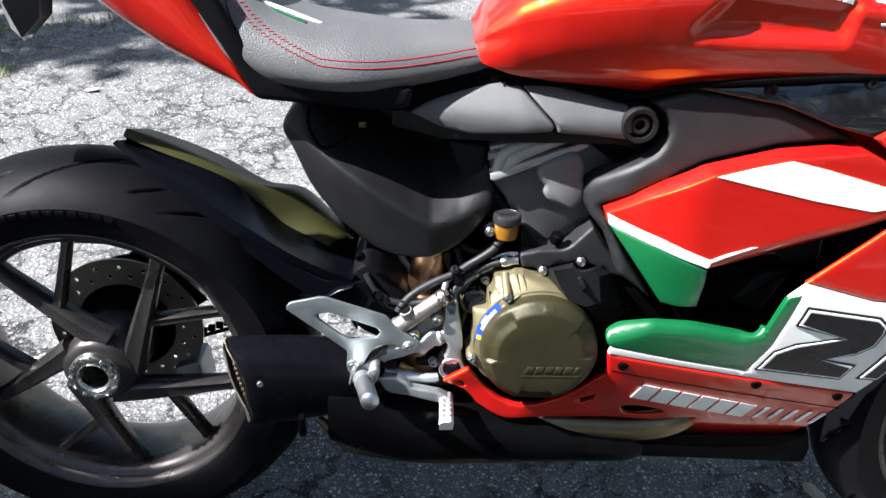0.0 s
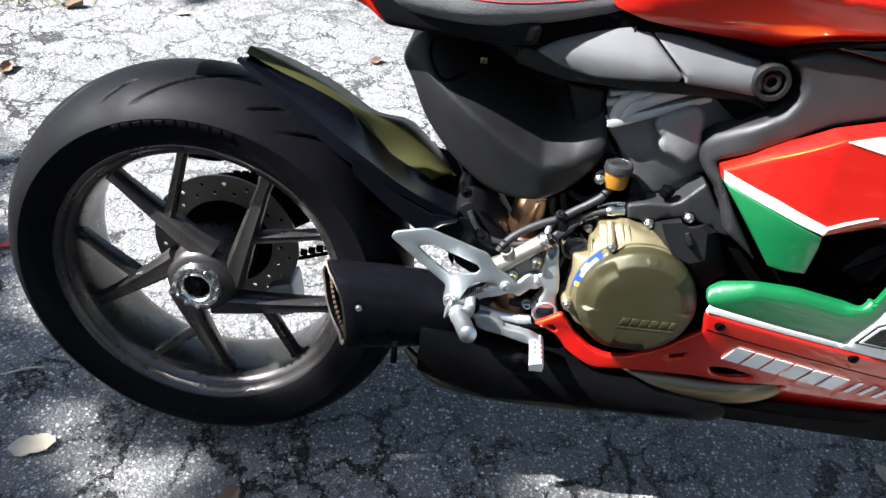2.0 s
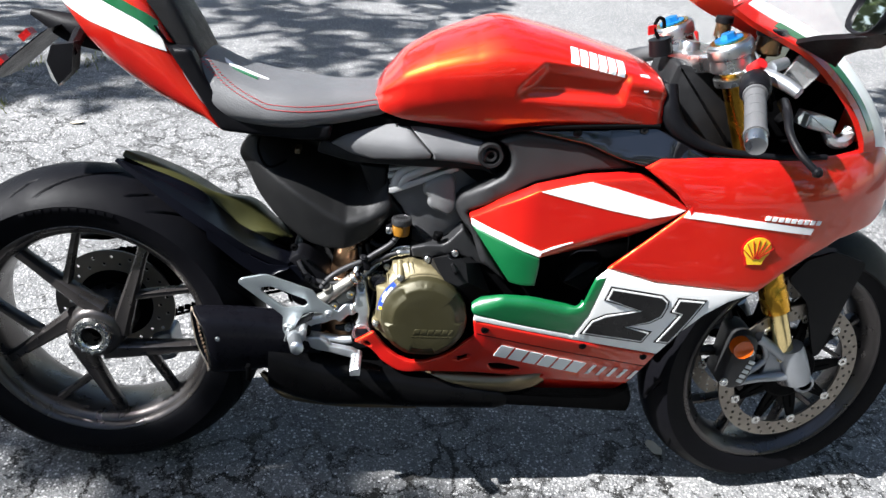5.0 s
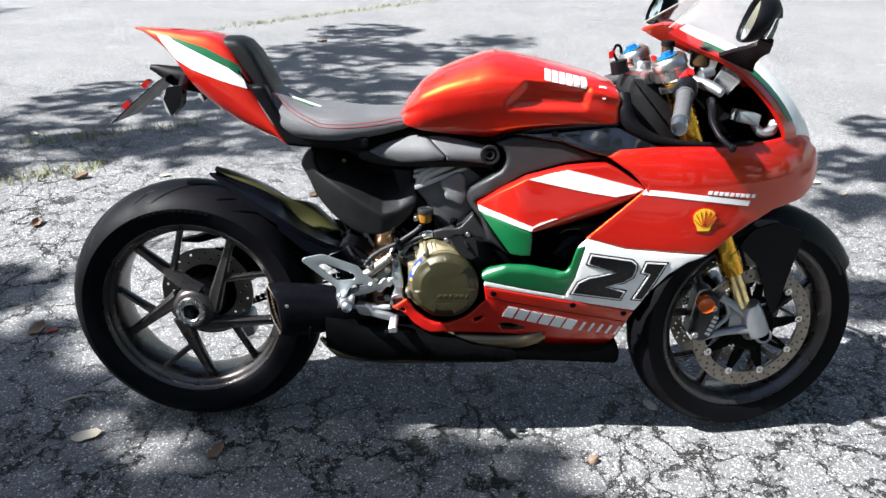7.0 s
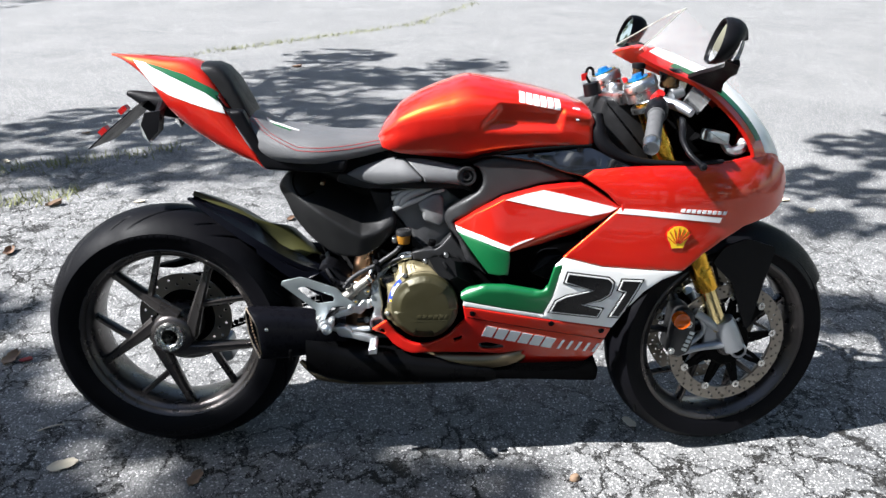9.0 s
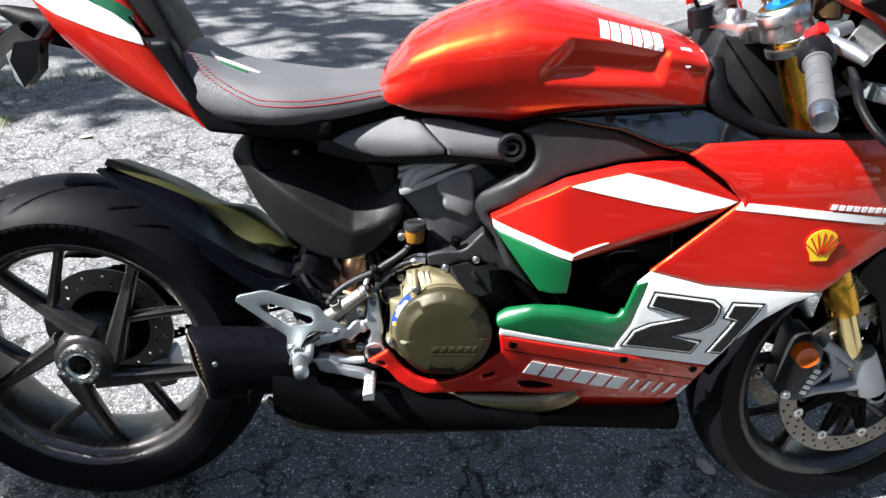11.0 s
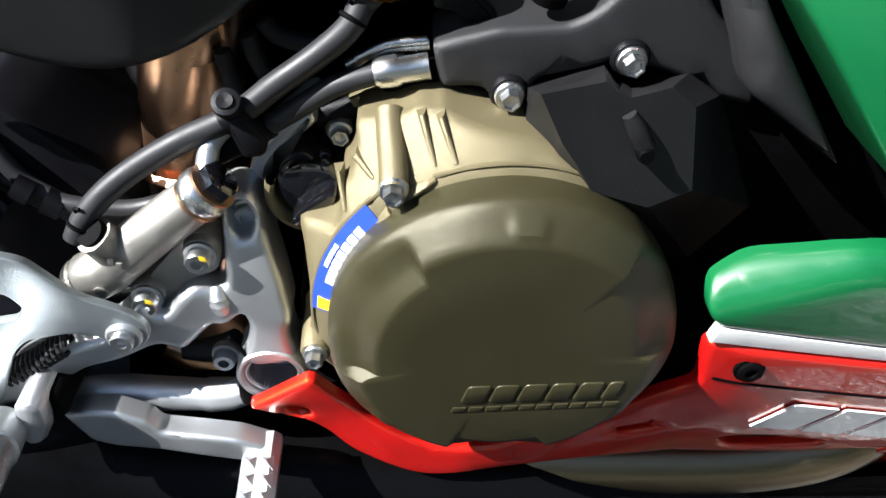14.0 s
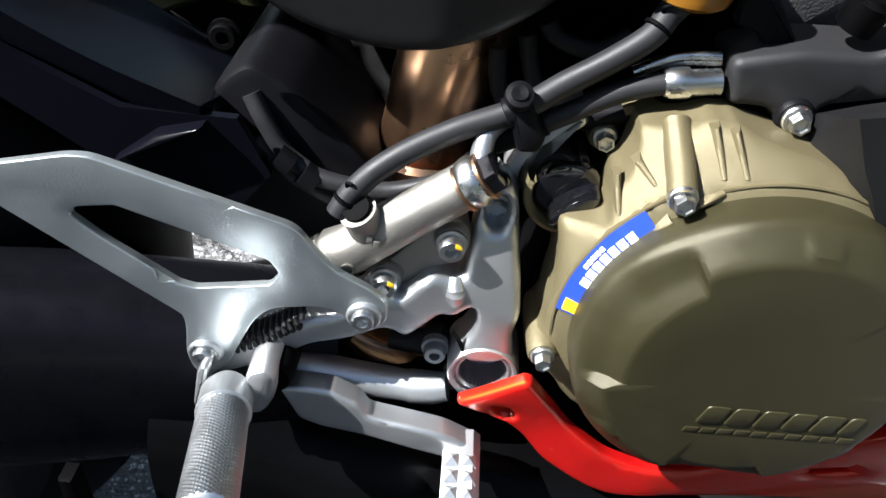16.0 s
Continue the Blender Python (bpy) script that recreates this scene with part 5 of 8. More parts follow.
part("cylinder_head", Geo().add(*block(rounded([(0.5602, 0.3694), (0.6216, 0.3815), (0.6764, 0.3872), (0.7323, 0.3650), (0.7148, 0.2742), (0.6789, 0.2511), (0.6445, 0.2213), (0.6204, 0.2493), (0.5893, 0.2922), (0.5677, 0.3167)], 0.006), -0.054, 0.06, 0.005)), ENGINE, bike, "dark grey cylinder head")
ribs = part("head_ribs", Geo().add(*block([(0.5629, 0.3342), (0.6812, 0.3814), (0.6892, 0.3797), (0.6897, 0.3751), (0.5718, 0.3235), (0.5649, 0.3253)], -0.070, -0.050, 0.0020)), HEAD, bike, "ribbed grey valve cover")
part("rib", Geo().add(*block([(0.5612, 0.3695), (0.5948, 0.3777), (0.6209, 0.3838), (0.6221, 0.3792), (0.5622, 0.3639)], -0.062, -0.050, 0.0020)), HEAD, ribs)
part("rib", Geo().add(*block([(0.5605, 0.3583), (0.5731, 0.3615), (0.5733, 0.3528), (0.5607, 0.3487)], -0.060, -0.050, 0.0020)), HEAD, ribs)
part("valve_arch", Geo().add(*tube([(x, -0.062, z) for x, z in [(0.5730, 0.3310), (0.5770, 0.3508), (0.5864, 0.3644), (0.6017, 0.3727), (0.6215, 0.3755)]], [0.0075, 0.0085, 0.0085, 0.0075, 0.0070], 14, 5)), HEAD, ribs)
part("valve_arch", Geo().add(*tube([(x, -0.064, z) for x, z in [(0.5820, 0.3361), (0.5935, 0.3543), (0.6108, 0.3657), (0.6323, 0.3764), (0.6556, 0.3861)]], [0.0060, 0.0085, 0.0095, 0.0095, 0.0090], 14, 5)), HEAD, ribs)
cap = part("head_cap", Geo().add(*block(rounded([(0.6256, 0.3362), (0.6267, 0.3464), (0.6384, 0.3552), (0.6634, 0.3688), (0.6753, 0.3700), (0.6860, 0.3600), (0.6886, 0.3450), (0.6873, 0.3329), (0.6932, 0.3133), (0.6888, 0.2964), (0.6761, 0.2867), (0.6607, 0.2936), (0.6437, 0.2993), (0.6356, 0.3103), (0.6374, 0.3223), (0.6299, 0.3271)], 0.006), -0.077, -0.05, 0.007)), surface("cap_grey", (0.14, 0.14, 0.141), 0.5, 0.1, vary=0.08, bump=0.25, fine=1500), bike, "rounded grey camshaft cap", 60)
part("head_plate", Geo().add(*block(rounded([(0.5895, 0.2881), (0.6406, 0.3100), (0.6958, 0.2775), (0.7128, 0.2560), (0.6806, 0.2381), (0.6451, 0.2166), (0.6210, 0.2420)], 0.006), -0.052, -0.03, 0.004)), ENGINE, bike)
part("cylinder", Geo().add(*block(rounded([(0.60, 0.31), (0.70, 0.31), (0.72, 0.22), (0.62, 0.21)], 0.01), -0.045, 0.05, 0.006)), DEEP, bike)
part("front_cylinder", Geo().add(*block(rounded([(0.80, 0.20), (1.05, 0.16), (1.06, 0.05), (0.82, 0.05)], 0.02), -0.07, 0.07, 0.01)), DEEP, bike)
part("radiator", Geo().add(*block(rounded([(1.02, 0.30), (1.10, 0.31), (1.12, 0.08), (1.06, 0.06)], 0.01), -0.12, 0.12, 0.01)), DEEP, bike)
# clutch cover
CX, CZ = 0.642, 0.1055


def case_y(x, z):
    """The domed clutch case: a cone round the cover, a step, then a fall to the rim."""
    r = math.hypot(x - CX, z - CZ)
    step = 0.0866 + 0.0036 * max(0, min(1, (math.degrees(math.atan2(z - CZ, x - CX)) % 360 - 112) / 12))
    return float(np.interp(r, (0.060, 0.076, step, step + 0.0012, 0.100, 0.112, 0.128), (-0.137, -0.1335, -0.1284 + (step - 0.0866) * 0.4, -0.1264 + (step - 0.0866) * 0.6, -0.1150, -0.1020, -0.0880)))


case_pts = [(0.5675, 0.1567), (0.5692, 0.1632), (0.5694, 0.1694), (0.5703, 0.1734), (0.5733, 0.1760), (0.5760, 0.1828), (0.5775, 0.1892), (0.5766, 0.1971), (0.5941, 0.2009), (0.6003, 0.2035), (0.6050, 0.2062), (0.6110, 0.2060), (0.6150, 0.2066), (0.6224, 0.2040), (0.6379, 0.2005), (0.6508, 0.1985), (0.6640, 0.1940), (0.6780, 0.1830), (0.6900, 0.1690), (0.7020, 0.1480)] + [(0.716, 0.105), (0.700, 0.060), (0.66, 0.035), (0.60, 0.040)] + [(0.5676, 0.0461), (0.5599, 0.0594), (0.5498, 0.0568), (0.5448, 0.0657), (0.5439, 0.0811), (0.5498, 0.0910), (0.5501, 0.1036), (0.5516, 0.1200), (0.5503, 0.1403), (0.5480, 0.1514)]
case_cover = panel("clutch_case", rounded(case_pts, 0.004, 2), case_y, 0.040, 0.004, SAND, bike, "sand-coloured cast clutch case", 0.0045)


def rib(a, b, w0, w1, high=0.004, name="case_rib"):
    """A tapering web on the case from a to b."""
    A, B = np.array(a, float), np.array(b, float)
    d = (B - A) / np.linalg.norm(B - A)
    m = np.array((-d[1], d[0]))
    rows = []
    for u in np.linspace(0, 1, 9):
        p, w = A + (B - A) * u, w0 + (w1 - w0) * u
        y = case_y(*p)
        rows.append([(p[0] + m[0] * w * k, y - high * (1 - 0.75 * u) * e + (0.004 if e == 0 else 0), p[1] + m[1] * w * k) for k, e in ((-1.7, 0), (-0.9, 0.7), (-0.3, 1), (0.3, 1), (0.9, 0.7), (1.7, 0))])
    part(name, Geo().add(*skin(rows)), SAND, case_cover)


for a, b in (((0.6052, 0.2050), (0.6104, 0.1888)), ((0.6132, 0.2052), (0.6192, 0.1905)), ((0.6014, 0.1790), (0.6110, 0.1842))):
    rib(a, b, 0.0016, 0.0010, 0.0040)
for a, b, w in (((0.6000, 0.1742), (0.6180, 0.1640), 0.0020), ((0.5960, 0.1700), (0.5942, 0.1500), 0.0020), ((0.5920, 0.1700), (0.5800, 0.1545), 0.0020), ((0.5760, 0.1862), (0.5840, 0.1800), 0.0016), ((0.5690, 0.1790), (0.5716, 0.1650), 0.0014)):
    rib(a, b, w, 0.0010, 0.0034)
# raised lip that follows the step
for a0, a1, r0 in ((66, 112, 0.0846), (126, 188, 0.0884)):
    lip_rows = []
    for deg in np.linspace(a0, a1, 26):
        a = radians(deg)
        up = min(1, (deg - a0) / 4, (a1 - deg) / 4)
        lip_rows.append([(CX + r * math.cos(a), case_y(CX + r * math.cos(a), CZ + r * math.sin(a)) - e, CZ + r * math.sin(a)) for r, e in ((r0, -0.003), (r0 + 0.0004, 0.0003 * up), (r0 + 0.0010, 0.0008 * up), (r0 + 0.0018, 0.0008 * up), (r0 + 0.0020, -0.003))])
    part("case_lip", Geo().add(*skin(lip_rows)), SAND, case_cover)
# tall boss with its bolt, and the bolt lugs
BX, BY, BZ = 0.5933, -0.1315, 0.1826
part("boss", Geo().add(*tube([(BX - 0.0015, -0.100, BZ + 0.0170), (BX - 0.0008, -0.112, BZ + 0.0105), (BX, -0.124, BZ + 0.0035), (BX, BY, BZ - 0.001), (BX, BY - 0.0012, BZ - 0.0016)], [0.0066, 0.0065, 0.0064, 0.0064, 0.0056], 20, 4)), SAND, case_cover)
for x, y, z, base in ((0.5513, -0.1300, 0.0815, -0.09), (0.5675, -0.0775, 0.1775, -0.05)):
    part("boss", Geo().add(*turned([(0.0001, y), (0.0068, y), (0.0076, y + 0.002), (0.0086, base)], (x, 0, z), 24)), SAND, case_cover)


def flange_bolt(at, r, parent, label="steel flange bolt", tilt=8):
    """A hexagon bolt with its round flange and a dished head."""
    head = Geo().add(*turned([(0.0001, -0.0052), (r * 0.52, -0.0056), (r * 0.62, -0.0074), (r * 0.80, -0.0074), (r * 0.86, -0.0066), (r * 0.86, -0.0020)], n=6))
    head.add(*turned([(r * 0.80, -0.0022), (r * 1.10, -0.0019), (r * 1.22, -0.0010), (r * 1.22, 0.002)], n=28))
    ob = part("case_bolt", head, ZINC, parent, label, 30)
    ob.matrix_local = Matrix.Translation(at) @ Matrix.Rotation(radians(17), 4, "Y")
    return ob


flange_bolt((BX, BY - 0.001, BZ - 0.0010), 0.0053, case_cover)
flange_bolt((0.5513, -0.1302, 0.0815), 0.0050, case_cover)
flange_bolt((0.5678, -0.0780, 0.1776), 0.0052, case_cover)

# the round cover: a flat face, a chamfer with pads, scalloped where the chamfer runs in
def sector(deg, a0, a1, soft=2.5):
    d = (deg - a0) % 360
    span = (a1 - a0) % 360
    return max(0.0, min(1.0, d / soft, (span - d) / soft)) if d <= span else 0.0


v, f = [], []
PROF = 15
for i in range(240):
    deg = i * 1.5
    a = radians(deg)
    sc = max(sector(deg, 124, 190), sector(deg, -2, 46), sector(deg, 248, 291))
    pad = max(sector(deg, 79, 92, 1.2), sector(deg, 212, 222, 1.2), sector(deg, 318, 328, 1.2))
    rf = 0.0672 - 0.0085 * sc
    ring = [(0.0001, -0.1605), (0.020, -0.1605), (0.040, -0.1604), (rf - 0.002, -0.1603), (rf, -0.1599), (rf + 0.0016, -0.1590)]
    for k in range(1, 5):
        u = k / 4
        r = rf + 0.0016 + (0.0785 - rf - 0.0016) * u
        y = -0.1590 + 0.0088 * u + 0.0018 * sc * math.sin(math.pi * min(1, u * 1.25)) - 0.0016 * pad * math.sin(math.pi * min(1, 0.12 + u))
        ring.append((r, y))
    cut = 0.0055 * max(sector(deg, 124, 190, 24), sector(deg, -2, 46, 18), sector(deg, 248, 291, 16)) 
    ring = ring[:6] + [(r, y + cut * (k + 1) / 4) for k, (r, y) in enumerate(ring[6:])]
    ring += [(0.0803, -0.1482 + cut), (0.0812, -0.1458 + cut), (0.0815, -0.1425 + cut), (0.0815, -0.1300), (0.0800, -0.1200)]
    v += [(CX + r * math.cos(a), y, CZ + r * math.sin(a)) for r, y in ring]
for i in range(240):
    j = (i + 1) % 240
    f += [(i * PROF + k, i * PROF + k + 1, j * PROF + k + 1, j * PROF + k) for k in range(PROF - 1)]
clutch = part("clutch_cover", Geo().add(v, f), SAND_SHADED, bike, "round olive-bronze clutch cover, its shade in the colour, with embossed letters", 24)
for k in range(6):
    x, z = 0.6215 + 0.0133 * k, 0.0780 + 0.0002 * k
    w = 0.0112 if k != 5 else 0.0070
    shape = [(x, z), (x + w, z), (x + w + 0.0040, z + 0.0118), (x + 0.0040, z + 0.0118)]
    part("embossed_lettering", Geo().add(*block(rounded(shape, 0.0022, 3), -0.1612, -0.159, 0.0006)), SAND_SHADED, clutch)
for k in range(10):
    x, z = 0.6175 + 0.0081 * k, 0.0715 + 0.0002 * k
    part("embossed_line", Geo().add(*block([(x, z), (x + 0.0064, z), (x + 0.0074, z + 0.0032), (x + 0.0010, z + 0.0032)], -0.16095, -0.159, 0.0003)), SAND_SHADED, clutch)
# oil filler
FX, FZ = 0.5530, 0.1556
neck = Geo().add(*turned([(0.0172, -0.085), (0.0172, -0.0985), (0.0185, -0.1005), (0.0208, -0.0995), (0.0216, -0.0960), (0.0222, -0.060)], (FX, 0, FZ), 40, arc=(0.44, 1.03)))
part("filler_ring", neck, SAND, case_cover)
fill = part("oil_cap", Geo().add(*turned([(0.0001, -0.0960), (0.0120, -0.0960), (0.0150, -0.0950), (0.0162, -0.0920), (0.0162, -0.07)], (FX, 0, FZ), 32)), BLACK_GLOSS, bike, "black oil filler cap")
grip_line = [(0.5553 + 0.0138 * math.cos(k * math.pi / 10) * 0.777 - 0.0046 * math.sin(k * math.pi / 10) * 0.629, 0.1530 + 0.0138 * math.cos(k * math.pi / 10) * 0.629 + 0.0046 * math.sin(k * math.pi / 10) * 0.777) for k in range(20)]
part("cap_grip", Geo().add(*block(grip_line, -0.1075, -0.094, 0.0016)), BLACK_GLOSS, fill)
# near-black fill that darkens the recess round the filler cap
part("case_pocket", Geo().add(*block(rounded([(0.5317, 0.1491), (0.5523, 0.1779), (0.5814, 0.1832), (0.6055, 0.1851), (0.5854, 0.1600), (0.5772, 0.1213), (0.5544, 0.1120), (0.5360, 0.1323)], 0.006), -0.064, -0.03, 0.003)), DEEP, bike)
lug = part("engine_lug", Geo().add(*block(rounded([(0.5220, 0.1560), (0.5260, 0.1683), (0.5517, 0.1905), (0.5568, 0.1917), (0.5585, 0.1852), (0.5395, 0.1685), (0.5335, 0.1601), (0.5338, 0.1471), (0.5281, 0.1416)], 0.004), -0.084, -0.05, 0.004)), ALLOY, bike, "bright cast engine lug")
part("black_sleeve", Geo().add(*tube([(*p[:1], -0.072, p[1]) for p in [(0.5560, 0.1826), (0.5754, 0.1886), (0.5934, 0.1936), (0.6242, 0.1998)]], [0.0058, 0.0062, 0.0060, 0.0055], 12, 4)), PLASTIC, bike)
part("bracket_tab", Geo().add(*block([(0.5725, 0.1944), (0.5861, 0.1998), (0.5888, 0.1963), (0.5751, 0.1899)], -0.079, -0.070, 0.001)), SAND, bike)


def ring_patch(name, r0, r1, a0, a1, lift, mat, parent, label=""):
    """A thin patch laid on the case round the clutch, between two radii and two angles."""
    rows = []
    for deg in np.linspace(a0, a1, max(3, int(abs(a1 - a0) / 2.0))):
        a = radians(deg)
        rows.append([(CX + r * math.cos(a), case_y(CX + r * math.cos(a), CZ + r * math.sin(a)) - lift, CZ + r * math.sin(a)) for r in np.linspace(r0, r1, 5)])
    rows = [r + [(x, y + 0.0007, z) for x, y, z in r[::-1]] for r in rows]
    return part(name, Geo().add(*skin(rows)), mat, parent, label)


sticker = ring_patch("sticker", 0.0735, 0.0895, 133, 176, 0.0009, BLUE_DECAL, case_cover, "blue oil sticker with white lettering")
ring_patch("sticker_badge", 0.0812, 0.0872, 170.5, 175, 0.0016, YELLOW, sticker)
for k in range(7):
    a = 163.5 - 3.6 * k
    ring_patch("sticker_letter", 0.0815, 0.0852, a - 2.8, a, 0.0016, WHITE, sticker)
for k in range(5):
    a = 158.0 - 1.9 * k
    ring_patch("sticker_letter", 0.0862, 0.0880, a - 1.4, a, 0.0016, WHITE, sticker)
for k in range(9):
    a = 162.0 - 2.7 * k
    ring_patch("sticker_letter", 0.0795, 0.0806, a - 2.0, a, 0.0016, WHITE, sticker)

# faceted sensor cover
back = [(0.6516, 0.2051), (0.6853, 0.2159), (0.6904, 0.2086), (0.6993, 0.2044), (0.7112, 0.2077), (0.7245, 0.2120), (0.7408, 0.2002), (0.7703, 0.1375)] + [(0.7405, 0.1148), (0.6898, 0.1262), (0.6698, 0.1419), (0.6501, 0.1922)]
front_pts = [(0.6511, 0.2236), (0.6758, 0.2288), (0.6812, 0.2247), (0.6867, 0.2219), (0.6939, 0.2238), (0.7021, 0.2262), (0.7130, 0.2172), (0.7201, 0.1775)] + [(0.7017, 0.1702), (0.6763, 0.1790), (0.6686, 0.1923), (0.6617, 0.2020)]
sensor = part("sensor_cover", Geo().add(*skin([[(x, -0.05, z) for x, z in back], [(x, -0.088 if k < 8 else -0.100, z) for k, (x, z) in enumerate(back)], [(x * 0.94 + p * 0.06, (-0.1270 if k < 8 else -0.1290), z * 0.94 + q * 0.06) for k, ((x, z), (p, q)) in enumerate(zip(front_pts, back))], [(x, -0.130 if k < 8 else -0.132, z) for k, (x, z) in enumerate(front_pts)]])), COVER_BLACK, bike, "black plastic sensor cover", 20)
part("cover_lug", Geo().add(*tube([(x, -0.131, z) for x, z in [(0.6866, 0.2152), (0.6913, 0.2078), (0.6962, 0.1996)]], [0.0030, 0.0042, 0.0040], 14, 3)), COVER_BLACK, sensor)
part("lug_screw", Geo().add(*turned([(0.0001, -0.1365), (0.0030, -0.1365), (0.0036, -0.1345), (0.0036, -0.130)], (0.6954, 0, 0.1981), 14)), DEEP, sensor)
# frame arm with its bolts
arm_pts = [(0.6103, 0.2275), (0.6377, 0.2345), (0.6679, 0.2358), (0.6790, 0.2419), (0.7042, 0.2719), (0.7086, 0.2693), (0.7288, 0.2398), (0.7572, 0.2097), (0.7549, 0.1953), (0.7395, 0.1998), (0.7167, 0.2118), (0.6898, 0.2192), (0.6794, 0.2163), (0.6553, 0.2111), (0.6507, 0.1984), (0.6396, 0.1969), (0.6322, 0.2073), (0.6137, 0.2072)]
frame_arm = panel("frame_arm", rounded(arm_pts, 0.004, 3), lambda x, z: -0.094 + 0.03 * max(0, x - 0.70), 0.034, 0.0045, FRAME, bike, "black cast frame arm", 0.009)
for x, z in ((0.6435, 0.2056), (0.6943, 0.2213)):
    part("arm_lug", Geo().add(*turned([(0.0001, -0.0965), (0.0074, -0.0965), (0.0086, -0.0945), (0.0092, -0.06)], (x, 0, z), 26)), PLASTIC, frame_arm)
    flange_bolt((x, -0.0970, z), 0.0054, frame_arm, "steel flange bolt")
stop = [(0.6612, 0.2489)][0]
part("rubber_stop", Geo().add(*tube([(stop[0] - 0.003, -0.083, stop[1] - 0.006), (stop[0], -0.085, stop[1] + 0.006), (stop[0], -0.085, stop[1] + 0.008)], [0.0085, 0.0095, 0.0075], 18, 1)), DEEP, frame_arm)

# ---- rear brake and rider's footrest ----
RX, RY, DZ = 0.5905, -0.0770, 0.0105
pot = part("fluid_reservoir", Geo().add(*turned([(0.0001, 0.2335), (0.012, 0.2335), (0.0155, 0.2360), (0.0168, 0.2410), (0.0172, 0.260)], (RX, RY, DZ), 30, axis="z")), FLUID, bike, "amber brake fluid reservoir with a black lid")
lid = Geo()
pts_lid = []
for i in range(72):
    a = 2 * math.pi * i / 72
    k = 0.0004 if i % 2 else 0.0
    pts_lid.append([((r - (k if 0.017 < r else 0)) * math.cos(a) + RX, (r - (k if 0.017 < r else 0)) * math.sin(a) + RY, z + DZ) for r, z in ((0.0165, 0.2565), (0.0188, 0.2575), (0.0194, 0.2590), (0.0194, 0.2655), (0.0186, 0.2685), (0.0158, 0.2700), (0.0150, 0.2692), (0.0080, 0.2690), (0.0001, 0.2690))])
part("lid", lid.add([p for r in pts_lid for p in r], [(i * 9 + k, i * 9 + k + 1, (i + 1) % 72 * 9 + k + 1, (i + 1) % 72 * 9 + k) for i in range(72) for k in range(8)]), surface("lid_plastic", (0.020, 0.020, 0.021), 0.30, 0, 0, 0.2, 60, 0.4, 900, dust=0.03, spec=0.5), pot, "round black ribbed lid")
for k in range(5):
    part("lid_lettering", Geo().add(*skin([[(RX - 0.011 + 0.0045 * k, RY - 0.004, z), (RX - 0.0075 + 0.0045 * k, RY - 0.004, z), (RX - 0.0075 + 0.0045 * k, RY + 0.003, z), (RX - 0.011 + 0.0045 * k, RY + 0.003, z)] for z in (0.2685 + DZ, 0.2697 + DZ)])), DARK_PLASTIC, pot)
ear = [(0.5693, 0.2542)][0]
part("reservoir_arm", Geo().add(*block(rounded([(ear[0] - 0.008, ear[1] - 0.008), (ear[0] + 0.002, ear[1] - 0.010), (ear[0] + 0.014, ear[1] - 0.006), (ear[0] + 0.014, ear[1] + 0.010), (ear[0] - 0.001, ear[1] + 0.012), (ear[0] - 0.009, ear[1] + 0.006)], 0.004), -0.080, -0.062, 0.003)), PLASTIC, pot)
flange_bolt((ear[0] - 0.001, -0.0805, ear[1]), 0.0056, pot, "steel bolt")
part("reservoir_bracket", Geo().add(*block(rounded([(0.6109, 0.2607), (0.6165, 0.2620), (0.6401, 0.2320), (0.6294, 0.2276), (0.6196, 0.2367), (0.6110, 0.2382)], 0.002), -0.082, -0.074, 0.002)), PLASTIC, pot)
part("spout", Geo().add(*tube([(RX - 0.003, RY - 0.001, 0.2475), (0.5812, -0.082, 0.2404)], [0.007, 0.006], 14, 1)), HOSE, pot)
hose_mid = [(0.5812, 0.2404), (0.5754, 0.2317), (0.5606, 0.2198), (0.5426, 0.2079), (0.5240, 0.1950), (0.4993, 0.1843), (0.4790, 0.1739), (0.4632, 0.1636), (0.4522, 0.1528), (0.4463, 0.1427)]
hose_y = (-0.082, -0.086, -0.088, -0.090, -0.093, -0.096, -0.100, -0.105, -0.110, -0.113)
hose = part("fluid_hose", Geo().add(*tube([(x, y, z) for (x, z), y in zip(hose_mid, hose_y)], 0.0057, 16, 7)), HOSE, bike, "black rubber brake fluid hose")
for i, j in ((8, 9), (1, 0)):
    a, b = [Vector((hose_mid[k][0], hose_y[k], hose_mid[k][1])) for k in (i, j)]
    part("hose_clamp", Geo().add(*tube([a.lerp(b, 0.25), a.lerp(b, 0.30), a.lerp(b, 0.42), a.lerp(b, 0.46)], [0.0058, 0.0066, 0.0066, 0.0058], 18, 1)), DEEP, hose)
    part("clamp_ear", Geo().add(*tube([a.lerp(b, 0.35) + Vector((0.001, -0.001, 0.006)), a.lerp(b, 0.30) + Vector((0.0, -0.002, 0.010)), a.lerp(b, 0.36) + Vector((0.003, -0.003, 0.011))], 0.0009, 6, 3)), DEEP, hose)
clip = Vector((hose_mid[4][0], hose_y[4], hose_mid[4][1]))
along = Vector((hose_mid[3][0] - hose_mid[5][0], hose_y[3] - hose_y[5], hose_mid[3][1] - hose_mid[5][1])).normalized()
part("hose_clip", Geo().add(*tube([clip - along * 0.0065, clip - along * 0.006, clip + along * 0.006, clip + along * 0.0065], [0.0060, 0.0074, 0.0074, 0.0060], 18, 1)).add(*block(rounded([(0.5189, 0.1965), (0.5291, 0.1995), (0.5375, 0.1853), (0.5352, 0.1772), (0.5254, 0.1764), (0.5221, 0.1870)], 0.003), -0.101, -0.086, 0.003)), PLASTIC, hose, "black plastic hose clip")
knob = [(0.5226, 0.2038)][0]
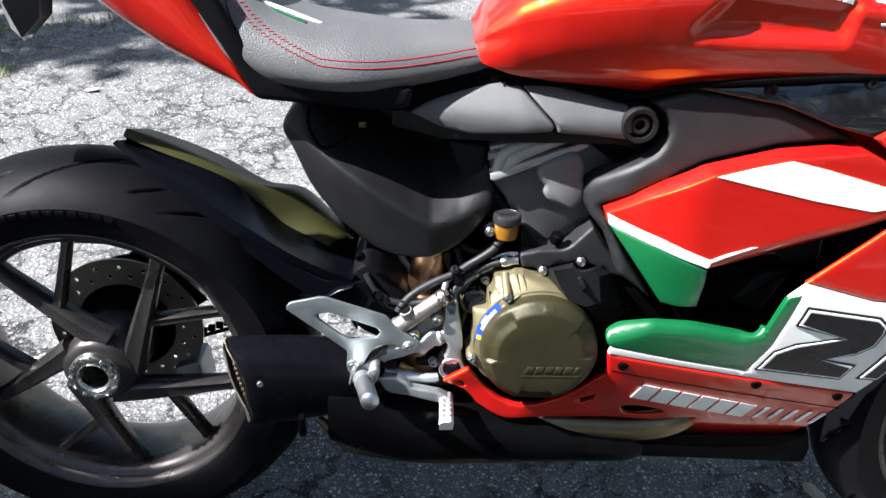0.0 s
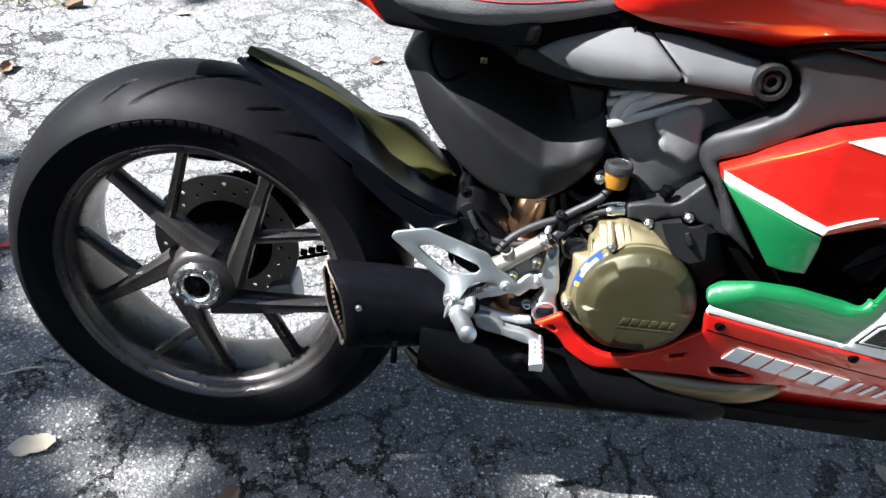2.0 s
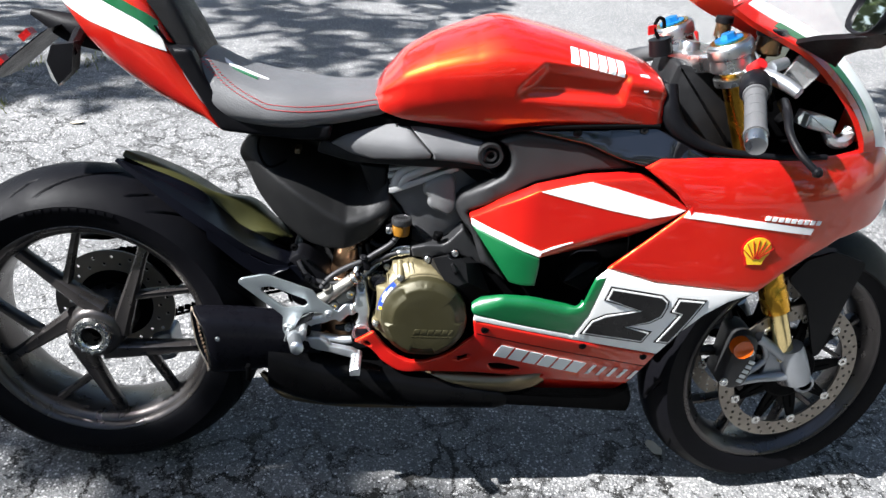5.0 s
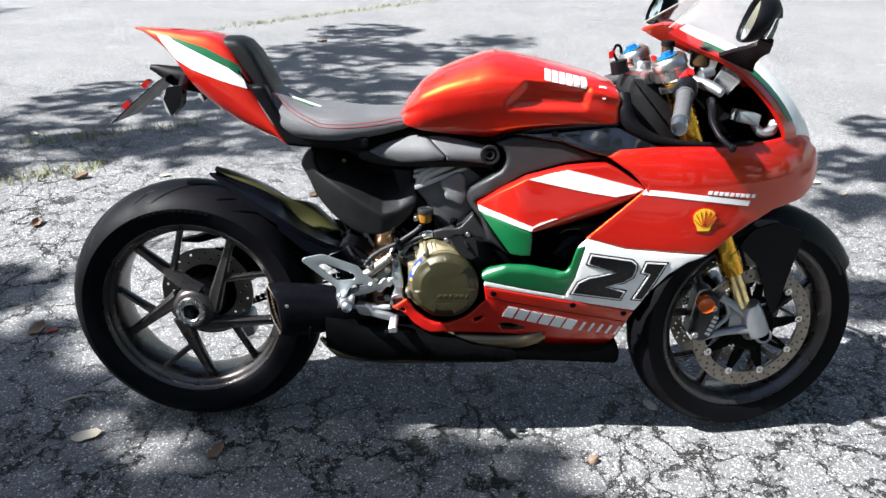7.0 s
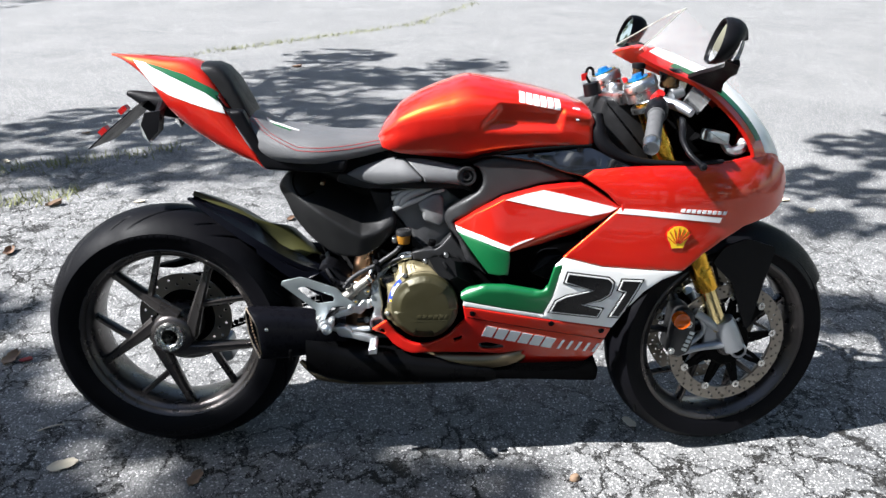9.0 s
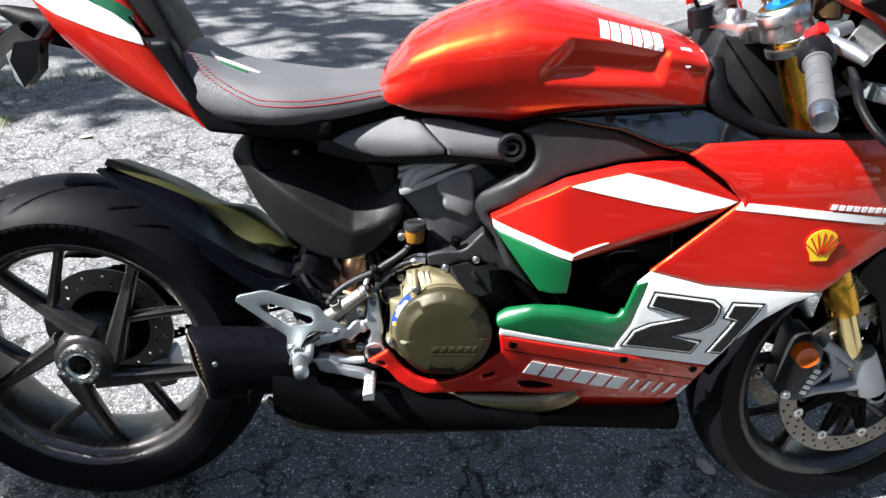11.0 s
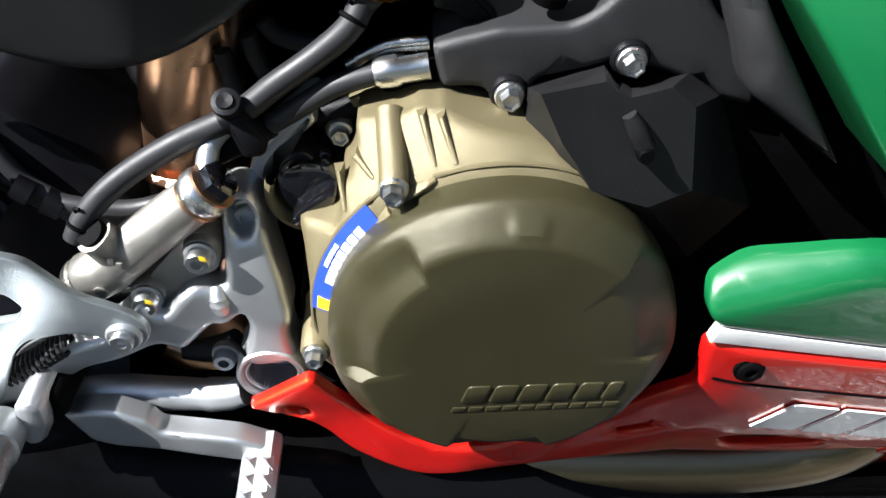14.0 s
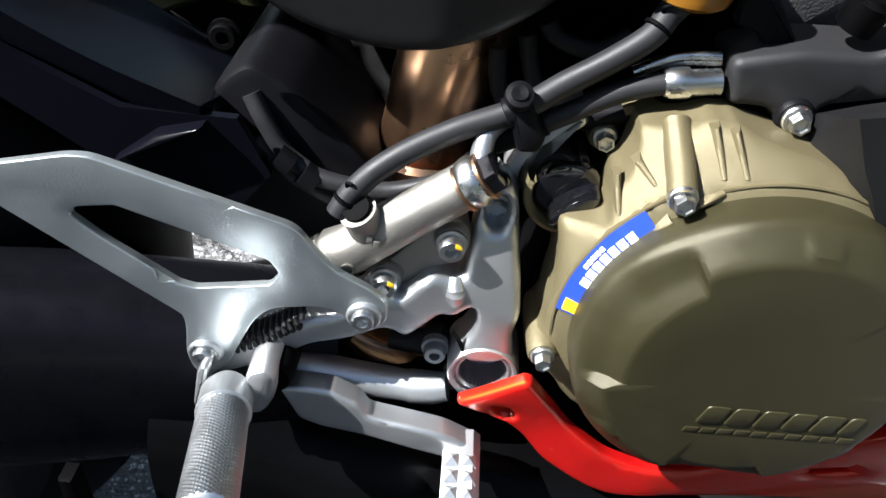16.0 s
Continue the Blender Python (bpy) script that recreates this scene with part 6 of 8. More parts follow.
part("clip_knob", Geo().add(*turned([(0.0001, -0.004), (0.0035, -0.0045), (0.0040, -0.0035), (0.0062, -0.003), (0.0066, 0.0), (0.0060, 0.003), (0.0045, 0.006)], n=22)), PLASTIC, hose).matrix_local = Matrix.Translation((knob[0], -0.099, knob[1])) @ Matrix.Rotation(radians(-50), 4, "X")
part("line_sleeve", Geo().add(*tube([(x, -0.088, z) for x, z in [(0.5119, 0.1728), (0.5226, 0.1782), (0.5376, 0.1867)]], [0.0056, 0.0058, 0.0055], 14, 3)), PLASTIC, hose)
line_a = [(0.3995, 0.1806), (0.4052, 0.1702), (0.4142, 0.1562), (0.4243, 0.1490), (0.4363, 0.1445), (0.4610, 0.1412), (0.4791, 0.1446), (0.4956, 0.1525), (0.5074, 0.1642)]
lines = part("brake_line", Geo().add(*tube([(x, -0.076 - 0.012 * min(1, k / 4), z) for k, (x, z) in enumerate(line_a)], 0.0046, 14, 6)), HOSE, bike, "black braided brake line")
line_b = [(0.5375, 0.1876), (0.5496, 0.1948), (0.5637, 0.2038), (0.5755, 0.2088), (0.5874, 0.2124)]
part("line_end", Geo().add(*tube([(x, -0.088, z) for x, z in line_b], 0.0050, 14, 5)), HOSE, lines)
line_c = [(0.4006, 0.1572), (0.4130, 0.1454), (0.4260, 0.1354), (0.4425, 0.1275), (0.4598, 0.1278), (0.4828, 0.1342), (0.4996, 0.1447)]
part("second_line", Geo().add(*tube([(x, -0.080, z) for x, z in line_c], 0.0040, 12, 6)), HOSE, lines)
for s in [(0.4161, 0.1519), (0.4285, 0.1441)]:
    part("line_clip", Geo().add(*tube([(s[0] - 0.0035, -0.088, s[1] + 0.0035), (s[0] + 0.0035, -0.088, s[1] - 0.0015)], 0.0068, 12, 1)), PLASTIC, lines)
fer = [(0.5855, 0.2120), (0.5879, 0.2124), (0.5952, 0.2133), (0.5972, 0.2134), (0.6093, 0.2154)]
part("ferrule", Geo().add(*tube([(x, -0.088, z) for x, z in fer], [0.0058, 0.0070, 0.0072, 0.0060, 0.0058], 18, 1)), STEEL, lines, "crimped silver ferrule")
part("thin_pipe", Geo().add(*tube([(x, -0.080, z) for x, z in [(0.5733, 0.2122), (0.5872, 0.2192), (0.6094, 0.2217)]], 0.0030, 10, 4)).add(*tube([(x, -0.082, z) for x, z in [(0.5775, 0.2161), (0.5913, 0.2225), (0.6084, 0.2243)]], 0.0022, 10, 4)), STEEL, lines)
# master cylinder
cyl_line = [(0.4415, 0.1132), (0.4443, 0.1155), (0.4533, 0.1205), (0.4753, 0.1391), (0.4986, 0.1576), (0.5041, 0.1623), (0.5051, 0.1630)]
cyl = part("master_cylinder", Geo().add(*tube([(x, -0.108, z) for x, z in cyl_line], [0.0100, 0.0128, 0.0126, 0.0118, 0.0112, 0.0108, 0.0090], 26, 1)), SAT_ALLOY, bike, "silver rear brake master cylinder", 40)
inlet = [(0.4617, 0.1319), (0.4574, 0.1437), (0.4560, 0.1467)]
part("inlet", Geo().add(*tube([(x, y, z) for (x, z), y in zip(inlet, (-0.110, -0.114, -0.115))], [0.0095, 0.0088, 0.0092], 22, 1)), SAT_ALLOY, cyl)
part("inlet_seal", Geo().add(*tube([(inlet[2][0] + 0.0005, -0.1140, inlet[2][1] - 0.001), (inlet[2][0] - 0.001, -0.1165, inlet[2][1] + 0.003)], [0.0070, 0.0066], 18, 1)), DEEP, cyl)
collar = [(0.4380, 0.1108), (0.4415, 0.1132)]
part("end_collar", Geo().add(*tube([(x, -0.108, z) for x, z in collar], [0.0118, 0.0128], 24, 1)), STEEL, cyl)
flange = [(0.4852, 0.1314), (0.4985, 0.1442), (0.5072, 0.1393), (0.5100, 0.1266), (0.5054, 0.1164), (0.4909, 0.1108), (0.4796, 0.0912), (0.4708, 0.0846), (0.4607, 0.0896), (0.4582, 0.1008)]
part("cylinder_flange", Geo().add(*block(rounded(flange, 0.005), -0.108, -0.094, 0.003)), SAT_ALLOY, cyl)
for q in [(0.5007, 0.1319), (0.4702, 0.1055)]:
    part("flange_boss", Geo().add(*turned([(0.0001, -0.1115), (0.0080, -0.1115), (0.0090, -0.1095), (0.0092, -0.10)], (q[0], 0, q[1]), 22)), SAT_ALLOY, cyl)
    part("cylinder_bolt", Geo().add(*bolt((q[0], -0.1120, q[1]), 0.0062, 0.0085)), ZINC, cyl, "steel socket bolt with a yellow paint mark")
    part("paint_mark", Geo().add(*block([(q[0] + 0.0014, q[1] + 0.0030), (q[0] + 0.0052, q[1] + 0.0018), (q[0] + 0.0046, q[1] + 0.0040), (q[0] + 0.0018, q[1] + 0.0056)], -0.1206, -0.1200, 0.0002)), YELLOW, cyl)
cast = [(0.4556, 0.1420), (0.4596, 0.1395), (0.4626, 0.1364), (0.4657, 0.1337)]
for x, z in cast:
    part("cast_number", Geo().add(*block([(x - 0.0016, z - 0.0024), (x + 0.0012, z - 0.0030), (x + 0.0016, z + 0.0010), (x - 0.0012, z + 0.0016)], -0.1215, -0.117, 0.0004)), SAT_ALLOY, cyl)
mark = [(0.4527, 0.1161)][0]
part("cast_ring", Geo().add(*turned([(0.0022, -0.119), (0.0022, -0.1213), (0.0036, -0.1213), (0.0036, -0.119)], (mark[0], 0, mark[1]), 20)), SAT_ALLOY, cyl)
ball = [(0.5092, 0.1669), (0.5040, 0.1616), (0.5010, 0.1589), (0.5065, 0.1640), (0.5163, 0.1720)]
part("banjo", Geo().add(*tube([(ball[1][0], -0.110, ball[1][1]), ((ball[1][0] + ball[0][0]) / 2, -0.110, (ball[1][1] + ball[0][1]) / 2), (ball[0][0], -0.110, ball[0][1]), (ball[0][0] * 0.6 + ball[4][0] * 0.4, -0.110, ball[0][1] * 0.6 + ball[4][1] * 0.4)], [0.0104, 0.0124, 0.0124, 0.0104], 24, 4)), STEEL, cyl)
bd = Vector((ball[4][0] - ball[1][0], 0, ball[4][1] - ball[1][1])).normalized()
for base_p in (Vector((ball[1][0], -0.110, ball[1][1])), Vector((ball[0][0] * 0.55 + ball[4][0] * 0.45, -0.110, ball[0][1] * 0.55 + ball[4][1] * 0.45))):
    part("banjo_ring", Geo().add(*tube([base_p - bd * 0.0008, base_p - bd * 0.0006, base_p + bd * 0.0008, base_p + bd * 0.0010], [0.0100, 0.0116, 0.0116, 0.0100], 24, 1)), COPPER, cyl, "copper washer")
hx = Vector((ball[4][0], -0.110, ball[4][1])) - bd * 0.003
part("banjo_bolt", Geo().add(*tube([hx - bd * 0.003, hx + bd * 0.0050, hx + bd * 0.0062], [0.0098, 0.0098, 0.0080], 6, 1)).add(*tube([hx - bd * 0.0032, hx - bd * 0.0018], [0.0108, 0.0108], 20, 1)), BLACK_GLOSS, cyl, "black hexagon banjo bolt")
part("banjo_hose", Geo().add(*tube([(ball[0][0], -0.104, ball[0][1] + 0.006), (ball[0][0] + 0.002, -0.096, ball[0][1] + 0.015), (ball[0][0] + 0.008, -0.090, ball[0][1] + 0.020), (ball[0][0] + 0.016, -0.088, ball[0][1] + 0.024)], [0.0052, 0.0048, 0.0048, 0.0050], 14, 4)), GREY_ALLOY, cyl)
wire = [(0.5019, 0.1140), (0.4993, 0.1046), (0.4908, 0.0964), (0.4732, 0.0852)]
part("sensor_wire", Geo().add(*tube([(x, -0.098, z) for x, z in wire], 0.0022, 8, 5)), DEEP, cyl)
# hanger
def hang_y(x, z):
    """The cast hanger's outer face: an upright post, then an arm that comes outwards to the peg."""
    post = -0.106 - 0.012 * max(0, min(1, (0.150 - z) / 0.060))
    arm = -0.117 - 0.020 * max(0, min(1, (0.500 - x) / 0.110))
    u = max(0, min(1, (x - 0.492) / 0.016))
    return arm * (1 - u) + post * u


hanger = [(0.5109, 0.1565), (0.5176, 0.1614), (0.5263, 0.1597), (0.5303, 0.1518), (0.5336, 0.1281)] + [(0.5366, 0.1127), (0.5392, 0.0924), (0.5365, 0.0804), (0.5396, 0.0643), (0.5317, 0.0594), (0.5153, 0.0579), (0.5090, 0.0658), (0.5145, 0.0745), (0.5176, 0.0867)] + [(0.5155, 0.0959), (0.5056, 0.0882), (0.4993, 0.0888), (0.4912, 0.0807), (0.4825, 0.0727)] + [(0.4721, 0.0808), (0.4535, 0.0733)] + [(0.4348, 0.0707), (0.4199, 0.0613), (0.4034, 0.0549), (0.3887, 0.0520), (0.3884, 0.0594), (0.3980, 0.0715), (0.4164, 0.0817), (0.4307, 0.0875)] + [(0.4491, 0.0904), (0.4619, 0.1015), (0.4694, 0.1105)] + [(0.4753, 0.0981), (0.4828, 0.1035), (0.4869, 0.1093), (0.4945, 0.1135)] + [(0.5047, 0.1103), (0.5090, 0.1128), (0.5108, 0.1391)]
post_hole = rounded([(0.5148, 0.1524), (0.5179, 0.1565), (0.5232, 0.1563), (0.5256, 0.1514), (0.5262, 0.1437), (0.5237, 0.1375), (0.5189, 0.1365), (0.5156, 0.1415)], 0.004)
rest = panel("footrest_hanger", rounded(hanger, 0.005, 3), hang_y, 0.024, 0.0050, ALLOY, bike, "silver cast footrest hanger", 0.006, holes=[post_hole])
part("hanger_back", Geo().add(*block(rounded([(0.5128, 0.1545), (0.5270, 0.1572), (0.5304, 0.1347), (0.5131, 0.1333)], 0.004), -0.090, -0.080, 0.002)), ALLOY, rest)
hb = [(0.5207, 0.1400)][0]
part("hanger_bolt", Geo().add(*bolt((hb[0], -0.0905, hb[1]), 0.0066, 0.006)), ZINC, rest)
part("hanger_knuckle", Geo().add(*tube([(0.5045, -0.111, 0.1105), (0.5052, -0.1150, 0.1030), (0.5060, -0.1120, 0.0940)], [0.0030, 0.0050, 0.0035], 16, 4)), ALLOY, rest)
EX, EZ = [(0.5249, 0.0519)][0]
part("hanger_eye", Geo().add(*turned([(0.0128, -0.096), (0.0128, -0.1155), (0.0136, -0.1172), (0.0142, -0.1172), (0.0150, -0.1160), (0.0166, -0.1190), (0.0182, -0.1192), (0.0192, -0.1175), (0.0195, -0.090)], (EX, 0, EZ), 44)), ALLOY, rest)
part("eye_bore", Geo().add(*turned([(0.0001, -0.098), (0.0127, -0.098), (0.0128, -0.1150)], (EX, 0, EZ), 36)), GREY_ALLOY, rest, "dark hollow pivot")
gap = [(0.5059, 0.0797), (0.5109, 0.0713), (0.5142, 0.0633)]
part("clamp_slit", Geo().add(*tube([(x, -0.1165, z) for x, z in gap], 0.0013, 6, 2)), DEEP, rest)
heel = [(0.2996, 0.1673), (0.3040, 0.1723), (0.3414, 0.1797), (0.3501, 0.1794), (0.4311, 0.1481), (0.4414, 0.1331), (0.4482, 0.1244), (0.4662, 0.1130), (0.4735, 0.1041), (0.4734, 0.0942), (0.4657, 0.0883), (0.4573, 0.0921), (0.4504, 0.0996), (0.4403, 0.1028), (0.4183, 0.1006), (0.4103, 0.0927), (0.4024, 0.0766), (0.3959, 0.0620), (0.3861, 0.0533), (0.3794, 0.0577), (0.3765, 0.0692), (0.3783, 0.0877), (0.3776, 0.0947), (0.3370, 0.1296), (0.3061, 0.1564), (0.2988, 0.1627)]
hole = rounded([(0.3368, 0.1502), (0.3402, 0.1545), (0.3562, 0.1561), (0.4193, 0.1292), (0.4235, 0.1214), (0.4190, 0.1148), (0.3851, 0.1115), (0.3780, 0.1139), (0.3488, 0.1382)], 0.0022)
plate = panel("heel_plate", rounded(heel, 0.005), lambda x, z: -0.148 + 0.10 * max(0, x - 0.30), 0.0042, 0.0009, PLATE, bike, "silver anodised heel guard plate", 0.01, holes=[hole])
for x, z in ([(0.4622, 0.0980)][0], [(0.3858, 0.0703)][0]):
    y = over(plate)(x, z)
    part("bolt_washer", Geo().add(*turned([(0.0001, y - 0.0018), (0.0075, y - 0.0018), (0.0085, y - 0.0010), (0.0088, y + 0.001)], (x, 0, z), 26)), ALLOY, plate)
    part("plate_bolt", Geo().add(*bolt((x, y - 0.0016, z), 0.0056, 0.0042)), ZINC, plate, "steel button bolt")
spring_a, spring_b = [(0.3987, 0.0686), (0.4332, 0.0924)]
spring = [(spring_a[0] + (spring_b[0] - spring_a[0]) * t, -0.128 + 0.0065 * math.cos(72 * t), spring_a[1] + (spring_b[1] - spring_a[1]) * t + 0.0065 * math.sin(72 * t)) for t in np.linspace(0, 1, 130)]
part("return_spring", Geo().add(*tube(spring, 0.0014, 6, 1)), DARK_PLASTIC, rest, "black coil spring")
rod_line = [(0.4119, 0.0389), (0.4263, 0.0384), (0.4566, 0.0357), (0.4848, 0.0337), (0.4872, 0.0334), (0.4996, 0.0336), (0.5072, 0.0356)]
part("pedal_shaft", Geo().add(*tube([(x, -0.114, z) for x, z in rod_line], [0.0100, 0.0112, 0.0098, 0.0088, 0.0096, 0.0092, 0.0080], 20, 1)), ALLOY, rest, "", 30)
# peg
fork_r = [(0.4095, 0.0737), (0.4181, 0.0779), (0.4237, 0.0733), (0.4225, 0.0583), (0.4168, 0.0464), (0.4087, 0.0444), (0.4052, 0.0526)]
fork_l = [(0.3848, 0.0684), (0.3880, 0.0734), (0.3911, 0.0720), (0.3873, 0.0552), (0.3832, 0.0435), (0.3807, 0.0450)]
root_p, tip_p = [(0.4007, 0.0609)][0], [(0.4149, 0.0830)][0]
peg_a, peg_b = Vector((root_p[0], -0.160, root_p[1])), Vector((tip_p[0], -0.232, tip_p[1]))
axis_p = (peg_b - peg_a).normalized()
side_p = axis_p.cross(Vector((0, 0, 1))).normalized()
up_p = side_p.cross(axis_p)
peg = part("foot_peg", Geo().add(*tube([peg_a - axis_p * 0.010, peg_a - axis_p * 0.004, peg_a + axis_p * 0.012, peg_a + axis_p * 0.013], [0.0105, 0.0128, 0.0130, 0.0112], 24, 1)), ALLOY, bike, "knurled silver foot peg")
kn_v, kn_f = [], []
KN, KM = 96, 120
for i in range(KM):
    s = 0.013 + 0.070 * i / (KM - 1)
    for k in range(KN):
        a = 2 * math.pi * k / KN
        p, q = (i / 4.0 + k / 4.0) % 1, (i / 4.0 - k / 4.0) % 1
        r = 0.0112 + 0.0009 * min(abs(p - 0.5), abs(q - 0.5)) * 2
        o = peg_a + axis_p * s + (side_p * math.cos(a) + up_p * math.sin(a)) * r
        kn_v.append(tuple(o))
kn_f = [(i * KN + k, i * KN + (k + 1) % KN, (i + 1) * KN + (k + 1) % KN, (i + 1) * KN + k) for i in range(KM - 1) for k in range(KN)] + [tuple(range((KM - 1) * KN, KM * KN))]
part("knurled_grip", Geo().add(kn_v, kn_f), KNURL, peg, "diamond-knurled grip", 80)
part("fork_cheek", Geo().add(*block(rounded(fork_r, 0.005), -0.155, -0.128, 0.004)), ALLOY, peg)
part("fork_cheek", Geo().add(*block(rounded(fork_l, 0.002), -0.152, -0.128, 0.002)), ALLOY, peg)
part("fork_bridge", Geo().add(*block([(0.3848, 0.0592), (0.4064, 0.0635), (0.4035, 0.0517), (0.3833, 0.0457)], -0.134, -0.122, 0.002)), DARK_PLASTIC, peg)
pin_a, pin_b = [(0.3826, 0.0473), (0.4117, 0.0549)]
part("hinge_pin", Geo().add(*tube([(pin_a[0], -0.146, pin_a[1]), (pin_b[0], -0.146, pin_b[1])], 0.0030, 10, 1)), ZINC, peg)
coil = [(pin_a[0] + 0.008 + 0.010 * t, -0.147 + 0.0052 * math.cos(44 * t), pin_a[1] - 0.001 + 0.0052 * math.sin(44 * t)) for t in np.linspace(0, 1, 80)]
part("peg_spring", Geo().add(*tube(coil, 0.0009, 6, 1)), ZINC, peg)
part("rubber_cap", Geo().add(*turned([(0.0001, -0.146), (0.0085, -0.146), (0.0100, -0.143), (0.0105, -0.12)], (0.4198, 0, 0.0630), 24)), DEEP, peg)
# brake pedal: a flat forged lever with a toothed toe piece
lever_pts = [(0.4200, 0.0492), (0.4326, 0.0503), (0.4468, 0.0498), (0.4618, 0.0425), (0.4664, 0.0340), (0.4894, 0.0306), (0.5073, 0.0276), (0.5211, 0.0209), (0.5279, 0.0143), (0.5275, 0.0114), (0.5079, 0.0096), (0.4895, 0.0133), (0.4654, 0.0192), (0.4422, 0.0222), (0.4301, 0.0267)]
brake = panel("brake_pedal", rounded(lever_pts, 0.003, 3), lambda x, z: -0.139 - 0.04 * max(0, x - 0.43), 0.013, 0.0030, ALLOY, bike, "silver rear brake pedal with a toothed toe piece", 0.006)
toe = [(0.5079, 0.0177), (0.5277, 0.0195)]
tx0, tz0, tx1, tz1 = toe[0][0], toe[0][1], toe[1][0], toe[1][1]
part("toe_piece", Geo().add(*skin([[(tx0 + 0.0005, y, tz0 - 0.010 - d), (tx0, y, tz0 - d), (tx0 + 0.004, y, tz0 + 0.003 - d), (tx1 - 0.004, y, tz1 + 0.003 - d), (tx1, y, tz1 - 0.001 - d), (tx1 - 0.001, y, tz1 - 0.011 - d)] for y, d in ((-0.131, 0.0), (-0.146, 0.001), (-0.186, 0.006), (-0.188, 0.008))])), ALLOY, brake)
for k in range(4):
    for j in range(2):
        cx, cy = tx0 + 0.0048 + 0.0088 * j, -0.150 - 0.0094 * k
        zt = (tz0 + tz1) / 2 + 0.003 - 0.001 - (-0.146 - cy) * 0.125
        w = 0.0042
        part("tooth", Geo().add([(cx - w, cy - w, zt - 0.001), (cx + w, cy - w, zt - 0.001), (cx + w, cy + w, zt + 0.0), (cx - w, cy + w, zt + 0.0), (cx, cy, zt + 0.0028)], [(0, 1, 4), (1, 2, 4), (2, 3, 4), (3, 0, 4), (3, 2, 1, 0)]), ALLOY, brake)
# behind: switch, textured splash panel, wiring
sw = [(0.4728, 0.0500), (0.4915, 0.0507), (0.5037, 0.0578)]
part("brake_switch", Geo().add(*tube([(x, -0.096, z) for x, z in sw], [0.0050, 0.0075, 0.0065], 12, 3)), DARK_PLASTIC, bike)
part("hanger_clamp_bolt", Geo().add(*bolt((0.4985, -0.104, 0.0553), 0.0060, 0.008)), GREY_ALLOY, bike)
part("lower_pipe", Geo().add(*tube([(x, -0.055, z) for x, z in [(0.4457, 0.0130), (0.4596, 0.0043), (0.4739, -0.0020), (0.4849, -0.0193), (0.4888, -0.0353)]], [0.010, 0.013, 0.013, 0.012, 0.010], 14, 4)), COPPER, bike)
splash = [(0.3970, 0.1762), (0.4011, 0.1822), (0.4155, 0.1845), (0.4200, 0.1801), (0.4421, 0.1587), (0.4596, 0.1401), (0.4688, 0.1222), (0.4811, 0.0746), (0.4548, 0.0597), (0.4097, 0.0686), (0.3868, 0.0910), (0.3833, 0.1531)]
part("splash_panel", Geo().add(*block(rounded(splash, 0.006), -0.060, -0.045, 0.005)), TEXTURED, bike, "grained dark grey plastic splash panel")
part("panel_return", Geo().add(*block(rounded([(0.3800, 0.1550), (0.3875, 0.1588), (0.3907, 0.1269), (0.3839, 0.0727), (0.3747, 0.0881)], 0.003), -0.054, -0.030, 0.002)), DEEP, bike)
for path in ([(0.5133, 0.2077), (0.5160, 0.1875), (0.5224, 0.1758)], [(0.5346, 0.2224), (0.5407, 0.2147), (0.5598, 0.2106), (0.5742, 0.2200)], [(0.5261, 0.2155), (0.5302, 0.1989), (0.5354, 0.1875)]):
    part("wiring", Geo().add(*tube([(x, -0.055, z) for x, z in path], 0.0045, 10, 5)), DARK_PLASTIC, bike)
part("side_stand", Geo().add(*tube([(0.56, 0.10, -0.05), (0.50, 0.19, -0.16), (0.46, 0.26, -0.278)], [0.014, 0.012, 0.010], 10, 3)).add(*tube([(0.43, 0.262, -0.285), (0.49, 0.262, -0.285)], 0.009, 8, 1)), DEEP, bike)


# ---- front end ----
def turn(ob):
    ob.matrix_local = Matrix.Translation((0.004, 0, 0)) @ STEERED @ Matrix.Translation(-FC)
    return ob


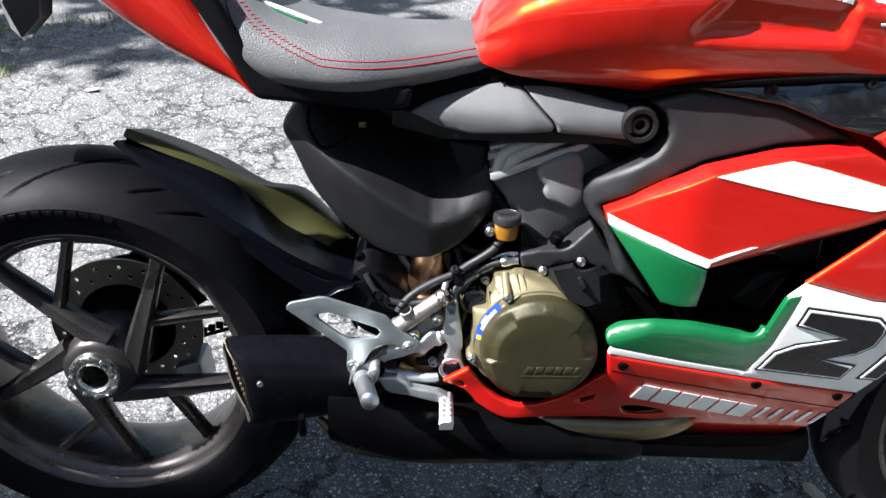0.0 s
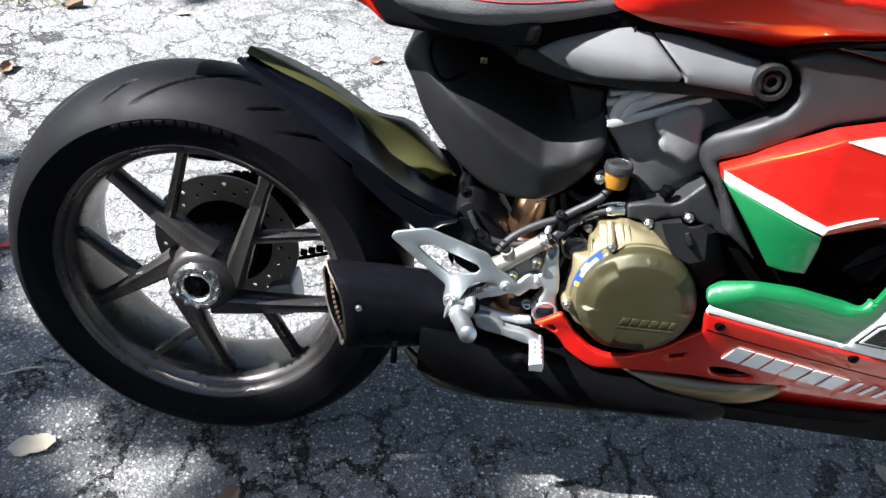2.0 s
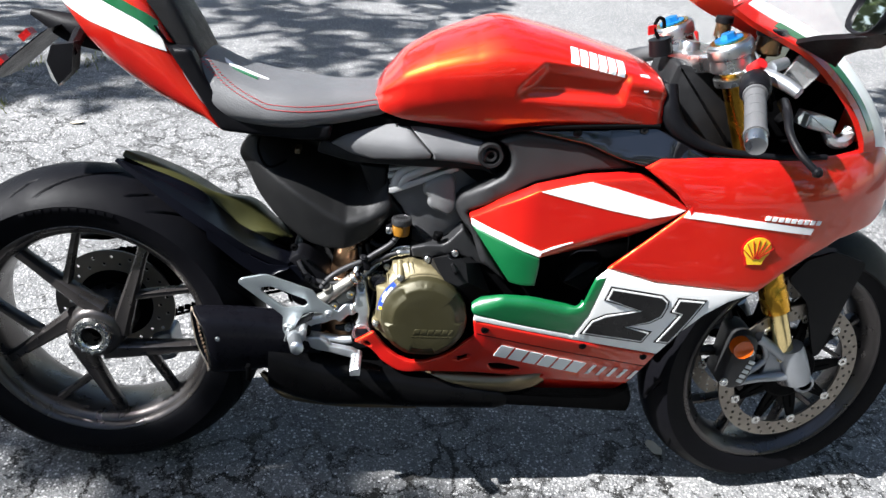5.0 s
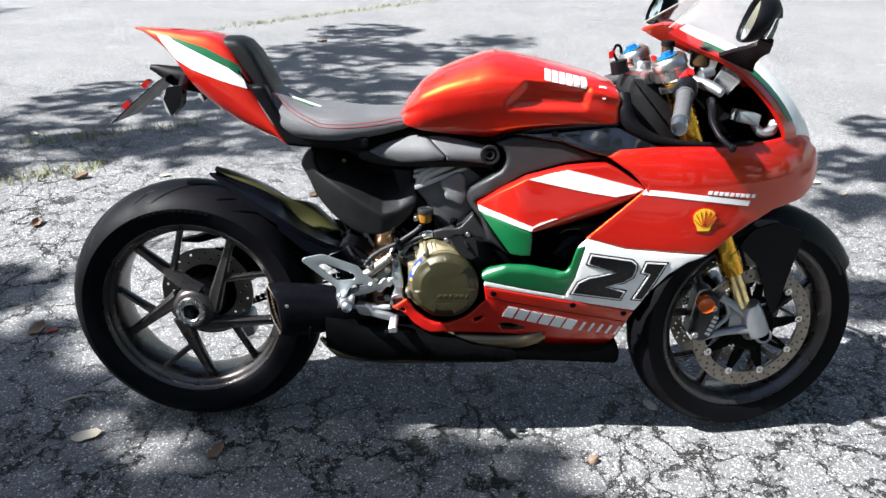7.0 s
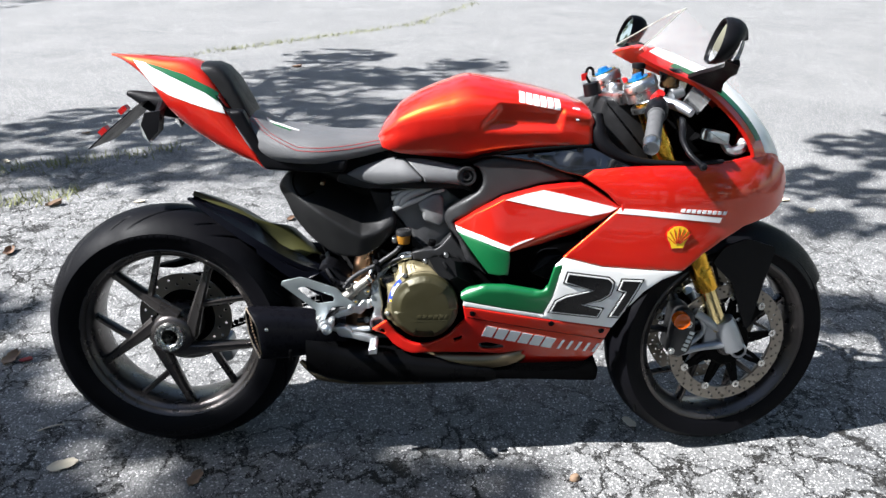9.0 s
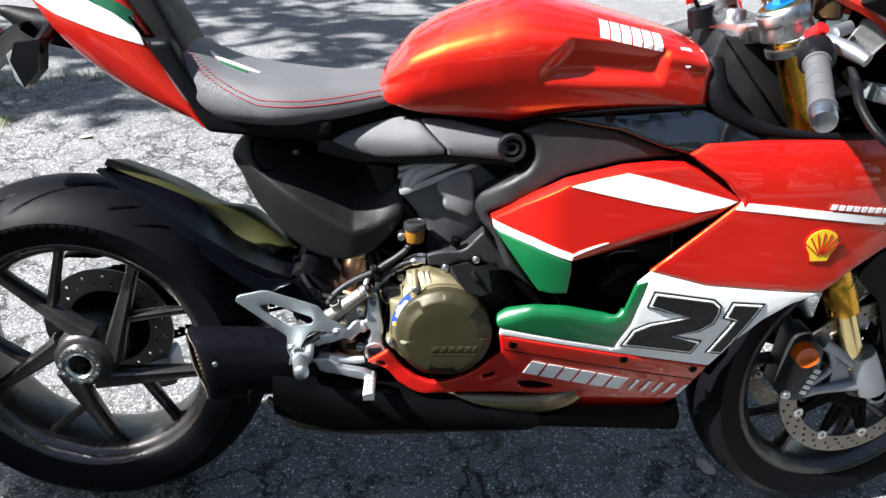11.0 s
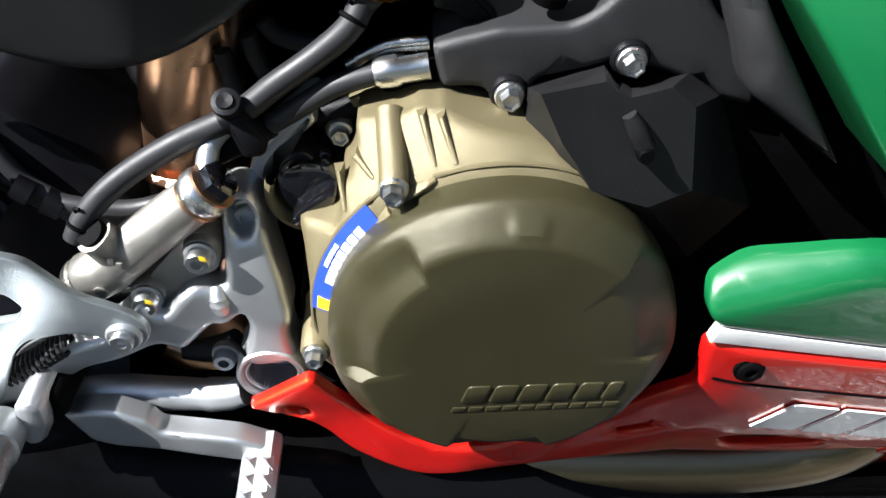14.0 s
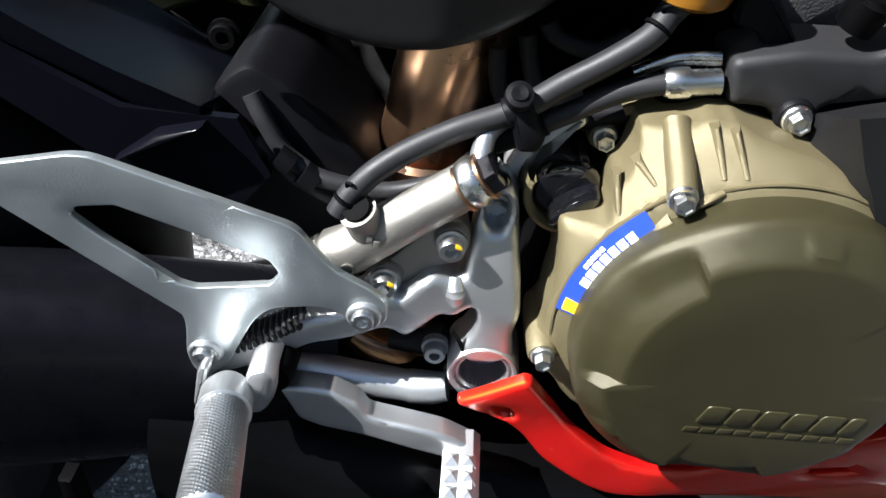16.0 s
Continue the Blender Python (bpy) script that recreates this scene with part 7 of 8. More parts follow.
CALIPER = surface("caliper_black", (0.02, 0.02, 0.021), 0.4, 0.2, vary=0.15)
for s in (-1, 1):
    y = -0.096 if s < 0 else 0.104
    X = 0.0 if s < 0 else -0.035          # the turned fork: its far leg lies further back
    leg = part("fork_leg", Geo().add(*tube([(X + 1.140, y, 0.622), (X + 1.314, y, 0.210)], [0.0250, 0.0250], 24, 1)).add(*tube([(X + 1.314, y, 0.210), (X + 1.322, y, 0.190), (X + 1.323, y, 0.187), (X + 1.345, y, 0.136)], [0.0250, 0.0250, 0.0275, 0.0275], 24, 1)), GOLD, bike, "gold anodised fork tube")
    part("slider", Geo().add(*tube([(X + 1.342, y, 0.143), (X + 1.390, y, 0.028)], [0.0205, 0.0205], 20, 1)), GOLD_PALE, leg, "pale gold lower fork tube")
    clamp_foot = part("fork_foot", Geo().add(*tube([(X + x, y - 0.004, z) for x, z in [(1.3923, 0.0541), (1.4016, 0.0342), (1.4185, -0.0012), (1.4296, -0.0230)]], [0.026, 0.0285, 0.029, 0.027], 22, 3)), GREY_ALLOY, leg, "grey cast axle clamp")
    for path, radii in (([(1.3178, 0.0753), (1.3526, 0.0540), (1.3957, 0.0235)], (0.012, 0.0105, 0.0125)), ([(1.2788, -0.0356), (1.3389, -0.0199), (1.4024, -0.0105)], (0.011, 0.0095, 0.0115)), ([(1.3349, 0.0601), (1.3444, 0.0234), (1.3002, -0.0200)], (0.0075, 0.0065, 0.0075))):
        part("foot_arm", Geo().add(*tube([(X + x, y - 0.010, z) for x, z in path], list(radii), 14, 5)), GREY_ALLOY, clamp_foot)
    part("foot_web", Geo().add(*block([(X + x, z) for x, z in [(1.3530, 0.0495), (1.3982, 0.0266), (1.4020, -0.0074), (1.3483, -0.0137)]], y - 0.008, y + 0.006, 0.003)), GREY_ALLOY, clamp_foot)
    part("axle_end", Geo().add(*turned([(0.0001, y - 0.006), (0.0135, y - 0.006), (0.0140, y - 0.0235), (0.0185, y - 0.0240), (0.0215, y - 0.020)], (X + 1.436, 0, -0.024), 28)), GREY_ALLOY, leg)
    part("axle_bore", Geo().add(*turned([(0.0001, y - 0.0085), (0.0130, y - 0.0085), (0.0136, y - 0.0215)], (X + 1.436, 0, -0.024), 24)), DEEP, leg)
    cal = part("front_caliper", Geo().add(*block([(X + p, q) for p, q in rounded([(1.255, -0.035), (1.285, -0.045), (1.312, -0.030), (1.322, 0.020), (1.318, 0.075), (1.295, 0.092), (1.268, 0.085), (1.262, 0.03)], 0.012)], y - 0.026, y + 0.05, 0.012)), CALIPER, bike, "black radial brake caliper")
    for k in range(5 if s < 0 else 0):
        x0, z0 = 1.287 + 0.004 * k, -0.020 + 0.011 * k
        part("caliper_lettering", Geo().add(*skin([[(x0, q, z0), (x0 + 0.012, q, z0 - 0.004), (x0 + 0.0145, q, z0 + 0.003), (x0 + 0.0025, q, z0 + 0.007)] for q in (y - 0.0255, y - 0.0275)])), PLATE, cal)
    for x, z in ((1.262, -0.022), (1.30, 0.05)):
        part("caliper_bolt", Geo().add(*bolt((X + x, y - 0.028, z), 0.007, 0.006)), STEEL, cal)
    out_y = y - 0.0425 if s < 0 else y + 0.0425
    part("side_reflector", Geo().add(*turned([(0.0001, out_y), (0.014, out_y), (0.0198, out_y - s * -0.0025), (0.0215, out_y + s * -0.006), (0.0215, out_y + s * -0.018)], (X + 1.277, 0, 0.064), 28)), AMBER, bike, "round amber side reflector")
    cap = part("fork_cap", Geo().add(*tube([(X + 1.132, y, 0.642), (X + 1.134, y, 0.638), (X + 1.140, y, 0.624), (X + 1.141, y, 0.621), (X + 1.149, y, 0.602), (X + 1.150, y, 0.599)], [0.0370, 0.0395, 0.0395, 0.0355, 0.0385, 0.0365], 36, 1)).add(*tube([(X + 1.1305, y, 0.6455), (X + 1.132, y, 0.642)], [0.0330, 0.0365], 36, 1)), CLAMP, bike, "silver fork clamp with blue adjuster")
    part("adjuster", Geo().add(*tube([(X + 1.1255, y, 0.657), (X + 1.1305, y, 0.6455)], [0.012, 0.0155], 6, 1)).add(*tube([(X + 1.1292, y, 0.6488), (X + 1.1310, y, 0.6445)], [0.0235, 0.0235], 28, 1)), BLUE, cap, "blue anodised adjuster")
    part("cap_ring", Geo().add(*tube([(X + 1.1300, y, 0.6467), (X + 1.1315, y, 0.6435)], [0.0310, 0.0310], 28, 1)), GOLD, cap)
top = [(1.060, 0.0, 0.605), (1.085, -0.055, 0.605), (1.105, -0.085, 0.612), (1.150, -0.092, 0.612), (1.160, -0.05, 0.612), (1.165, 0.0, 0.612)]
loop = [p for p in top] + [(x, -y, z) for x, y, z in top[-2:0:-1]]
(part("triple_clamp", Geo().add(*skin([[(x + 0.010, y, z - 0.025) for x, y, z in loop], [(x, y, z) for x, y, z in loop], [(x * 0.985 + 0.0165, y * 0.95, z + 0.005) for x, y, z in loop]])), CLAMP, bike, "silver top fork clamp"))
(part("stem_nut", Geo().add(*turned([(0.0001, 0.628), (0.016, 0.628), (0.019, 0.624), (0.019, 0.61)], (1.10, 0, 0), 24, axis="z")), CLAMP, bike))
key = part("ignition_lock", Geo().add(*tube([(1.050, 0.0, 0.60), (1.042, 0.0, 0.628)], [0.022, 0.020], 20, 1)), PLASTIC, bike, "black ignition lock with a key")
part("key", Geo().add(*tube([(1.040, 0.0, 0.628), (1.030, 0.003, 0.645), (1.035, 0.006, 0.662), (1.045, 0.006, 0.660), (1.048, 0.003, 0.645)], 0.0035, 8)), DEEP, key)
part("key_tag", Geo().add(*skin([[(1.020, y, 0.632), (1.034, y, 0.636), (1.032, y, 0.652), (1.018, y, 0.648)] for y in (0.000, 0.005)])), RED_DECAL, key, "red key tag")
part("steering_head", Geo().add(*block(rounded([(1.062, 0.600), (1.145, 0.590), (1.195, 0.515), (1.225, 0.42), (1.15, 0.41), (1.07, 0.47), (1.045, 0.53)], 0.012), -0.060, 0.060, 0.016)), DARK_PLASTIC, bike, "matt dark grey steering head")
part("airbox_skirt", Geo().add(*tube([(1.036, -0.110, 0.565), (1.040, -0.125, 0.53), (1.055, -0.135, 0.500), (1.095, -0.142, 0.474), (1.15, -0.146, 0.463), (1.24, -0.150, 0.460), (1.33, -0.145, 0.465)], [0.016, 0.018, 0.017, 0.013, 0.008, 0.006, 0.005], 10, 5)), PLASTIC, bike)
part("tank_front", Geo().add(*block(rounded([(1.025, 0.575), (1.045, 0.565), (1.065, 0.53), (1.075, 0.47), (1.03, 0.48)], 0.01), -0.115, 0.115, 0.012)), PLASTIC, bike)
# cockpit: dark tray, instrument, bars
part("cockpit_tray", Geo().add(*skin([[(1.08, -0.135, 0.440), (1.40, -0.10, 0.450), (1.47, 0, 0.46), (1.40, 0.10, 0.450), (1.08, 0.135, 0.440)], [(1.08, -0.135, 0.425), (1.40, -0.10, 0.430), (1.47, 0, 0.44), (1.40, 0.10, 0.430), (1.08, 0.135, 0.425)]])), DEEP, bike)
part("nose_bracket", Geo().add(*block(rounded([(1.30, 0.49), (1.37, 0.57), (1.40, 0.55), (1.39, 0.47), (1.34, 0.455)], 0.008), -0.05, 0.05, 0.006)), DEEP, bike)
# added dark filler so no ground shows through the cockpit
part("cockpit_filler", Geo().add(*block(rounded([(1.19, 0.44), (1.225, 0.55), (1.26, 0.605), (1.33, 0.59), (1.39, 0.53), (1.42, 0.46)], 0.01), 0.02, 0.09, 0.006)), DEEP, bike)
dash = part("instrument", Geo().add(*skin([[(1.265, y, 0.655 - e), (1.300 + e, y, 0.640), (1.275, y, 0.570 + e), (1.245 - e, y, 0.580)] for y, e in ((-0.080, 0.004), (-0.074, 0.0), (0.074, 0.0), (0.080, 0.004))])), DEEP, bike, "dark instrument display")
part("display", Geo().add(*skin([[(1.2615, y, 0.648), (1.2425, y, 0.588), (1.2405, y, 0.589), (1.2590, y, 0.649)] for y in (-0.066, 0.066)])), BLACK_GLOSS, dash)
box = part("relay_box", Geo().add(*block(rounded([(1.303, 0.531), (1.357, 0.521), (1.354, 0.494), (1.298, 0.505)], 0.004), -0.105, -0.06, 0.005)), PLATE, bike, "grey relay box in the nose")
part("relay_bracket", Geo().add(*tube([(1.345, -0.090, 0.500), (1.365, -0.092, 0.480), (1.390, -0.088, 0.486), (1.395, -0.08, 0.508)], [0.008, 0.012, 0.014, 0.008], 8, 4)), ALLOY, box)
for s in (-1, 1):
    j = 1 if s < 0 else 0
    root, end = (Vector((1.165, -0.150, 0.598)), Vector((1.104, -0.335, 0.529))) if s < 0 else (Vector((1.140, 0.150, 0.596)), Vector((1.045, 0.325, 0.529)))
    bar = part("handlebar", Geo().add(*tube([Vector((1.152 if s < 0 else 1.117, s * 0.10, 0.588)), root, root.lerp(end, 0.5), end], 0.0115, 12, 1)).add(*tube([(1.157 if s < 0 else 1.122, s * 0.10, 0.580), (1.152 if s < 0 else 1.117, s * 0.10, 0.591)], [0.037, 0.037], 20, 1)), CLAMP, bike, "silver clip-on handlebar")
    g0, g1 = root.lerp(end, 0.30), root.lerp(end, 0.90)
    grip = part("grip", Geo().add(*tube([g0, g0.lerp(g1, 0.04), g0.lerp(g1, 0.05), g0.lerp(g1, 0.93), g0.lerp(g1, 0.94), g1], [0.0195, 0.0195, 0.0168, 0.0168, 0.0185, 0.0185], 22, 1)), GRIP, bar, "grey rubber grip")
    lines_g = Geo()
    for k in range(3):
        c = g0.lerp(g1, 0.2 + 0.22 * k)
        lines_g.add(*tube([c, c + (g1 - g0) * 0.010], 0.0172, 20, 1))
    part("grip_line", lines_g, GRIP, bar)
    weight = part("bar_end", Geo().add(*tube([g1, end, end + (end - root) * 0.03, end + (end - root) * 0.035], [0.0165, 0.0168, 0.0155, 0.011], 20, 1)), CLAMP, bar, "silver bar-end weight")
    switch = part("switch_pod", Geo().add(*tube([root.lerp(end, 0.06), root.lerp(end, 0.10), root.lerp(end, 0.26), root.lerp(end, 0.30)], [0.019, 0.024, 0.025, 0.021], 18, 1)), PLASTIC, bar, "black switch pod")
    part("kill_switch", Geo().add(*tube([(1.160, s * 0.150, 0.605), (1.165, s * 0.165, 0.622)], [0.014, 0.010], 12, 1)), RED_DECAL, bar, "red kill switch")
    clamp = part("brake_clamp", Geo().add(*tube([(1.185, s * 0.125, 0.600), (1.215, s * 0.150, 0.590), (1.235, s * 0.175, 0.578)], [0.011, 0.012, 0.010], 12, 4)).add(*tube([(1.20, s * 0.13, 0.61), (1.228, s * 0.118, 0.618)], [0.011, 0.010], 10, 1)), GREY_ALLOY, bar, "grey front brake master cylinder")
    lever = part("brake_lever", Geo().add(*tube([(1.215, s * 0.170, 0.560), (1.205, s * 0.215, 0.548), (1.196, s * 0.250, 0.530), (1.203, s * 0.285, 0.505), (1.222, s * 0.305, 0.486)], [0.010, 0.008, 0.0065, 0.006, 0.006], 10, 5)).add(*turned([(0.0001, -0.009), (0.006, -0.007), (0.009, 0.0), (0.006, 0.007), (0.0001, 0.009)], (1.226, s * 0.307, 0.483), 12)), PLASTIC, bar, "black brake lever")
for x, y, z, r, h in ((1.155, 0.0, 0.636, 0.014, 0.040), (1.205, -0.090, 0.625, 0.022, 0.046)):
    res = part("front_reservoir", Geo().add(*turned([(0.0001, 0), (r * 0.8, 0), (r, 0.004), (r, h * 0.7)], (x, y, z), 20, axis="z")), SMOKE, bike, "smoked brake fluid reservoir with a black lid")
    part("reservoir_lid", Geo().add(*turned([(r, h * 0.68), (r * 1.14, h * 0.7), (r * 1.14, h * 0.95), (r, h), (0.0001, h)], (x, y, z), 20, axis="z")), PLASTIC, res)
    part("reservoir_stalk", Geo().add(*tube([(x - 0.004, y, z), (x - 0.012, y, z - 0.03), (x - 0.005, y - 0.01, z - 0.05)], 0.005, 8, 4)), DEEP, res)
part("dash_shroud", Geo().add(*skin([[(1.236, y, 0.592), (1.256, y, 0.628), (1.262, y, 0.630), (1.300, y, 0.604), (1.298, y, 0.598), (1.272, y, 0.566)] for y in (-0.106, -0.098)])), HAZE, dash, "clear plastic dash edge")
for k in range(3):
    part("cable", Geo().add(*tube([(1.20, -0.11 + 0.01 * k, 0.60), (1.24, -0.08, 0.57 - 0.02 * k), (1.26, -0.02, 0.53), (1.24, 0.03, 0.47)], 0.004, 8)), DEEP, bike)
# front fender
rings = []
for i in range(29):
    a = radians(30 + 95 * i / 28)
    R = 0.316
    w = 0.070 - 0.012 * abs(i / 28 - 0.5)
    row = []
    for s in np.linspace(-1, 1, 17):
        d = 0.060 * abs(s) ** 2.6
        row.append((1.409 + (R - d) * math.cos(a), s * w - 0.010, -0.02 + (R - d) * math.sin(a)))
    rings.append(row + [(x - 0.003 * math.cos(a), y * 0.97, z - 0.003 * math.sin(a)) for x, y, z in row[::-1]])
fender = turn(part("front_fender", Geo().add(*skin(rings)), PLASTIC, bike, "matt black front fender", 45))
for s in (-1, 1):
    skirt = [(1.330, 0.205), (1.360, 0.245), (1.42, 0.262), (1.50, 0.235), (1.475, 0.130), (1.455, 0.030), (1.442, 0.022), (1.425, 0.060), (1.39, 0.150)]
    part("fender_skirt", Geo().add(*skin([[(x, s * y - 0.010, z) for x, z in rounded(skirt, 0.012)] for y in (0.075, 0.081)])), PLASTIC, fender)
# mirrors with their turn signals
face = rounded([(0.312, 0.702), (0.306, 0.738), (0.325, 0.776), (0.358, 0.787), (0.394, 0.772), (0.412, 0.736), (0.402, 0.706), (0.36, 0.694)], 0.022, 4)
for s in (-1, 1):
    def shell_ring(x, k):
        return [(x + 0.30 * (z - 0.735) - 0.10 * (y - 0.36), s * (0.36 + (y - 0.36) * k), 0.738 + (z - 0.738) * k) for y, z in face]
    body = [shell_ring(1.2105, 0.86), shell_ring(1.2035, 0.90), shell_ring(1.2030, 0.96), shell_ring(1.2075, 1.0), shell_ring(1.218, 1.0), shell_ring(1.232, 0.92), shell_ring(1.243, 0.74), shell_ring(1.250, 0.45), shell_ring(1.252, 0.1)]
    mir = part("mirror", Geo().add(*skin(body)), PLASTIC, bike, "black mirror with built-in turn signal", 50)
    part("mirror_glass", Geo().add(*skin([shell_ring(1.2085, 0.88), shell_ring(1.2105, 0.88)])), MIRROR, mir, "silvered mirror glass")
    part("signal_lens", Geo().add(*skin([[(1.222, s * (y + 0.004), 0.706), (1.236, s * y, 0.708), (1.246, s * (y - 0.012), 0.724), (1.248, s * (y - 0.012), 0.744), (1.238, s * y, 0.742), (1.230, s * (y + 0.004), 0.722)] for y in (0.350, 0.4035)])), LENS, mir, "clear turn signal lens")
    stalk = []
    for x0, x1, y, z0, z1 in ((1.238, 1.318, 0.116, 0.652, 0.622), (1.252, 1.308, 0.150, 0.664, 0.646), (1.262, 1.296, 0.210, 0.676, 0.664), (1.256, 1.284, 0.280, 0.688, 0.678), (1.232, 1.262, 0.345, 0.704, 0.698)):
        stalk.append([(x0, s * y, z0 + 0.006), ((x0 + x1) / 2, s * (y - 0.002), (z0 + z1) / 2 + 0.011), (x1, s * y, z1 + 0.004), (x1, s * y, z1 - 0.006), ((x0 + x1) / 2, s * (y + 0.002), (z0 + z1) / 2 - 0.004), (x0, s * y, z0 - 0.002)])
    part("mirror_stalk", Geo().add(*skin(stalk)), PLASTIC, mir)


# ---- litter ----
def dry_leaf(x, y, size, turn_by, curl, mat, label):
    g = Geo()
    rows = []
    for i in range(7):
        u = i / 6
        w = size * 0.33 * math.sin(math.pi * (0.04 + 0.92 * u)) * (1 + 0.25 * math.sin(9 * u))
        rows.append([((u - 0.5) * size, v * w, 0.0025 + curl * size * (0.42 * v * v * (0.6 + 0.8 * u) + 0.5 * (u - 0.5) ** 2 + 0.06 * math.sin(7 * u + 3 * v))) for v in (-1, -0.5, 0, 0.5, 1)])
    top = [p for r in rows for p in r]
    f = [(i * 5 + k, i * 5 + k + 1, i * 5 + k + 6, i * 5 + k + 5) for i in range(6) for k in range(4)]
    g.add(top + [(a, b, c - 0.0012) for a, b, c in top], f + [tuple(q + 35 for q in reversed(p)) for p in f])
    ob = part("dry_leaf", g, mat, None)
    ob.matrix_world = pose(x, y, 0.001, 0, 0, turn_by)
    tagged(ob, label, "leaf", "fallen leaves")
    return ob


BROWN = surface("brown_leaf", (0.21, 0.135, 0.085), 0.7, vary=0.3, scale=60)
PALE = surface("pale_leaf", (0.48, 0.42, 0.32), 0.7, vary=0.2, scale=60)
DEAD = surface("dark_leaf", (0.14, 0.08, 0.05), 0.7, vary=0.3, scale=60)
REDLEAF = surface("red_leaf", (0.28, 0.03, 0.03), 0.6, vary=0.2, scale=60)
GRASS = surface("dry_grass", (0.16, 0.17, 0.05), 0.7, vary=0.4, scale=30)
for x, y, size, ang, curl, mat, label in (
        (-0.29, -0.175, 0.075, 20, 0.15, PALE, "pale dry leaf lying on the asphalt"), (0.065, -0.23, 0.055, 70, 0.35, BROWN, "curled brown leaf lying on the asphalt"), (-1.14, 1.72, 0.075, 35, 0.5, BROWN, "curled brown leaf lying on the asphalt"),
        (-1.08, 1.165, 0.07, 100, 0.4, DEAD, "dark crumpled leaf lying on the asphalt"), (-0.67, 0.34, 0.075, 80, 0.3, BROWN, "brown leaf lying on the asphalt"), (-0.62, 0.33, 0.04, 10, 0.4, REDLEAF, "small red leaf lying on the asphalt"),
        (1.22, 0.0, 0.05, 120, 0.15, PALE, "pale dry leaf lying on the asphalt"), (2.44, 1.82, 0.06, 0, 0.2, PALE, "pale dry leaf lying on the asphalt"), (2.51, 1.67, 0.06, 40, 0.2, PALE, "pale dry leaf lying on the asphalt"), (-0.86, 0.30, 0.05, 30, 0.3, BROWN, "brown leaf lying on the asphalt"),
        (-0.75, 1.77, 0.05, 15, 0.2, PALE, "pale dry leaf lying on the asphalt"), (0.02, 1.55, 0.05, 60, 0.3, DEAD, "dark crumpled leaf lying on the asphalt"), (-0.52, 5.25, 0.09, 0, 0.4, DEAD, "dark crumpled leaf lying on the asphalt"), (2.97, 3.6, 0.06, 0, 0.3, DEAD, "dark crumpled leaf lying on the asphalt"),
        (-1.3, 0.9, 0.05, 200, 0.3, PALE, "pale dry leaf lying on the asphalt"), (-1.7, 2.4, 0.06, 140, 0.3, PALE, "pale dry leaf lying on the asphalt"), (-1.5, 3.0, 0.05, 10, 0.3, BROWN, "brown leaf lying on the asphalt"), (4.2, 7.1, 0.09, 0, 0.3, DEAD, "dark crumpled leaf lying on the asphalt")):
    dry_leaf(x, y, size, ang, curl, mat, label)
pebble_v, pebble_f = turned([(0.0001, 0.010), (0.008, 0.009), (0.013, 0.004), (0.013, -0.001), (0.009, -0.003)], n=9, axis="z")
stone = part("stone", Geo().add([(x * 1.1, y * 0.9, z * 1.3 + 0.0025) for x, y, z in pebble_v], pebble_f), BROWN, None)
stone.matrix_world = pose(1.025, -0.232, 0, 0, 0, 30)
tagged(stone, "small brown nut lying on the asphalt", "nut")
twig = part("twig", Geo().add(*tube([(-0.42, -0.03, 0.004), (-0.39, -0.01, 0.005), (-0.36, 0.0, 0.004)], 0.002, 6, 2)), PALE, None)
tagged(twig, "thin pale twig on the asphalt", "twig")
rng = random.Random(4)
blades = Geo()
for k in range(1500):
    u = rng.random()
    x, y = rng.choice(((-1.7 + 0.9 * u, 2.2 + 0.5 * u), (-1.9 + 2.6 * u, 5.5 + 2.8 * u), (-1.9 + 2.6 * u, 5.5 + 2.8 * u), (-1.5 + 1.6 * u, 6.0 + 1.6 * u), (-1.6 + 0.5 * u, 1.6 + 0.3 * u), (0.5 + 0.9 * u, 8.1 + 2.4 * u)))
    x, y = x + rng.gauss(0, 0.05), y + rng.gauss(0, 0.05)
    a, h, lean_by = rng.uniform(0, 6.28), rng.uniform(0.015, 0.055), rng.uniform(0.3, 1.2)
    dx, dy = math.cos(a), math.sin(a)
    blades.add([(x - dy * 0.003, y + dx * 0.003, 0), (x + dy * 0.003, y - dx * 0.003, 0), (x + dx * h * lean_by, y + dy * h * lean_by, h)], [(0, 1, 2)])
tagged(part("weeds", blades, GRASS, None), "sparse dry weeds growing in the cracks", "weeds", kind="stuff")

# ---- trees, outside the view: the dappled shade and what the paint mirrors ----
BARK = surface("bark", (0.10, 0.08, 0.06), 0.9, vary=0.3, scale=8, bump=0.8, fine=60)
LEAVES = surface("foliage", (0.055, 0.085, 0.022), 0.55, vary=0.5, scale=1.5)
socket(LEAVES.node_tree.nodes["Principled BSDF"], "Transmission Weight", 0.0)


def crown(clumps, seed, size=0.085, per=170):
    """Leaves in loose clumps: (place, radius)."""
    r = np.random.default_rng(seed)
    g = Geo()
    for c, rad in clumps:
        k = int(per * rad ** 2 * 2.2) + 12
        d = r.normal(size=(k, 3))
        d = d / np.linalg.norm(d, axis=1)[:, None] * (r.random(k) ** 0.5)[:, None] * rad * np.array((1.1, 1.1, 0.65))
        for p in d:
            o = Vector(c) + Vector(p)
            a = Vector(r.normal(size=3)).normalized() * size * r.uniform(0.6, 1.2)
            b = a.cross(Vector(r.normal(size=3))).normalized() * size * 0.5
            g.v += [tuple(o - a), tuple(o + b), tuple(o + a), tuple(o - b)]
            n0 = len(g.v) - 4
            g.f.append((n0, n0 + 1, n0 + 2, n0 + 3))
    return g


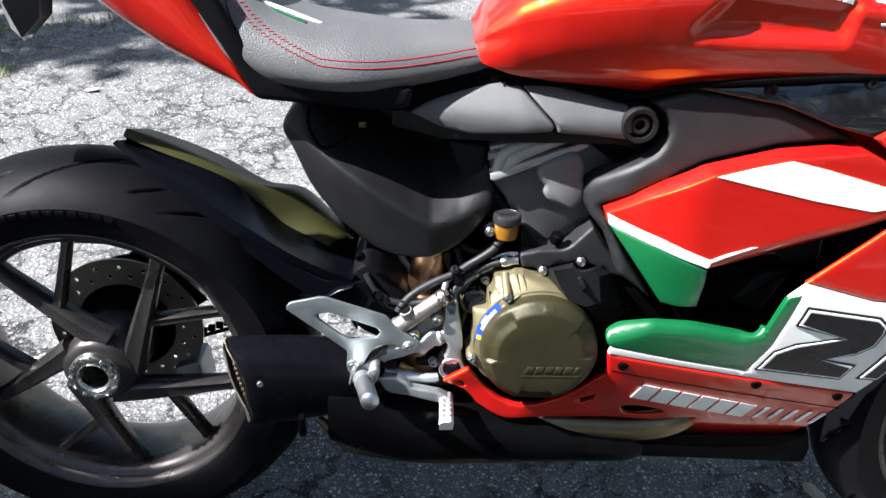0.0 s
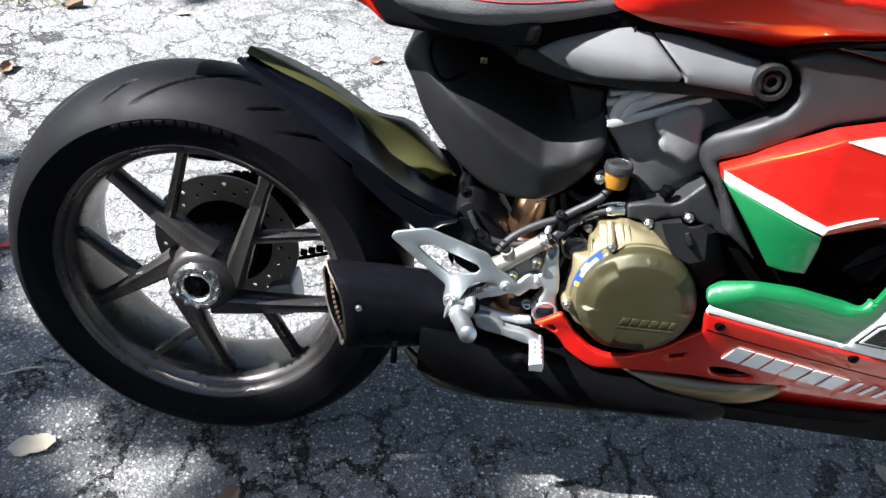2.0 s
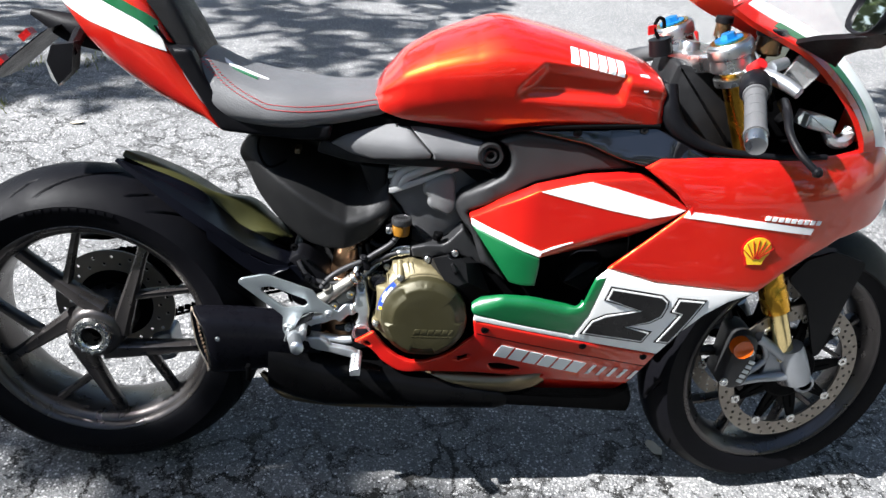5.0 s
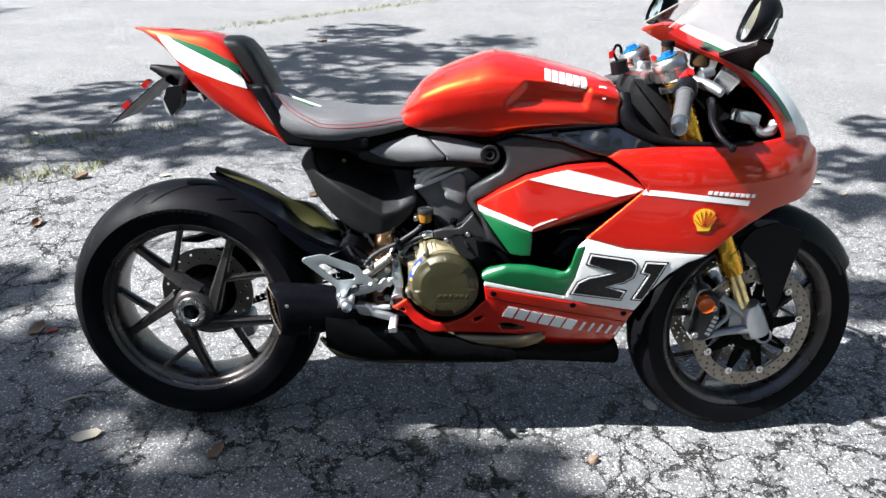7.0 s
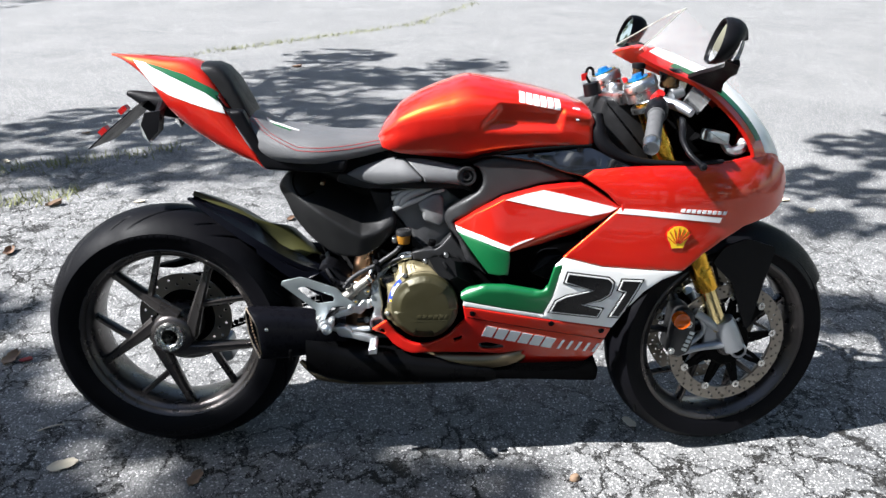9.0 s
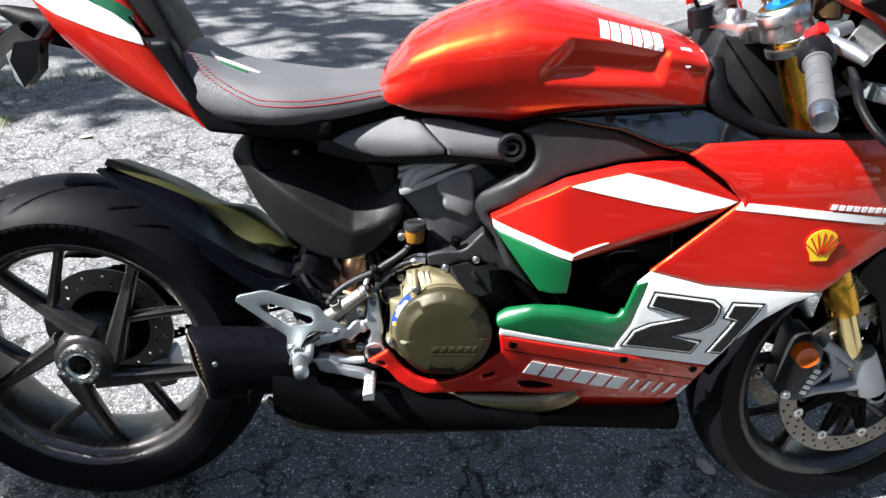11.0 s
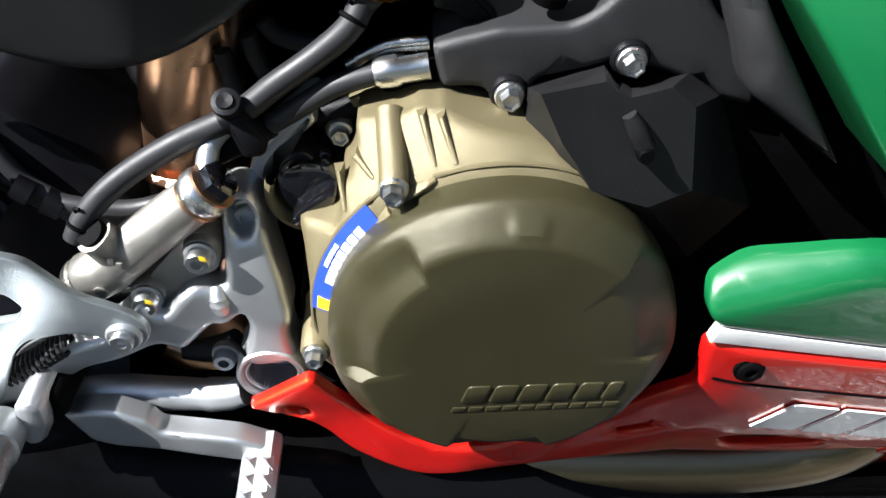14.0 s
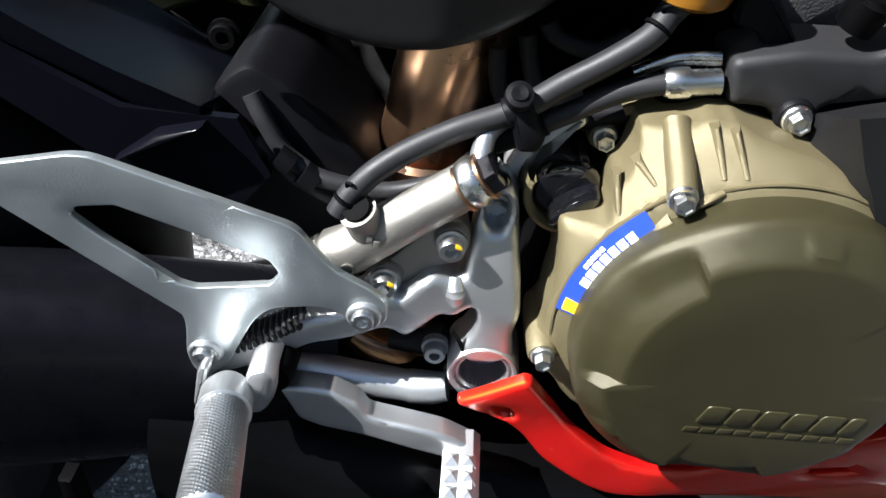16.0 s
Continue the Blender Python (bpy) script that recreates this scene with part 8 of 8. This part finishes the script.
def leafy(name, g, mat, parent):
    me = bpy.data.meshes.new(name)
    me.from_pydata(g.v, [], g.f)
    me.materials.append(mat)
    ob = new(name, me)
    ob.parent = parent
    return ob


def tree(base, height, clumps, seed, per=170, size=0.085):
    root = new("tree")
    tagged(root, "leafy tree out of view, there for its shade and reflections", "tree", "trees")
    r = random.Random(seed)
    b = Vector(base)
    trunk = Geo().add(*tube([b, b + Vector((0.1, 0.05, height * 0.3)), b + Vector((0.0, 0.2, height * 0.65)), b + Vector((0.15, 0.1, height))], [0.26, 0.21, 0.15, 0.05], 12, 5))
    for c, rad in clumps[::5]:
        start = b + Vector((0.05, 0.1, height * r.uniform(0.35, 0.75)))
        c = Vector(c)
        trunk.add(*tube([start, start.lerp(c, 0.5) + Vector((0, 0, 0.35)), c], [0.008, 0.006, 0.003], 6, 4))
    part("trunk", trunk, BARK, root)
    leafy("crown", crown(clumps, seed, size, per), LEAVES, root)
    return root


def shade(x, y, h):
    """The place at height h whose shadow falls on (x, y)."""
    return (x + sun_way.x / sun_way.z * h, y + sun_way.y / sun_way.z * h, h)


rng = random.Random(11)
far_spots = [(-1.5, 2.3, 0.42), (-0.9, 2.35, 0.42), (-0.2, 2.45, 0.36), (-1.9, 1.75, 0.32), (-0.3, 4.9, 0.55), (0.35, 4.75, 0.5), (0.95, 4.45, 0.4), (-0.8, 4.1, 0.55), (-0.1, 3.7, 0.5), (0.5, 3.6, 0.42), (-1.6, 3.2, 0.45), (-0.9, 3.15, 0.45), (0.15, 2.95, 0.36), (-2.35, 2.5, 0.5), (-2.3, 1.3, 0.38), (-0.2, 5.8, 0.45), (1.0, 5.4, 0.35),
             # first four here are added to widen the shade behind the front wheel
             (1.2, 0.66, 0.16), (1.6, 0.66, 0.17), (1.95, 0.68, 0.18), (2.3, 0.62, 0.2), (2.8, 2.1, 0.34), (2.5, 1.55, 0.26), (3.3, 1.7, 0.34), (3.5, 2.7, 0.4), (2.95, 0.75, 0.3), (4.3, 3.4, 0.4)]
near_spots = [(-0.65, 0.25, 0.16), (-0.49, -0.09, 0.16), (-0.40, 0.03, 0.14), (0.14, -0.17, 0.14), (0.32, -0.26, 0.14), (0.43, -0.14, 0.14), (-0.13, -0.04, 0.10), (-0.42, -0.31, 0.18), (0.14, -0.34, 0.12), (-0.32, -0.29, 0.12), (-0.87, 0.53, 0.12), (0.60, -0.27, 0.10),
              (-0.64, 0.03, 0.22), (-0.98, 0.6, 0.2), (-1.35, 0.35, 0.24), (-0.46, -0.27, 0.24), (-0.88, -0.2, 0.2), (0.26, -0.3, 0.2), (0.58, -0.34, 0.22), (0.85, -0.36, 0.18), (-0.25, -0.52, 0.27), (-0.66, -0.62, 0.22), (0.42, -0.62, 0.24), (-1.15, -0.55, 0.2), (0.1, -0.7, 0.28), (0.8, -0.68, 0.22), (0.62, -0.95, 0.28), (0.25, -1.0, 0.34), (0.02, -0.52, 0.2), (0.45, -0.48, 0.2), (0.7, -0.52, 0.17),
              # mostly over unseen ground, added to cut bounce light on the bike
              (-1.7, -0.6, 0.5), (-0.8, -1.0, 0.5), (-0.1, -1.15, 0.5), (0.75, -1.2, 0.42), (-1.3, -1.6, 0.6), (-0.3, -1.8, 0.6), (0.7, -1.8, 0.6), (-2.3, -1.2, 0.6), (-2.3, 0.1, 0.42), (1.5, -1.7, 0.5), (1.5, -2.5, 0.6), (0.1, -2.5, 0.6), (0.8, -2.6, 0.6), (-0.7, -2.6, 0.6), (-1.5, -2.6, 0.6), (2.3, -1.6, 0.5), (2.3, -2.4, 0.6), (3.1, -2.2, 0.6), (0.4, -3.4, 0.8), (1.8, -3.5, 0.8), (-1.2, -3.5, 0.8), (3.3, -3.4, 0.7)]
clumps = [(shade(x, y, h), r) for x, y, r in far_spots for h in (rng.uniform(4.6, 6.4),)]
tree((-13.5, 5.2, 0), 7.0, clumps, 3, 330, 0.105)
clumps = [(shade(x, y, h), r) for x, y, r in near_spots for h in (rng.uniform(4.8, 6.6),)]
tree((-9.5, -5.0, 0), 6.5, clumps, 5, 480, 0.100)
# an added, unseen tall tree whose canopy blocks sky light over the bike; its own shade falls beyond the bike
rng = random.Random(33)
cl = [((rng.uniform(0.3, 8.5), rng.uniform(-1.8, 4.5), rng.uniform(5.8, 8.6)), rng.uniform(0.7, 1.2)) for i in range(44)]
tree((9.5, 5.5, 0), 8.0, cl, 34, 60, 0.17)
# a row of low trees beside the asphalt, seen in the glossy panels, and others added all round to dim the sky
rng = random.Random(21)
for k in range(7):
    x, y = -9.0 + 3.4 * k + rng.uniform(-0.5, 0.5), -8.0 + rng.uniform(-0.8, 0.8)
    h = rng.uniform(4.6, 6.4)
    cl = [((x + rng.gauss(0, 1.1), y + rng.gauss(0, 0.7), h * rng.uniform(0.08, 1.0)), rng.uniform(0.6, 1.1)) for i in range(15)]
    tree((x, y, 0), h * 0.9, cl, 60 + k, 75, 0.16)
rng = random.Random(8)
for k in range(16):
    a = radians(22.5 * k + rng.uniform(-6, 6))
    d = rng.uniform(17, 24)
    x, y = 1 + d * math.cos(a), d * math.sin(a)
    if sun_way.xy.normalized().dot(Vector((x, y)).normalized()) > 0.9:
        continue
    h = rng.uniform(11, 16)
    cl = [((x + rng.gauss(0, 2.2), y + rng.gauss(0, 2.2), h * rng.uniform(0.15, 1.0)), rng.uniform(1.4, 2.4)) for i in range(16)]
    tree((x, y, 0), h, cl, 20 + k, 26, 0.24)
